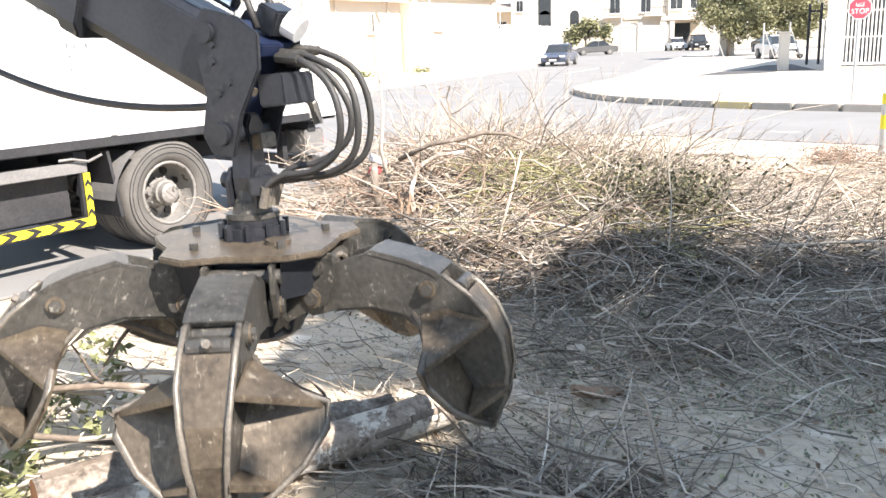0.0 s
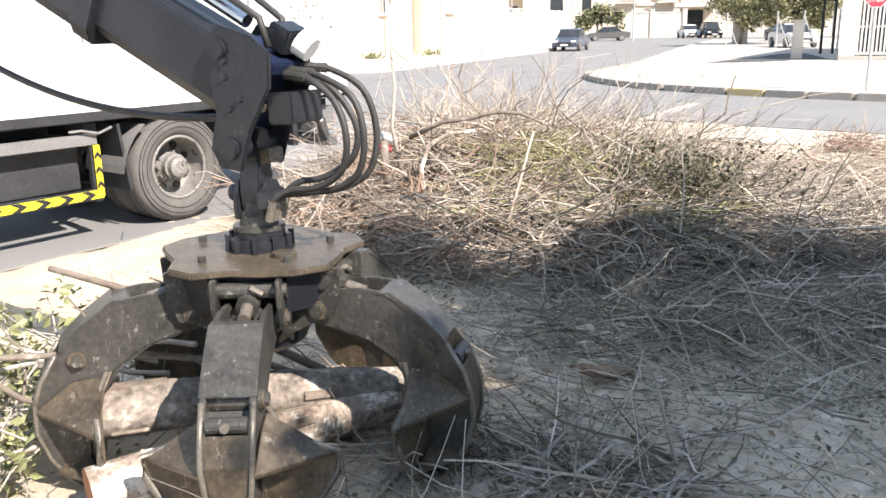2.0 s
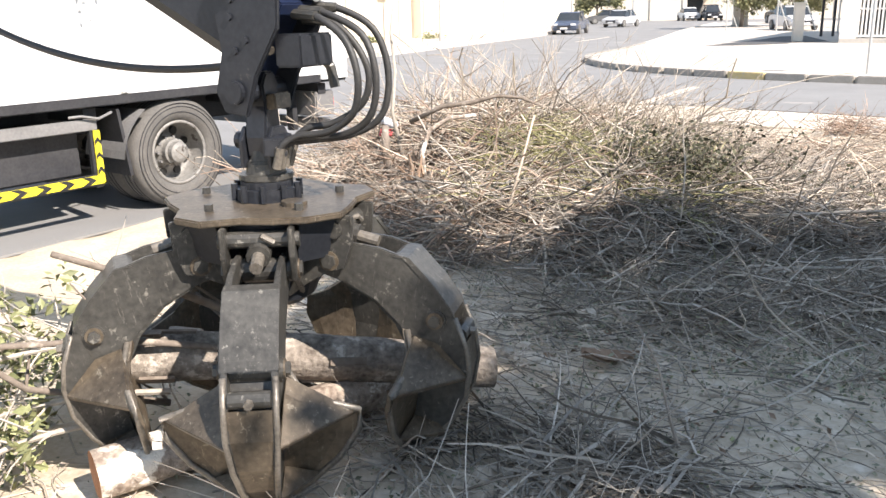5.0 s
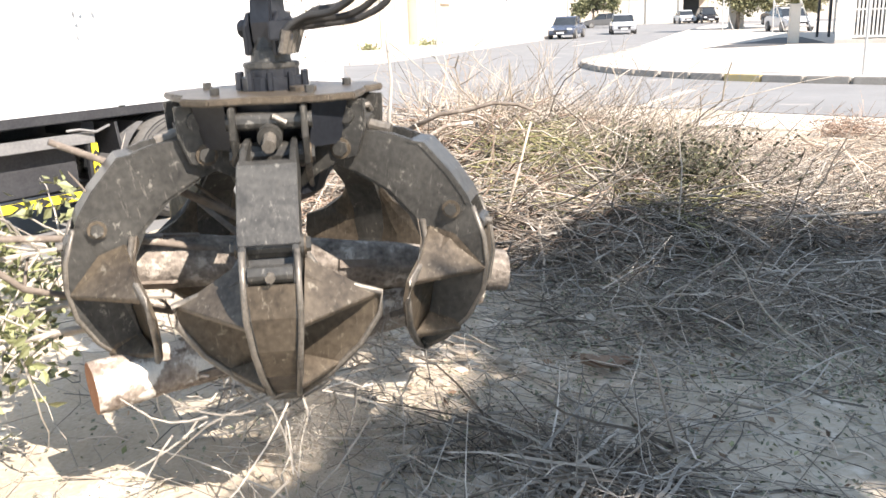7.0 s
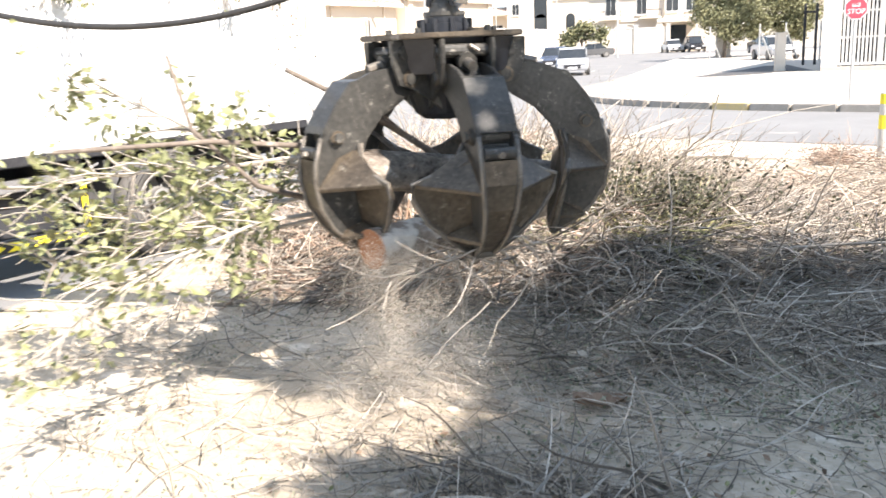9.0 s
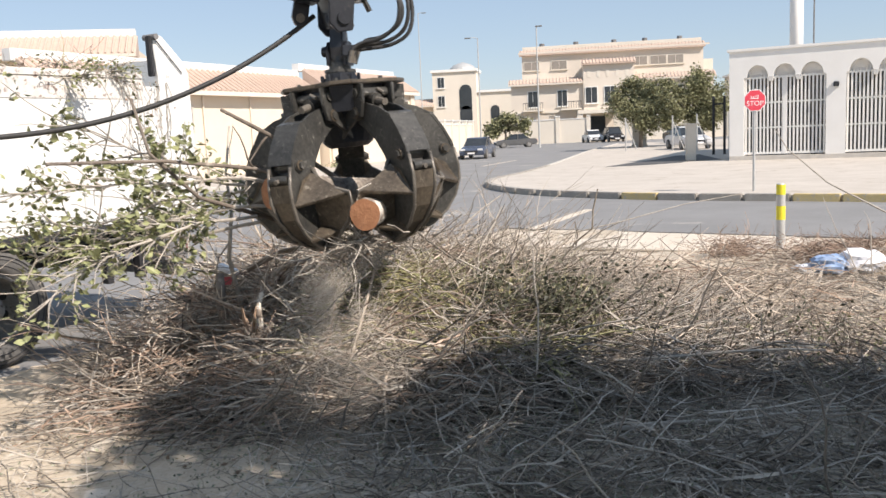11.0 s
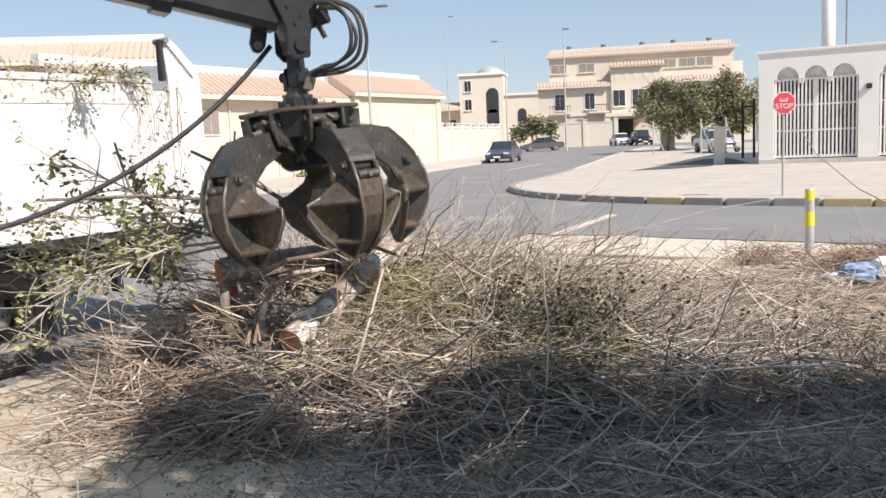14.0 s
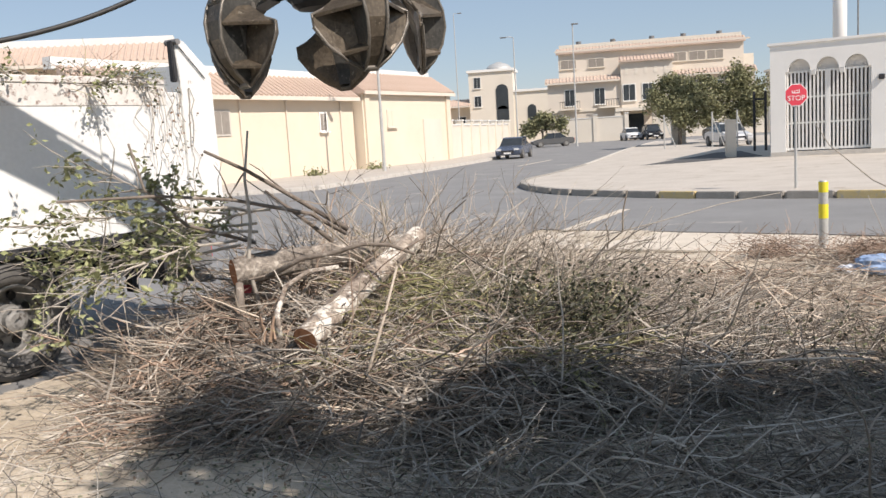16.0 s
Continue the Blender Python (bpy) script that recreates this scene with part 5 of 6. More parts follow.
    # broken root clump beside the dropped logs
    root = thing("broken_root", "splintered brown root clump with broken wood in the heap", "root", pose(-1.62, 5.55, 0.42))
    for k in range(7):
        d = V((rg.gauss(0, 0.5), rg.gauss(-0.3, 0.4), rg.uniform(0.2, 1)))
        part("root_stub", Shape().tube(wander((rg.gauss(0, 0.05), rg.gauss(0, 0.05), -0.05), d, rg.uniform(0.14, 0.26), 4, 0.2, 0.0, rg), taper(0.036, 0.014, 5), 7), BARK_DARK, root)
    for k in range(6):
        part("wood_splinter", Shape().box((rg.gauss(0.04, 0.05), rg.gauss(-0.08, 0.03), rg.uniform(0.05, 0.2)), (0.03, 0.014, rg.uniform(0.1, 0.2)), Euler((rg.gauss(0, 0.4), rg.gauss(0, 0.5), rg.uniform(0, 3))).to_matrix(), 0.5), LEAF_DRY, root, "brown split wood")
    # rubbish bags
    bag = thing("plastic_bag", "crumpled white and blue plastic bag lying on the verge", "plastic bag", pose(3.95, 10.2, 0.0))
    for nm, mat, c, sz in (("white_sheet", BAG_WHITE, (0.25, 0, 0.14), (0.28, 0.2, 0.16)), ("blue_sheet", BAG_BLUE, (-0.12, -0.02, 0.11), (0.24, 0.18, 0.13)), ("white_scrap", BAG_WHITE, (-0.38, 0, 0.06), (0.16, 0.12, 0.06))):
        bm = bmesh.new()
        bmesh.ops.create_icosphere(bm, subdivisions=3, radius=1)
        for v in bm.verts:
            k = 1 + 0.35 * noise.noise(v.co * 2.3 + V(c) * 9) + 0.2 * noise.noise(v.co * 6)
            v.co = V((v.co.x * sz[0] * k, v.co.y * sz[1] * k, max(-c[2] + 0.02, v.co.z * sz[2] * k))) + V(c)
        me = bpy.data.meshes.new(nm)
        bm.to_mesh(me)
        bm.free()
        me.materials.append(mat)
        part(nm, me, mat, bag)
    scrap = thing("plastic_scrap", "red and white plastic scraps caught in the heap", "plastic scrap", pose(-2.05, 6.2, 0.75))
    part("red_scrap", Shape().box((0, 0, 0), (0.12, 0.08, 0.02), Matrix.Rotation(0.7, 3, 'X')), RED_CLOTH, scrap, bevel=0.006)
    part("white_scrap", Shape().box((0.02, 0.03, 0.09), (0.18, 0.10, 0.05), Matrix.Rotation(0.4, 3, 'Y')), BAG_WHITE, scrap, bevel=0.015)


build_branches()
rgl = random.Random(33)
# leafy cut limbs that the grapple drags along, beside the lorry
carried = []
for hd, st, ln in (((-1, -0.2, 0.35), (-0.5, 0.0, -0.7), 1.6), ((-1, 0.1, 0.12), (-0.5, 0.1, -0.8), 1.9), ((-1, -0.45, 0.1), (-0.45, -0.1, -0.85), 1.6), ((-1, 0.2, 0.15), (-0.4, 0.2, -0.7), 1.5), ((-0.9, -0.6, -0.1), (-0.6, -0.2, -0.9), 1.4), ((-1, -0.3, 0.15), (-0.7, 0.0, -0.7), 1.2), ((-1, -0.1, -0.1), (-0.6, -0.1, -0.95), 1.7)):
    carried.append(leafy("leafy_branch", "cut leafy branch with small olive leaves dragged by the grapple", st, hd, ln, rgl, 330, LEAF, TWIG_GREY, 0.038, 0.5))
for pts, r in (([(-0.76, -0.31, -0.19), (-0.5, -0.1, -0.36), (-0.21, 0.13, -0.59), (0.21, 0.36, -0.92)], 0.022), ([(-1.66, -0.91, -0.48), (-1.1, -0.5, -0.5), (-0.6, -0.2, -0.58), (-0.05, 0.1, -0.75), (0.2, 0.3, -0.95)], 0.018), ([(-1.3, -0.4, -0.1), (-1.2, -0.45, -0.45), (-0.95, -0.3, -0.75), (-0.5, 0.0, -0.95)], 0.016), ([(-0.45, 0.3, -0.55), (-0.2, 0.25, -0.75), (0.1, 0.2, -1.0)], 0.02)):
    V3 = [Vector(p) for p in pts]
    forks = []
    for k in range(1, len(V3)):
        f = wander(V3[k], (rgl.gauss(-0.4, 0.5), rgl.gauss(0, 0.6), rgl.gauss(0.2, 0.5)), rgl.uniform(0.25, 0.5), 4, 0.15, 0.03, rgl)
        forks.append((f, r * 0.45, 0.003))
    carried.append(branch_thing("branch", "forked bare grey limb dropped with the logs", V3, r * 0.55, r, BARK_DARK, forks))
twig_bundle = thing("twig_bundle", "tangle of dry twigs hanging from the closed claws", "twigs")
tb = Shape()
for _ in range(150):
    p = (rgl.gauss(0.0, 0.22), rgl.gauss(0, 0.35), rgl.gauss(-1.12, 0.06))
    pts = wander(p, (rgl.gauss(0, 1), rgl.gauss(0, 1), rgl.gauss(-0.15, 0.35)), rgl.uniform(0.2, 0.6), 5, 0.2, 0.05, rgl)
    tb.tube(pts, taper(0.005, 0.002, 6), 4, False)
tagged(part("twig_tangle", tb, TWIG_GREY, twig_bundle), kind="stuff")
# load on the lorry
for k in range(13):
    x = 0.6 + k * 0.3
    p = TRUCK @ Vector((x, -0.1 if (TRUCK.to_3x3() @ Vector((0, 1, 0))).x > 0 else 0.12, 2.5))
    leafy("leafy_branch", "leafy branch sticking up out of the lorry load", p, (rgl.gauss(0, 0.8), rgl.gauss(0, 0.5), 0.3), rgl.uniform(0.25, 0.6), rgl, 110, LEAF, TWIG_GREY, 0.03, 0.3, category="branch")


# dry brown brushwood heaped above the lorry's side
side_in = 1 if (TRUCK.to_3x3() @ Vector((0, 1, 0))).x < 0 else -1
for mat, count, label in ((TWIG_RED, 700, "dry brown twigs heaped in the lorry"), (TWIG_OLIVE, 300, "dry olive twigs heaped in the lorry")):
    s = Shape()
    for _ in range(count):
        x, y = rgl.uniform(0.6, 7.8), rgl.uniform(0.15, 1.6)
        p = Vector((x, y * side_in, 2.42 + rgl.random() * 0.22 * (0.6 + 0.4 * math.sin(x * 2.1))))
        pts = [TRUCK @ q for q in wander(p, (rgl.gauss(0, 1), rgl.gauss(0, 0.7), rgl.gauss(0.05, 0.25)), rgl.uniform(0.2, 0.7), 4, 0.2, 0.03, rgl)]
        s.tube(pts, taper(rgl.choice((0.004, 0.006, 0.010)), 0.002, 5), 3, False)
    tagged(part("lorry_load", s, mat), label, "brushwood", kind="stuff")
dry = Shape()
for _ in range(1500):
    add_leaf(dry, TRUCK @ Vector((rgl.uniform(0.6, 7.8), rgl.uniform(0.1, 1.4) * side_in, 2.48 + abs(rgl.gauss(0, 0.10)))), rgl.uniform(0.015, 0.035), rgl)
tagged(part("dry_leaves", dry, LEAF_DRY), "dry brown leaves on the lorry load", "leaves", kind="stuff")


# dust that rises under the load: fine specks
dust = Shape()
rgd = random.Random(77)
for _ in range(190000):
    u = rgd.random()
    spread = 0.09 + 0.3 * (1 - u)
    c = Vector((rgd.gauss(0, spread), rgd.gauss(0, spread), 0.05 + 1.15 * u + rgd.gauss(0, 0.05)))
    if noise.noise(c * 4.0) < -0.12:
        continue
    r = rgd.uniform(0.002, 0.0042)
    a = Vector((rgd.gauss(0, 1), rgd.gauss(0, 1), rgd.gauss(0, 1))).normalized() * r
    b = Vector((rgd.gauss(0, 1), rgd.gauss(0, 1), rgd.gauss(0, 1))).normalized() * r
    dust.add([c, c + a, c + b], [(0, 1, 2)])
dust_puff = tagged(part("dust_puff", dust, DUST), "puff of fine pale dust shaken from the load", "dust", kind="stuff")


# dry vine tendrils that hang down the side of the lorry body
SIDE = 1 if (TRUCK.to_3x3() @ Vector((0, 1, 0))).x < 0 else -1
for k in range(11):
    x = 0.30 + 0.06 * k + rgl.uniform(-0.03, 0.03)
    vine = thing("dry_vine", "thin dry vine tendril hanging down the white lorry side", "vine", TRUCK)
    top, low = 2.5, rgl.uniform(1.2, 1.9)
    pts = [Vector((x + rgl.gauss(0, 0.025), -0.05 * SIDE, top + (low - top) * q / 9)) for q in range(10)]
    part("tendril", Shape().tube(pts, taper(0.005, 0.002, 10), 4), TWIG_GREY, vine)
    for q in range(9):
        c = rgl.choice(pts) + Vector((rgl.gauss(0, 0.04), -0.01 * SIDE, rgl.gauss(0, 0.04)))
        lf = Shape()
        add_leaf(lf, c, rgl.uniform(0.012, 0.024), rgl)
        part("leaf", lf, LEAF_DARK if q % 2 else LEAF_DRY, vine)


# ---- street furniture ----
def octagon(r):
    return [(r * math.cos(math.radians(22.5 + 45 * k)), r * math.sin(math.radians(22.5 + 45 * k))) for k in range(8)]


def text_mesh(word, size, mat, parent, m):
    c = bpy.data.curves.new("lettering", 'FONT')
    c.body, c.size, c.extrude, c.align_x, c.align_y = word, size, 0.002, 'CENTER', 'CENTER'
    tmp = bpy.data.objects.new("lettering", c)
    me = bpy.data.meshes.new_from_object(tmp)
    bpy.data.objects.remove(tmp)
    me.materials.append(mat)
    return part("lettering", me, mat, parent, "white capital letters", m=m)


sign = thing("stop_sign", "red octagonal stop sign on a thin grey pole", "stop sign", pose(5.36, 21.15, 0.14, 0, 0, 4))
part("pole", Shape().tube([(0, 0, -0.1), (0, 0, 2.45)], 0.033, 12), GALV, sign)
face = part("plate", Shape().prism(octagon(0.275), -0.055, -0.04), WHITE_SIGN, sign)
part("red_face", Shape().prism(octagon(0.255), -0.06, -0.054), RED_SIGN, face, "red enamel face")
text_mesh("STOP", 0.165, WHITE_SIGN, face, pose(0, -0.063, -0.075, 90, 0, 0))
for a, b, w, h in ((-0.09, 0.075, 0.016, 0.07), (0.0, 0.05, 0.16, 0.022), (0.07, 0.085, 0.016, 0.085), (0.02, 0.105, 0.036, 0.016), (-0.035, 0.08, 0.016, 0.05)):
    part("script_bar", Shape().box((a, -0.0625, b), (w, 0.004, h)), WHITE_SIGN, face)
face.matrix_basis = Matrix.Translation((0, 0, 2.17))

bollard = thing("bollard", "grey steel bollard with two yellow bands on the verge", "bollard", pose(3.82, 12.38, 0))
part("post", Shape().tube([(0, 0, -0.1), (0, 0, 0.92), (0, 0, 0.94)], [0.062, 0.062, 0.05], 20), GALV, bollard)
for a, b in ((0.42, 0.62), (0.78, 0.925)):
    part("yellow_band", Shape().tube([(0, 0, a), (0, 0, b)], 0.0635, 20), YELLOW_PAINT, bollard, "yellow painted band")


def lamp_post(x, y, h, arm, label):
    t = thing("street_lamp", label, "street lamp", pose(x, y, 0))
    part("pole", Shape().tube([(0, 0, 0), (0, 0, 0.6), (0, 0, h)], [0.14, 0.10, 0.055], 12), GALV, t)
    part("arm", Shape().tube([(0, 0, h), (arm * 0.5, 0, h + 0.12), (arm, 0, h + 0.1)], 0.04, 8), GALV, t)
    part("lantern", Shape().box((arm * 1.15, 0, h + 0.08), (0.7, 0.28, 0.12)), CHASSIS_GREY, t, bevel=0.03)
    return t


lamp_post(-10.8, 46.1, 9.0, 0.8, "pale galvanised street lamp by the cream wall")
lamp_post(-8.0, 99, 12.4, -1.0, "tall street lamp at the junction")
lamp_post(-1.1, 88, 12.0, 0.2, "tall street lamp in front of the villa")
lamp_post(-20.3, 135, 20.5, 0.8, "very tall lighting mast far behind the houses")
mast = thing("water_mast", "white cylindrical mast behind the gated compound", "mast", pose(16.5, 60, 0))
part("column", Shape().tube([(0, 0, 0), (0, 0, 16)], 0.42, 20), WHITE_PAINT, mast, smooth=True)
pole = thing("antenna_pole", "thin dark antenna pole behind the compound", "pole", pose(17.6, 60, 0))
part("pole", Shape().tube([(0, 0, 0), (0, 0, 14)], 0.05, 8), CHASSIS_GREY, pole)
post = thing("gate_pillar", "short square cream pillar at the pavement edge", "pillar", pose(6.68, 39.9, 0.14))
part("shaft", Shape().box((0, 0, 0.8), (0.42, 0.42, 1.6)), CREAM_WALL, post, bevel=0.02)
part("cap", Shape().box((0, 0, 1.63), (0.5, 0.5, 0.08)), CREAM_WALL, post, bevel=0.02)
box = thing("utility_box", "pale grey electrical cabinet under the trees", "utility box", pose(7.1, 69, 0.1))
part("cabinet", Shape().box((0, 0, 1.15), (1.05, 0.8, 2.3)), CONCRETE, box, bevel=0.03)
part("plinth", Shape().box((0, 0, 0.08), (1.2, 0.95, 0.16)), CONCRETE, box)
# mesh fence posts by the trees
for k, x in enumerate((5.2, 7.9, 9.0, 10.4)):
    f = thing("fence_post", "galvanised fence post beneath the trees", "fence post", pose(x, 58 - k * 2.5, 0.14), group="fence posts under the trees")
    part("upright", Shape().tube([(0, 0, 0), (0, 0, 2.2)], 0.05, 8), GALV, f)
    part("brace", Shape().tube([(0, 0, 1.9), (0.7, 0, 0.1)], 0.035, 6), GALV, f)
gatepost = thing("dark_gate_frame", "dark steel gate frame beside the white compound", "gate", pose(8.75, 46, 0.14))
for x in (0, 0.55):
    part("upright", Shape().tube([(x, 0, 0), (x, 0, 3.0)], 0.07, 8), CHASSIS, gatepost)
part("cross_bar", Shape().box((0.28, 0, 2.6), (0.6, 0.06, 0.1)), CHASSIS, gatepost)


# ---- gated compound ----
def wall_frame(p, d):
    """Local x along the front, y into the building."""
    return Matrix.Translation((p[0], p[1], 0)) @ Matrix.Rotation(math.atan2(d[1], d[0]), 4, 'Z')


def build_compound():
    t = thing("compound_building", "white walled building with arched niches and slatted gates", "building", wall_frame((8.05, 38.2), (0.948, -0.319)))
    H, n, w, gap = 4.75, 6, 3.2, 0.75
    x = 0.6
    part("corner_pier", Shape().box((0.3, 0.3, H / 2), (0.6, 0.6, H)), WHITE_PAINT, t)
    part("side_wall", Shape().box((0.15, 8, H / 2), (0.3, 14.8, H)), WHITE_PAINT, t)
    # coloured grey instead of white to give the shade behind the slats
    part("back_wall", Shape().box((14, 3.2, 2.2), (27, 0.25, 4.4)), GATE_BACK, t, "wall behind the gates, shade put into its grey")
    part("parapet", Shape().box((14, 0.28, H + 0.04), (28.2, 0.7, 0.1)), WHITE_PAINT, t)
    part("roof", Shape().box((14, 6.5, H - 0.2), (27.6, 12.2, 0.2)), WHITE_PAINT, t)
    part("plinth", Shape().box((14, 0.25, 0.20), (28, 0.62, 0.24)), CONCRETE, t)
    for k in range(n):
        # wall over the gate with recessed arches
        x0, x1 = x, x + w
        spring, top = 3.62, H - 0.001
        outline = [(x1, top), (x0, top), (x0, spring)]
        for a in range(3):
            cx = x0 + w * (a + 0.5) / 3
            outline += [(cx - 0.43 * math.cos(u), spring + 0.50 * math.sin(u)) for u in np.linspace(0.02, math.pi - 0.02, 13)]
        outline.append((x1, spring))
        part("arched_lintel", Shape().prism(outline, 0.0, 0.36), WHITE_PAINT, t)
        part("niche_back", Shape().box(((x0 + x1) / 2, 0.44, (spring + H) / 2), (w, 0.14, H - spring)), WHITE_PAINT, t)
        for a in range(1, 3):
            part("corbel", Shape().box((x0 + w * a / 3, 0.14, spring - 0.09), (0.16, 0.30, 0.18), None, 1.25), WHITE_PAINT, t)
        # sliding gate
        g = part("gate", Shape().box(((x0 + x1) / 2, 0.2, 0.42), (w, 0.06, 0.10)).box(((x0 + x1) / 2, 0.2, 3.6), (w, 0.06, 0.08)).box(((x0 + x1) / 2, 0.2, 1.5), (w, 0.05, 0.07)).box(((x0 + x1) / 2, 0.2, 2.55), (w, 0.05, 0.07)).box(((x0 + x1) / 2, 0.2, 2.0), (0.12, 0.07, 3.2)), WHITE_PAINT, t, "white slatted steel gate")
        for b in range(22):
            bx = x0 + 0.06 + (w - 0.12) * b / 21
            part("slat", Shape().box((bx, 0.19, 2.0), (0.074, 0.03, 3.15)), WHITE_PAINT, g)
        part("pier", Shape().box((x1 + gap / 2, 0.3, H / 2), (gap, 0.6, H)), WHITE_PAINT, t)
        part("wall_lamp", Shape().box((x1 + gap / 2, -0.05, 3.15), (0.22, 0.12, 0.2)), CHASSIS, t, bevel=0.02)
        x = x1 + gap
    return t


build_compound()
neighbour = thing("far_building", "beige flat-roofed building behind the compound", "building", pose(27.5, 60, 0))
part("wall", Shape().box((6, 4, 4.2), (16, 8, 8.4)), BEIGE_WALL, neighbour)
part("arched_window", Shape().prism([(-0.9, 4.4), (-0.1, 4.4)] + [(-0.5 + 0.4 * math.cos(u), 6.0 + 0.4 * math.sin(u)) for u in np.linspace(0, math.pi, 10)], -0.06, 0.05), GLASS_DARK, neighbour)


# ---- cream house beside the street ----
def window(parent, x, z0, z1, w, y=0.0, frame_mat=None, sill=True, pane_mat=None):
    """A recessed window on a wall face at local y."""
    fm = frame_mat or WHITE_PAINT
    pm = pane_mat or GLASS_DARK
    wn_ = part("window", Shape().box((x, y - 0.03, (z0 + z1) / 2), (w + 0.16, 0.06, z1 - z0 + 0.16)), fm, parent)
    part("pane", Shape().box((x - w / 4, y - 0.065, (z0 + z1) / 2), (w / 2 - 0.05, 0.02, z1 - z0 - 0.04)), pm, wn_)
    part("pane", Shape().box((x + w / 4, y - 0.065, (z0 + z1) / 2), (w / 2 - 0.05, 0.02, z1 - z0 - 0.04)), pm, wn_)
    if sill:
        part("sill", Shape().box((x, y - 0.1, z0 - 0.1), (w + 0.3, 0.2, 0.08)), fm, wn_)
    return wn_


def tiled_eave(parent, x0, x1, zb, zt, out, rise_back):
    """Pent roof with ribs of tiles and a flat soffit."""
    s = Shape().prism([(-out, zb), (-out, zb + 0.18), (rise_back, zt), (rise_back, zb)], x0, x1, "x")
    r = part("tiled_eave", s, ROOF_TILE, parent, "sloping terracotta tiled eave")
    n = int((x1 - x0) / 0.42)
    me = None
    for k in range(n):
        x = x0 + (k + 0.5) * (x1 - x0) / n
        if me is None:
            me = Shape().tube([(0, -out - 0.02, zb + 0.2), (0, rise_back, zt + 0.02)], 0.09, 6).mesh("roof_tile", ROOF_TILE)
        part("roof_tile", me, ROOF_TILE, r, m=Matrix.Translation((x, 0, 0)))
    part("fascia", Shape().box(((x0 + x1) / 2, -out - 0.03, zb + 0.06), (x1 - x0, 0.08, 0.22)), BEIGE_WALL, parent)
    return r


def build_cream_house():
    t = thing("cream_house", "long single-storey cream house with tiled eaves along the street", "house", wall_frame((-17.7, 40.3), (0.31, 0.95)))
    part("wall", Shape().box((2.0, 3, 2.3), (20, 6, 4.6)), YELLOW_WALL, t)
    tiled_eave(t, -8.0, 12.0, 4.35, 5.75, 0.55, 1.3)
    part("parapet", Shape().box((2.0, 1.6, 5.9), (20.4, 0.5, 0.5)), WHITE_PAINT, t)
    part("forward_wing", Shape().box((18.1, 2.6, 2.5), (11.8, 6.4, 5.0)), YELLOW_WALL, t)
    tiled_eave(t, 12.1, 24.2, 4.75, 6.2, 0.9, 1.0)
    part("parapet", Shape().box((18.2, 1.5, 6.35), (12.2, 0.5, 0.45)), WHITE_PAINT, t)
    for x in (-4.6, 1.6, 5.4, 10.6):
        part("drain_pipe", Shape().tube([(x, -0.06, 0.1), (x, -0.06, 4.3)], 0.05, 8), BEIGE_WALL, t)
    for x in (12.6, 23.4):
        part("pilaster", Shape().box((x, -0.66, 2.45), (0.5, 0.16, 4.7)), YELLOW_WALL, t)
    window(t, 0.2, 2.6, 3.75, 1.15, 0.0, CONCRETE, False, SHUTTER)
    window(t, 8.8, 2.6, 3.6, 0.6, 0.0, WHITE_PAINT, True, SHUTTER)
    window(t, 15.5, 2.7, 3.7, 0.9, -0.6, BEIGE_WALL, True, YELLOW_WALL)
    part("gate_door", Shape().box((21.0, -0.62, 1.6), (2.6, 0.08, 3.0)), BEIGE_WALL, t, bevel=0.02)
    # weeds at the foot of the wall
    return t


build_cream_house()
rgt = random.Random(4)
for x, y in ((-12.3, 50.0), (-14.4, 45.0)):
    s = Shape()
    for _ in range(160):
        add_leaf(s, Vector((x + rgt.gauss(0, 0.35), y + rgt.gauss(0, 0.3), 0.15 + abs(rgt.gauss(0, 0.18)))), 0.09, rgt)
    tagged(part("weed_tuft", s, LEAF), "green weed tuft at the foot of the wall", "weeds", kind="stuff")
back = thing("upper_house", "two-storey house with a tiled parapet behind the lorry", "house", pose(-36, 52, 0, 0, 0, 20))
part("wall", Shape().box((0, 5, 4.4), (18, 9, 8.8)), YELLOW_WALL, back)
tiled_eave(back, -9.4, 9.4, 7.9, 9.4, 0.7, 1.2)
part("parapet", Shape().box((0, 2, 9.6), (18.4, 0.6, 0.7)), WHITE_PAINT, back)
window(back, 2, 4.6, 6.2, 1.4)
window(back, 6, 4.6, 6.2, 1.4)


# ---- white garden walls and far villas ----
def garden_wall(p, d, length, h, label):
    t = thing("garden_wall", label, "garden wall", wall_frame(p, d))
    part("wall", Shape().box((length / 2, 0.15, h / 2), (length, 0.3, h)), CREAM_WALL, t)
    part("coping", Shape().box((length / 2, 0.15, h + 0.05), (length + 0.1, 0.42, 0.1)), WHITE_PAINT, t)
    n = max(2, int(length / 3))
    for k in range(n + 1):
        part("pier", Shape().box((length * k / n, 0.12, (h + 0.35) / 2), (0.5, 0.5, h + 0.35)), CREAM_WALL, t)
        part("pier_cap", Shape().box((length * k / n, 0.12, h + 0.4), (0.6, 0.6, 0.1)), WHITE_PAINT, t)
    return t


garden_wall((-10.0, 64.5), (0.10, 0.99), 22, 2.6, "white garden wall with piers along the street")
garden_wall((-9.5, 88), (-0.95, 0.3), 20, 2.6, "white garden wall at the corner")
garden_wall((-3.0, 108.5), (1, -0.03), 7.6, 2.9, "cream garden wall before the villa")
garden_wall((8.6, 108.2), (1, -0.03), 16, 2.9, "cream garden wall beside the villa entrance")


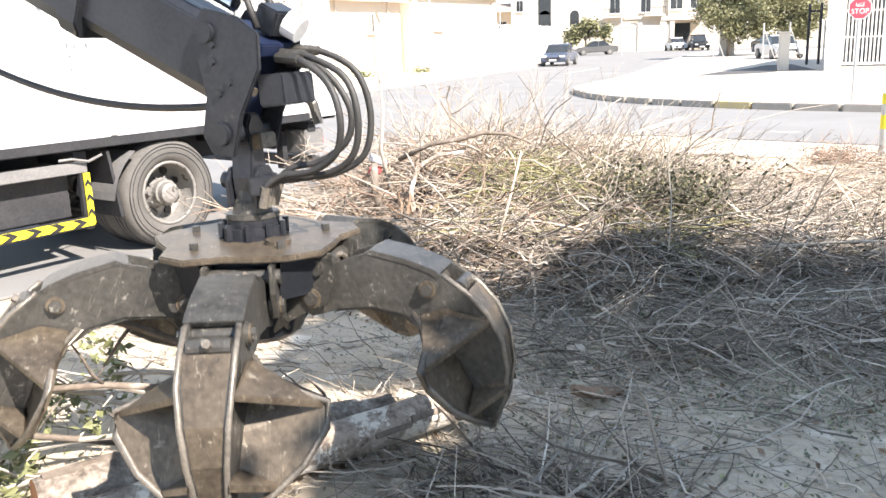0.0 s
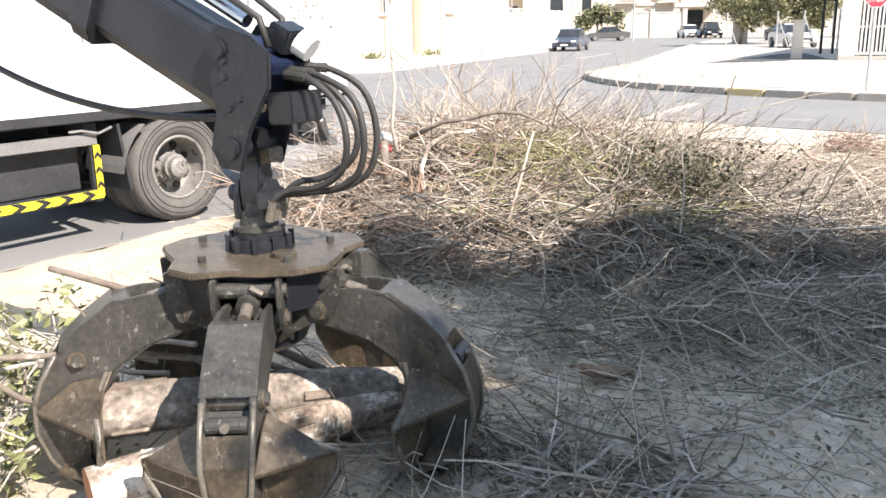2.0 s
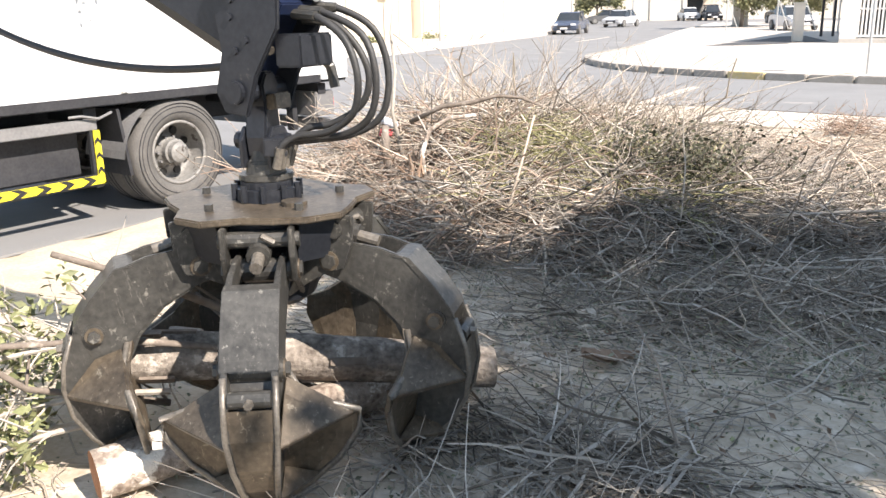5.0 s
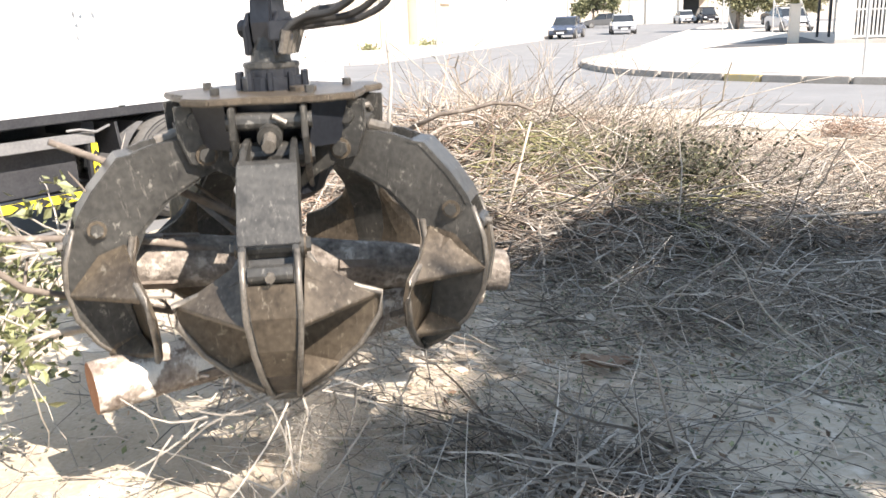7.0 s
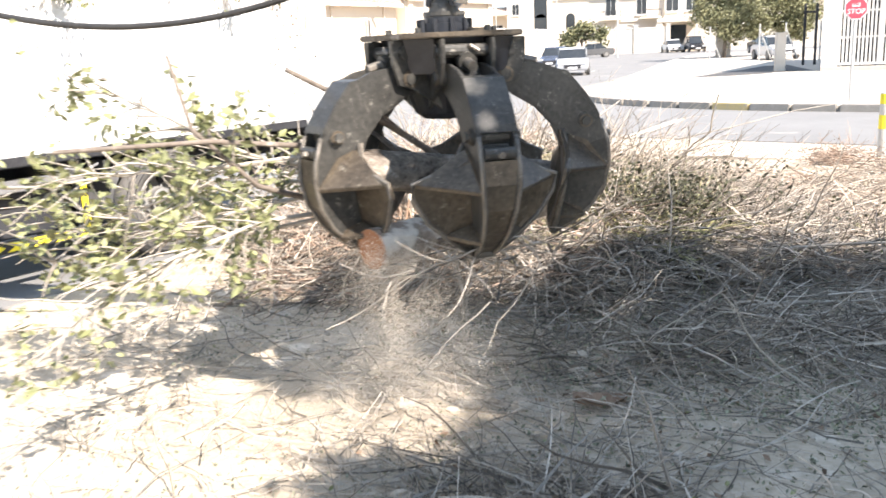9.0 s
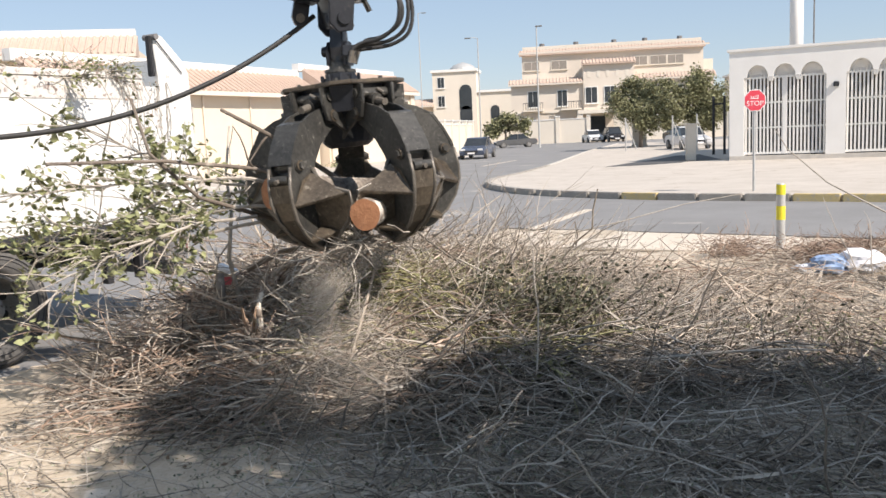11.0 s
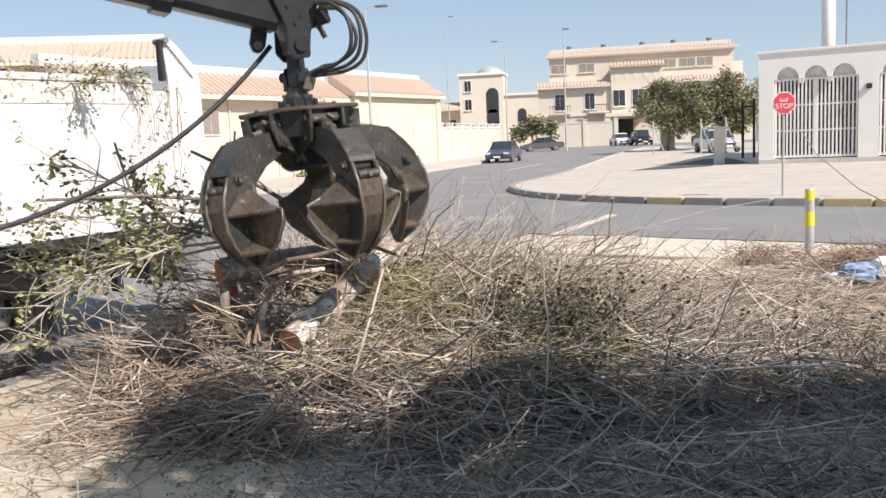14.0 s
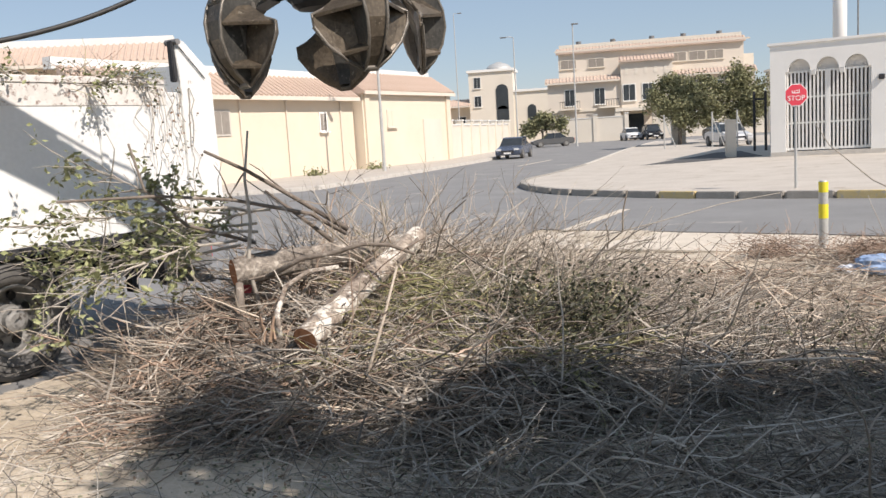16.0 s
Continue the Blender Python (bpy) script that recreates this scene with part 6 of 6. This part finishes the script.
def build_villa():
    t = thing("villa", "three-storey beige villa with terracotta tiled parapets and balconies", "villa", pose(0, 113, 0))
    part("lower_wall", Shape().box((7.7, 6, 4.05), (25.6, 12, 8.1)), BEIGE_WALL, t)
    part("upper_wall", Shape().box((8.0, 8, 10.0), (23.4, 10, 4.0)), BEIGE_WALL, t)
    part("centre_bay", Shape().box((7.4, 2.6, 4.9), (6.4, 6.0, 9.8)), BEIGE_WALL, t)
    part("stair_wing", Shape().box((19.4, 7.6, 5.0), (3.4, 7.0, 10.0)), CREAM_WALL, t)
    tiled_eave(t, -5.4, 4.1, 7.5, 8.3, 0.6, 0.5)
    tiled_eave(t, 10.7, 20.7, 7.5, 8.3, 0.6, 0.5)
    for x0, x1, y0, z in ((-4.0, 19.9, 3.0, 11.5),):
        e = tiled_eave(t, x0, x1, z, z + 0.75, 0.5, 0.5)
        e.matrix_basis = Matrix.Translation((0, y0, 0))
    e = tiled_eave(t, 4.0, 10.8, 9.7, 10.5, 0.5, 0.6)
    e.matrix_basis = Matrix.Translation((0, -0.4, 0))
    part("floor_band", Shape().box((7.7, -0.05, 4.0), (25.8, 0.2, 0.35)), CREAM_WALL, t, bevel=0.03)
    part("roof_parapet", Shape().box((8.0, 4.0, 12.5), (23.2, 0.4, 0.5)), CREAM_WALL, t)
    for x in (-2.3, 1.5, 12.6, 16.0):
        window(t, x, 4.7, 6.7, 1.25)
    for x in (5.2, 7.6):
        window(t, x, 4.9, 6.9, 1.5, -0.42)
    for x in (4.9, 6.1, 7.3, 8.5, 9.7):
        part("bay_slot", Shape().box((x, -0.41, 8.6), (0.4, 0.06, 0.9)), CREAM_WALL, t, bevel=0.01)
    for x in (-2.4, 1.2, 11.6, 14.0, 16.2):
        window(t, x, 9.6, 10.7, 2.0, 3.0, CREAM_WALL, True, SHUTTER)
    for x in (-1.9, 16.2):
        window(t, x, 0.9, 2.9, 1.2)
    # balconies
    for x in (-2.3, 2.6):
        b = part("balcony", Shape().box((x, -0.55, 4.25), (2.6, 1.1, 0.22)), CREAM_WALL, t)
        part("handrail", Shape().box((x, -1.06, 5.2), (2.6, 0.07, 0.08)), CHASSIS, b)
        for k in range(9):
            part("baluster", Shape().tube([(x - 1.25 + k * 0.3125, -1.06, 4.3), (x - 1.25 + k * 0.3125, -1.06, 5.2)], 0.03, 5), CHASSIS, b)
    # entrance
    part("portico", Shape().box((5.9, -1.6, 3.75), (5.2, 2.6, 0.5)), CREAM_WALL, t, bevel=0.05)
    for x in (3.6, 8.2):
        part("column", Shape().box((x, -2.5, 1.8), (0.8, 0.6, 3.6)), CREAM_WALL, t, bevel=0.05)
    part("door", Shape().box((5.9, -0.42, 1.6), (2.0, 0.12, 3.2)), GLASS_DARK, t, "dark entrance door")
    for x in (-1, 3.5, 8.5, 12.5, 17):
        part("roof_tank", Shape().tube([(x, 5.0, 12.6), (x, 5.0, 13.2)], 0.35, 10), CHASSIS_GREY, t)
    return t


build_villa()


def build_tower_house():
    t = thing("tower_house", "cream two-storey house with a domed corner tower", "house", pose(0, 140, 0))
    part("tower", Shape().box((-15.7, 4, 5.9), (7.2, 7, 11.8)), CREAM_WALL, t)
    part("tower_cornice", Shape().box((-15.7, 4, 11.9), (7.7, 7.6, 0.4)), WHITE_PAINT, t)
    part("dome", Shape().tube([(-14.6, 4, 12.0), (-14.6, 4, 12.5), (-14.6, 4, 13.0), (-14.6, 4, 13.4)], [2.2, 2.1, 1.5, 0.3], 20), GALV, t, "pale dome")
    part("side_wing", Shape().box((-9.0, 4.5, 4.15), (6.6, 7, 8.3)), CREAM_WALL, t)
    part("wing_cornice", Shape().box((-9.0, 4.5, 8.4), (7.0, 7.6, 0.35)), WHITE_PAINT, t)
    part("left_wing", Shape().box((-25, 6, 3.6), (12, 7, 7.2)), CREAM_WALL, t)
    tiled_eave(t, -31, -19.2, 6.3, 7.6, 0.5, 2.5)
    for z in (2.0, 6.2, 9.2):
        window(t, -17.9, z, z + 1.7, 1.1, 0.5)
    for z0 in (2.2, 5.6):
        part("arched_window", Shape().prism([(-14.9, z0), (-12.9, z0)] + [(-13.9 + math.cos(u), z0 + 3.0 + math.sin(u)) for u in np.linspace(0, math.pi, 10)], 0.42, 0.52), GLASS_DARK, t)
    part("arched_window", Shape().prism([(-9.9, 3.6), (-8.5, 3.6)] + [(-9.2 + 0.7 * math.cos(u), 5.4 + 0.7 * math.sin(u)) for u in np.linspace(0, math.pi, 10)], 0.92, 1.02), GLASS_DARK, t)
    for x in (-28, -24, -21):
        window(t, x, 3.0, 4.8, 1.3, 2.5)
    return t


build_tower_house()
for k, (x, y, w, h, mat) in enumerate(((-48, 150, 22, 8, CREAM_WALL), (-4, 165, 14, 7, CREAM_WALL), (34, 120, 18, 8, CREAM_WALL))):
    hb = thing("far_house", "plain cream house in the distance", "house", pose(x, y, 0))
    part("wall", Shape().box((0, 5, h / 2), (w, 10, h)), mat, hb)
    part("cornice", Shape().box((0, 5, h + 0.15), (w + 0.6, 10.6, 0.3)), WHITE_PAINT, hb)
    for q in range(4):
        window(hb, -w / 2 + w * (q + 0.5) / 4, h - 3.2, h - 1.5, 1.2)


# ---- trees ----
def tree(x, y, h, crown, leaves, seed, mat, label, size=0.14, trunk=0.16, z0=None):
    """crown: list of (dx, dy, z, radius)."""
    rg = random.Random(seed)
    t = thing("tree", label, "tree", pose(x, y, 0))
    part("trunk", Shape().tube([(0, 0, 0), (0.05, 0.02, h * 0.25), (0.0, 0.05, h * 0.5), (0.08, 0.0, h * 0.75)], [trunk, trunk * 0.8, trunk * 0.6, trunk * 0.3], 10), BARK_DARK, t, smooth=True)
    fol = Shape()
    for cx, cy, cz, r in crown:
        limbs = Shape()
        pts = [Vector((0, 0.03, h * 0.35)), Vector((cx * 0.4, cy * 0.4, h * 0.35 + (cz - h * 0.35) * 0.5)), Vector((cx, cy, cz))]
        limbs.tube(pts, [trunk * 0.5, trunk * 0.3, trunk * 0.1], 6)
        n = int(leaves * r * r / sum(c[3] ** 2 for c in crown))
        for q in range(max(3, n // 40)):
            d = Vector((rg.gauss(0, 1), rg.gauss(0, 1), rg.gauss(0, 0.8))).normalized()
            c = Vector((cx, cy, cz)) + d * r * rg.uniform(0.25, 1.0)
            limbs.tube([Vector((cx, cy, cz)), c], [trunk * 0.08, trunk * 0.03], 3, False)
            for _ in range(40):
                add_leaf(fol, c + Vector((rg.gauss(0, 1), rg.gauss(0, 1), rg.gauss(0, 0.8))) * r * 0.22, size * rg.uniform(0.6, 1.4), rg)
        part("limb", limbs, BARK_DARK, t)
    part("crown", fol, mat, t)
    return t


tree(7.0, 67, 6, [(-1.2, 0, 3.2, 1.4), (0.3, 0.5, 4.2, 1.5), (1.6, 0, 3.3, 1.4), (0.2, -0.6, 2.6, 1.3), (-0.7, 0.2, 4.8, 0.9), (2.0, 0.3, 4.5, 0.9), (-1.7, 0, 4.2, 0.7), (2.6, 0, 2.5, 0.9), (0.5, 0, 1.9, 0.9), (1.8, 0, 2.0, 0.8)], 17000, 1, LEAF_TREE, "dense green street tree behind the pavement", 0.10)
tree(11.6, 68, 6.2, [(-0.8, 0, 3.9, 1.3), (0.8, 0.2, 3.6, 1.4), (0.1, 0, 5.0, 1.1), (0.5, -0.3, 2.2, 1.1), (-0.6, 0.2, 2.4, 1.0), (1.3, 0, 2.8, 1.0), (0.5, 0, 1.9, 0.8)], 13000, 2, LEAF_TREE, "darker green street tree beside the compound", 0.10)
tree(-5.5, 104, 4.6, [(-1.5, 0, 2.4, 1.4), (0.6, 0, 2.9, 1.4), (2.2, 0, 2.3, 1.2)], 2600, 6, LEAF_TREE, "low green tree before the far houses", 0.2)
# broad tree behind the camera whose crown shades the right of the lot
shade = []
rgs = random.Random(14)
for gx in np.arange(-3.4, 7.0, 0.85):
    for gy in np.arange(-2.0, 5.3, 0.8):
        if gy > 3.0:
            keep = 1.0 if gx > -1.5 + 1.1 * max(0.0, gy - 3.9) else (0.5 if gx > -3.0 and 3.3 < gy < 4.8 else 0.0)
        else:
            keep = 0.95 if gx > 0.7 else (0.5 if gx > -0.75 + 0.2 * (3.0 - gy) else (0.3 if gx > -1.5 and gy < 2.3 else 0.0))
        if rgs.random() < keep:
            shade.append((gx + rgs.uniform(-0.3, 0.3), gy + rgs.uniform(-0.3, 0.3), 6.0 + rgs.uniform(-0.5, 0.7)))
TREE_AT = Vector((9.5, -3.0, 0))
crown = []
for gx, gy, z in shade:
    k = z / SUN.z
    crown.append((gx + SUN.x * k - TREE_AT.x, gy + SUN.y * k - TREE_AT.y, z, rgs.uniform(0.42, 0.64) + (0.14 if gx > 0.8 and gy > 3.2 else 0.0)))
tree(TREE_AT.x, TREE_AT.y, 7, crown, 78000, 9, LEAF_TREE, "broad leafy tree that shades the lot", 0.095, 0.28)


# ---- cars ----
def build_car(label, paint, m, kind="sedan"):
    c = thing("car", label, "car", m)
    H = 1.45 if kind == "sedan" else 1.72
    low = [(-2.2, 0.28), (-2.28, 0.55), (-2.15, 0.72), (-1.2, 0.88 if kind == "sedan" else 0.98), (1.5, 0.95 if kind == "sedan" else 1.0), (2.2, 0.90), (2.28, 0.55), (2.2, 0.28)]
    part("body", Shape().prism(low, -0.86, 0.86), paint, c, bevel=0.07, smooth=False)
    top = [(-1.15, 0.86), (-0.45, H - 0.04), (0.75, H), (1.35 if kind == "sedan" else 1.95, 0.98 if kind == "sedan" else H - 0.15), (1.75 if kind == "sedan" else 2.1, 0.92)]
    s = Shape()
    n = len(top)
    vs = [(x, -0.80 + 0.22 * (z - 0.86), z) for x, z in top] + [(x, 0.80 - 0.22 * (z - 0.86), z) for x, z in top]
    s.add(vs, [tuple(range(n)), tuple(range(2 * n - 1, n - 1, -1))] + [(i, i + n, (i + 1) % n + n, (i + 1) % n) for i in range(n)])
    part("cabin_glass", s, GLASS_DARK, c)
    roof = [(x, y, z) for x, z in ((-0.5, H - 0.06), (-0.42, H), (0.78, H + 0.03), (1.0, H - 0.06)) for y in (-0.70, 0.70)]
    part("roof", Shape().add(roof, [(0, 1, 3, 2), (2, 3, 5, 4), (4, 5, 7, 6)]).add([(x, y, z - 0.05) for x, y, z in roof], [(2, 3, 1, 0), (4, 5, 3, 2), (6, 7, 5, 4)]), paint, c)
    for y in (-0.79, 0.74):
        part("pillar", Shape().box((0.15, y, 1.15), (0.09, 0.05, H - 0.9)), paint, c)
    for x in (-1.4, 1.35):
        for y in (-0.84, 0.84):
            w = part("wheel", Shape().tube([(x, y - 0.1, 0.32), (x, y + 0.1, 0.32)], 0.32, 20), TYRE, c)
            part("wheel_trim", Shape().tube([(x, y - 0.11, 0.32), (x, y + 0.11, 0.32)], 0.2, 14), RIM, w)
    for y in (-0.62, 0.62):
        part("headlight", Shape().box((-2.22, y, 0.66), (0.08, 0.36, 0.14)), LAMP_GLASS, c, bevel=0.02)
        part("tail_light", Shape().box((2.24, y, 0.74), (0.06, 0.3, 0.14)), RED_SIGN, c)
    part("grille", Shape().box((-2.27, 0, 0.5), (0.06, 0.9, 0.2)), CHASSIS, c)
    part("number_plate", Shape().box((-2.31, 0, 0.42), (0.02, 0.5, 0.12)), WHITE_SIGN, c)
    part("windscreen_frame", Shape().box((-1.17, 0, 0.89), (0.08, 1.5, 0.05)), paint, c)
    return c


build_car("parked dark blue saloon facing the crossroad", CAR_BLUE, pose(-4.9, 60.5, 0.006, 0, 0, 83))
build_car("parked grey saloon seen from its side", CAR_GREY, pose(-3.8, 93, 0.006, 0, 0, 12))
build_car("white saloon parked before the villa wall", CAR_WHITE, pose(4.9, 104.5, 0.006, 0, 0, 100))
build_car("black off-road car parked before the villa", CAR_BLACK, pose(7.2, 102, 0.006, 0, 0, 98), "suv")
build_car("dark car parked under the trees", CAR_BLACK, pose(11.4, 78, 0.14, 0, 0, 100))
build_car("pale car parked behind the pillar", CAR_SILVER, pose(9.2, 58, 0.14, 0, 0, 100))
moving_car = build_car("silver white saloon driving along the street", CAR_SILVER, pose(-30, 92, 0.006))

# kerb stones along the paved corner
kerb_mesh = {}
for key, mat in (("a", KERB_YELLOW), ("b", KERB_GREY), ("c", CONCRETE)):
    kerb_mesh[key] = Shape().box((0.49, 0, 0), (0.985, 0.22, 0.20)).mesh("kerb_stone", mat, bevel=0.02)
for i in range(len(curve) - 1):
    p, q = curve[i], curve[i + 1]
    d = q - p
    key = "aaabbb"[i % 6] if p.x > 2.6 else "b"
    if p.y > 40:
        key = "c"
    part("kerb_stone", kerb_mesh[key], None, island, m=Matrix.Translation((p.x, p.y, 0.075)) @ Matrix.Rotation(math.atan2(d.y, d.x), 4, 'Z'))
LEFT_KERB = [(-14.2, 31.4), (-10.4, 32.9), (-7.9, 47.9), (-6.4, 57), (-6.15, 70), (-8.2, 92)]
far_walk = bpy.data.objects["pavement_far"]
for a, b in zip(LEFT_KERB, LEFT_KERB[1:]):
    A, Bv = Vector((*a, 0)), Vector((*b, 0))
    n = int((Bv - A).length)
    for k in range(n):
        p = A.lerp(Bv, k / n)
        d = Bv - A
        part("kerb_stone", kerb_mesh["c"], None, far_walk, m=Matrix.Translation((p.x, p.y, 0.07)) @ Matrix.Rotation(math.atan2(d.y, d.x), 4, 'Z'))


# ---- what moves ----
def grapple_pose(t):
    _, x, y, z, a = lerp_rows(GRAPPLE, t)
    tilt = lerp_rows([(0, 0.0), (9, 0.0), (10, -4.0), (16, -4.0)], t)[1]
    return Matrix.Translation((x, y, z)) @ Matrix.Rotation(math.radians(tilt), 4, 'Y') @ Matrix.Rotation(math.radians(a), 4, 'Z')


def place_from(p, q):
    """Pose at p with x towards q and z up."""
    p, q = Vector(p), Vector(q)
    x = (q - p).normalized()
    y = Vector((0, 0, 1)).cross(x).normalized()
    z = x.cross(y)
    m = Matrix((x, y, z)).transposed().to_4x4()
    m.translation = p
    return m


# seconds, height of the boom's elbow
ELBOW = [(0, 3.25), (1.5, 3.05), (3.5, 3.4), (6.5, 3.7), (8, 3.9), (9, 3.6), (10, 2.9), (12.3, 4.3), (13, 3.0), (13.5, 3.0), (14, 3.5), (14.5, 3.9), (15, 4.2), (16, 4.4)]


# seconds, rise of the hanging hose towards the crane
HANG = [(0, 1.0), (4, 1.0), (6.5, 0.6), (8, 0.4), (9, -0.3), (9.5, 0.1), (10.2, -0.6), (12.4, -2.2), (13.5, -2.3), (14.5, -2.25), (15, -2.25), (16, -2.2)]
# seconds and place of the dust
DUST_WAY = [(0, -1.1, 1.9, -1.7), (4.2, -1.1, 1.9, -1.7), (6.3, -1.05, 1.8, -0.85), (7.5, -1.0, 1.85, -0.5), (8.5, -0.95, 2.2, -0.35), (9, -0.85, 2.6, -0.25), (9.5, -0.75, 3.3, -0.2), (10.2, -0.65, 4.1, -0.15), (12.4, -1.0, 5.2, -0.3), (14, -1.1, 5.7, -0.6), (16, -1.1, 5.9, -1.3)]


def motions():
    walk(dust_puff, [(t, pose(x, y, z, 0, 0, 12 * t)) for t, x, y, z in DUST_WAY])
    times = [r[0] for r in GRAPPLE]
    walk(grapple, [(t, grapple_pose(t)) for t in times])
    for k, claw in enumerate(claws):
        R = Matrix.Rotation(math.radians(72 * k), 4, 'Z') @ Matrix.Translation((PIVOT[0], 0, PIVOT[1]))
        walk(claw, [(t, R @ Matrix.Rotation(-math.radians(a), 4, 'Y')) for t, a in TINES])
    walk(link, [(t, Matrix.Translation(grapple_pose(t).translation) @ Matrix.Rotation(math.radians(-8), 4, 'Z')) for t in times])
    rows, hang = [], []
    for t in times:
        p = grapple_pose(t).translation + Vector((0, 0, 0.38))
        e = Vector((-4.8, 2.9, lerp_rows(ELBOW, t)[1]))
        rows.append((t, place_from(p, e)))
        flat = Vector((e.x, e.y, p.z + lerp_rows(HANG, t)[1]))
        hang.append((t, place_from(p, flat)))
    walk(boom, rows)
    walk(cable, hang)
    # logs rest on the sand, ride in the claws and are dropped on the heap
    held = [t for t in times if 4 <= t <= 13]
    # cut end of the pale log in the grapple's own space
    END = [(0, 0.45, -0.66, -1.0), (4, 0.45, -0.66, -1.0), (7, 0.37, -0.72, -1.08), (8.5, 0.337, -0.63, -0.93), (9, 0.356, -0.51, -1.05), (9.5, 0.53, -0.345, -0.97), (10, 0.56, -0.41, -0.97), (12.3, 0.53, -0.40, -0.84), (13, 0.50, -0.46, -0.86), (16, 0.50, -0.46, -0.86)]
    lay_pale = place_from((-1.27, 5.36, 0.52), (-0.75, 6.99, 1.08))
    lay_dark = place_from((-2.06, 6.04, 0.86), (-1.05, 6.85, 0.97))
    ASKEW = place_from((-1.98, 1.33, 0.13), (-0.91, 2.55, 0.13))
    dark = place_from((-0.02, -0.68, -0.76), (-0.16, 0.92, -0.86))
    for ob, lay, low in ((log_pale, lay_pale, 0.13), (log_dark, lay_dark, 0.25)):
        def local(t):
            if ob is log_dark:
                return dark
            _, x, y, z = lerp_rows(END, t)
            return place_from((x, y, z), (-0.42, 0.83, z + 0.06))
        start = grapple_pose(4) @ local(4)
        start.translation.z = max(start.translation.z, low)
        rows = [(0, start), (3.5, start)]
        if ob is log_dark:  # lies askew until the claws close on it
            rows = [(0, ASKEW), (1.3, ASKEW), (2.6, start), (3.5, start)]
        rows += [(t, grapple_pose(t) @ local(t)) for t in held]
        rows += [(13.5, (grapple_pose(13.5) @ local(13)).lerp(lay, 0.25)), (14, lay), (16, lay)]
        walk(ob, rows)
    turn = Matrix.Rotation(math.radians(10), 4, 'Z')
    for ob in carried + [twig_bundle]:
        rows = []
        for t in times:
            q = max(2.5, min(t, 13.5))
            p = grapple_pose(q).translation
            if t < 4:
                p = Vector((p.x, p.y, 1.12))
            if t >= 14:
                p = Vector((-1.5, 6.45, 2.05 if ob is not twig_bundle else 1.75))
            rows.append((t, Matrix.Translation(p) @ turn))
        walk(ob, rows)
    car = [(0, -34, 93, 180), (2, -16, 92, 180), (3, -9, 90.5, 186), (4.2, -4.5, 84, 225), (5.2, -1.5, 78, 250), (6.3, -0.8, 73, 262), (7, -1.3, 68, 275), (7.5, -1.7, 64, 275), (8, -2.0, 60, 274), (8.5, -2.5, 54.6, 274), (9, -3.0, 48.5, 274),
           (9.5, -3.6, 42, 268), (10, -5.5, 36, 245), (10.5, -10, 33, 215), (11, -16, 31, 203), (12, -30, 26, 200), (16, -80, 8, 200)]
    walk(moving_car, [(t, pose(x, y, 0.006, 0, 0, a - 180)) for t, x, y, a in car])


motions()
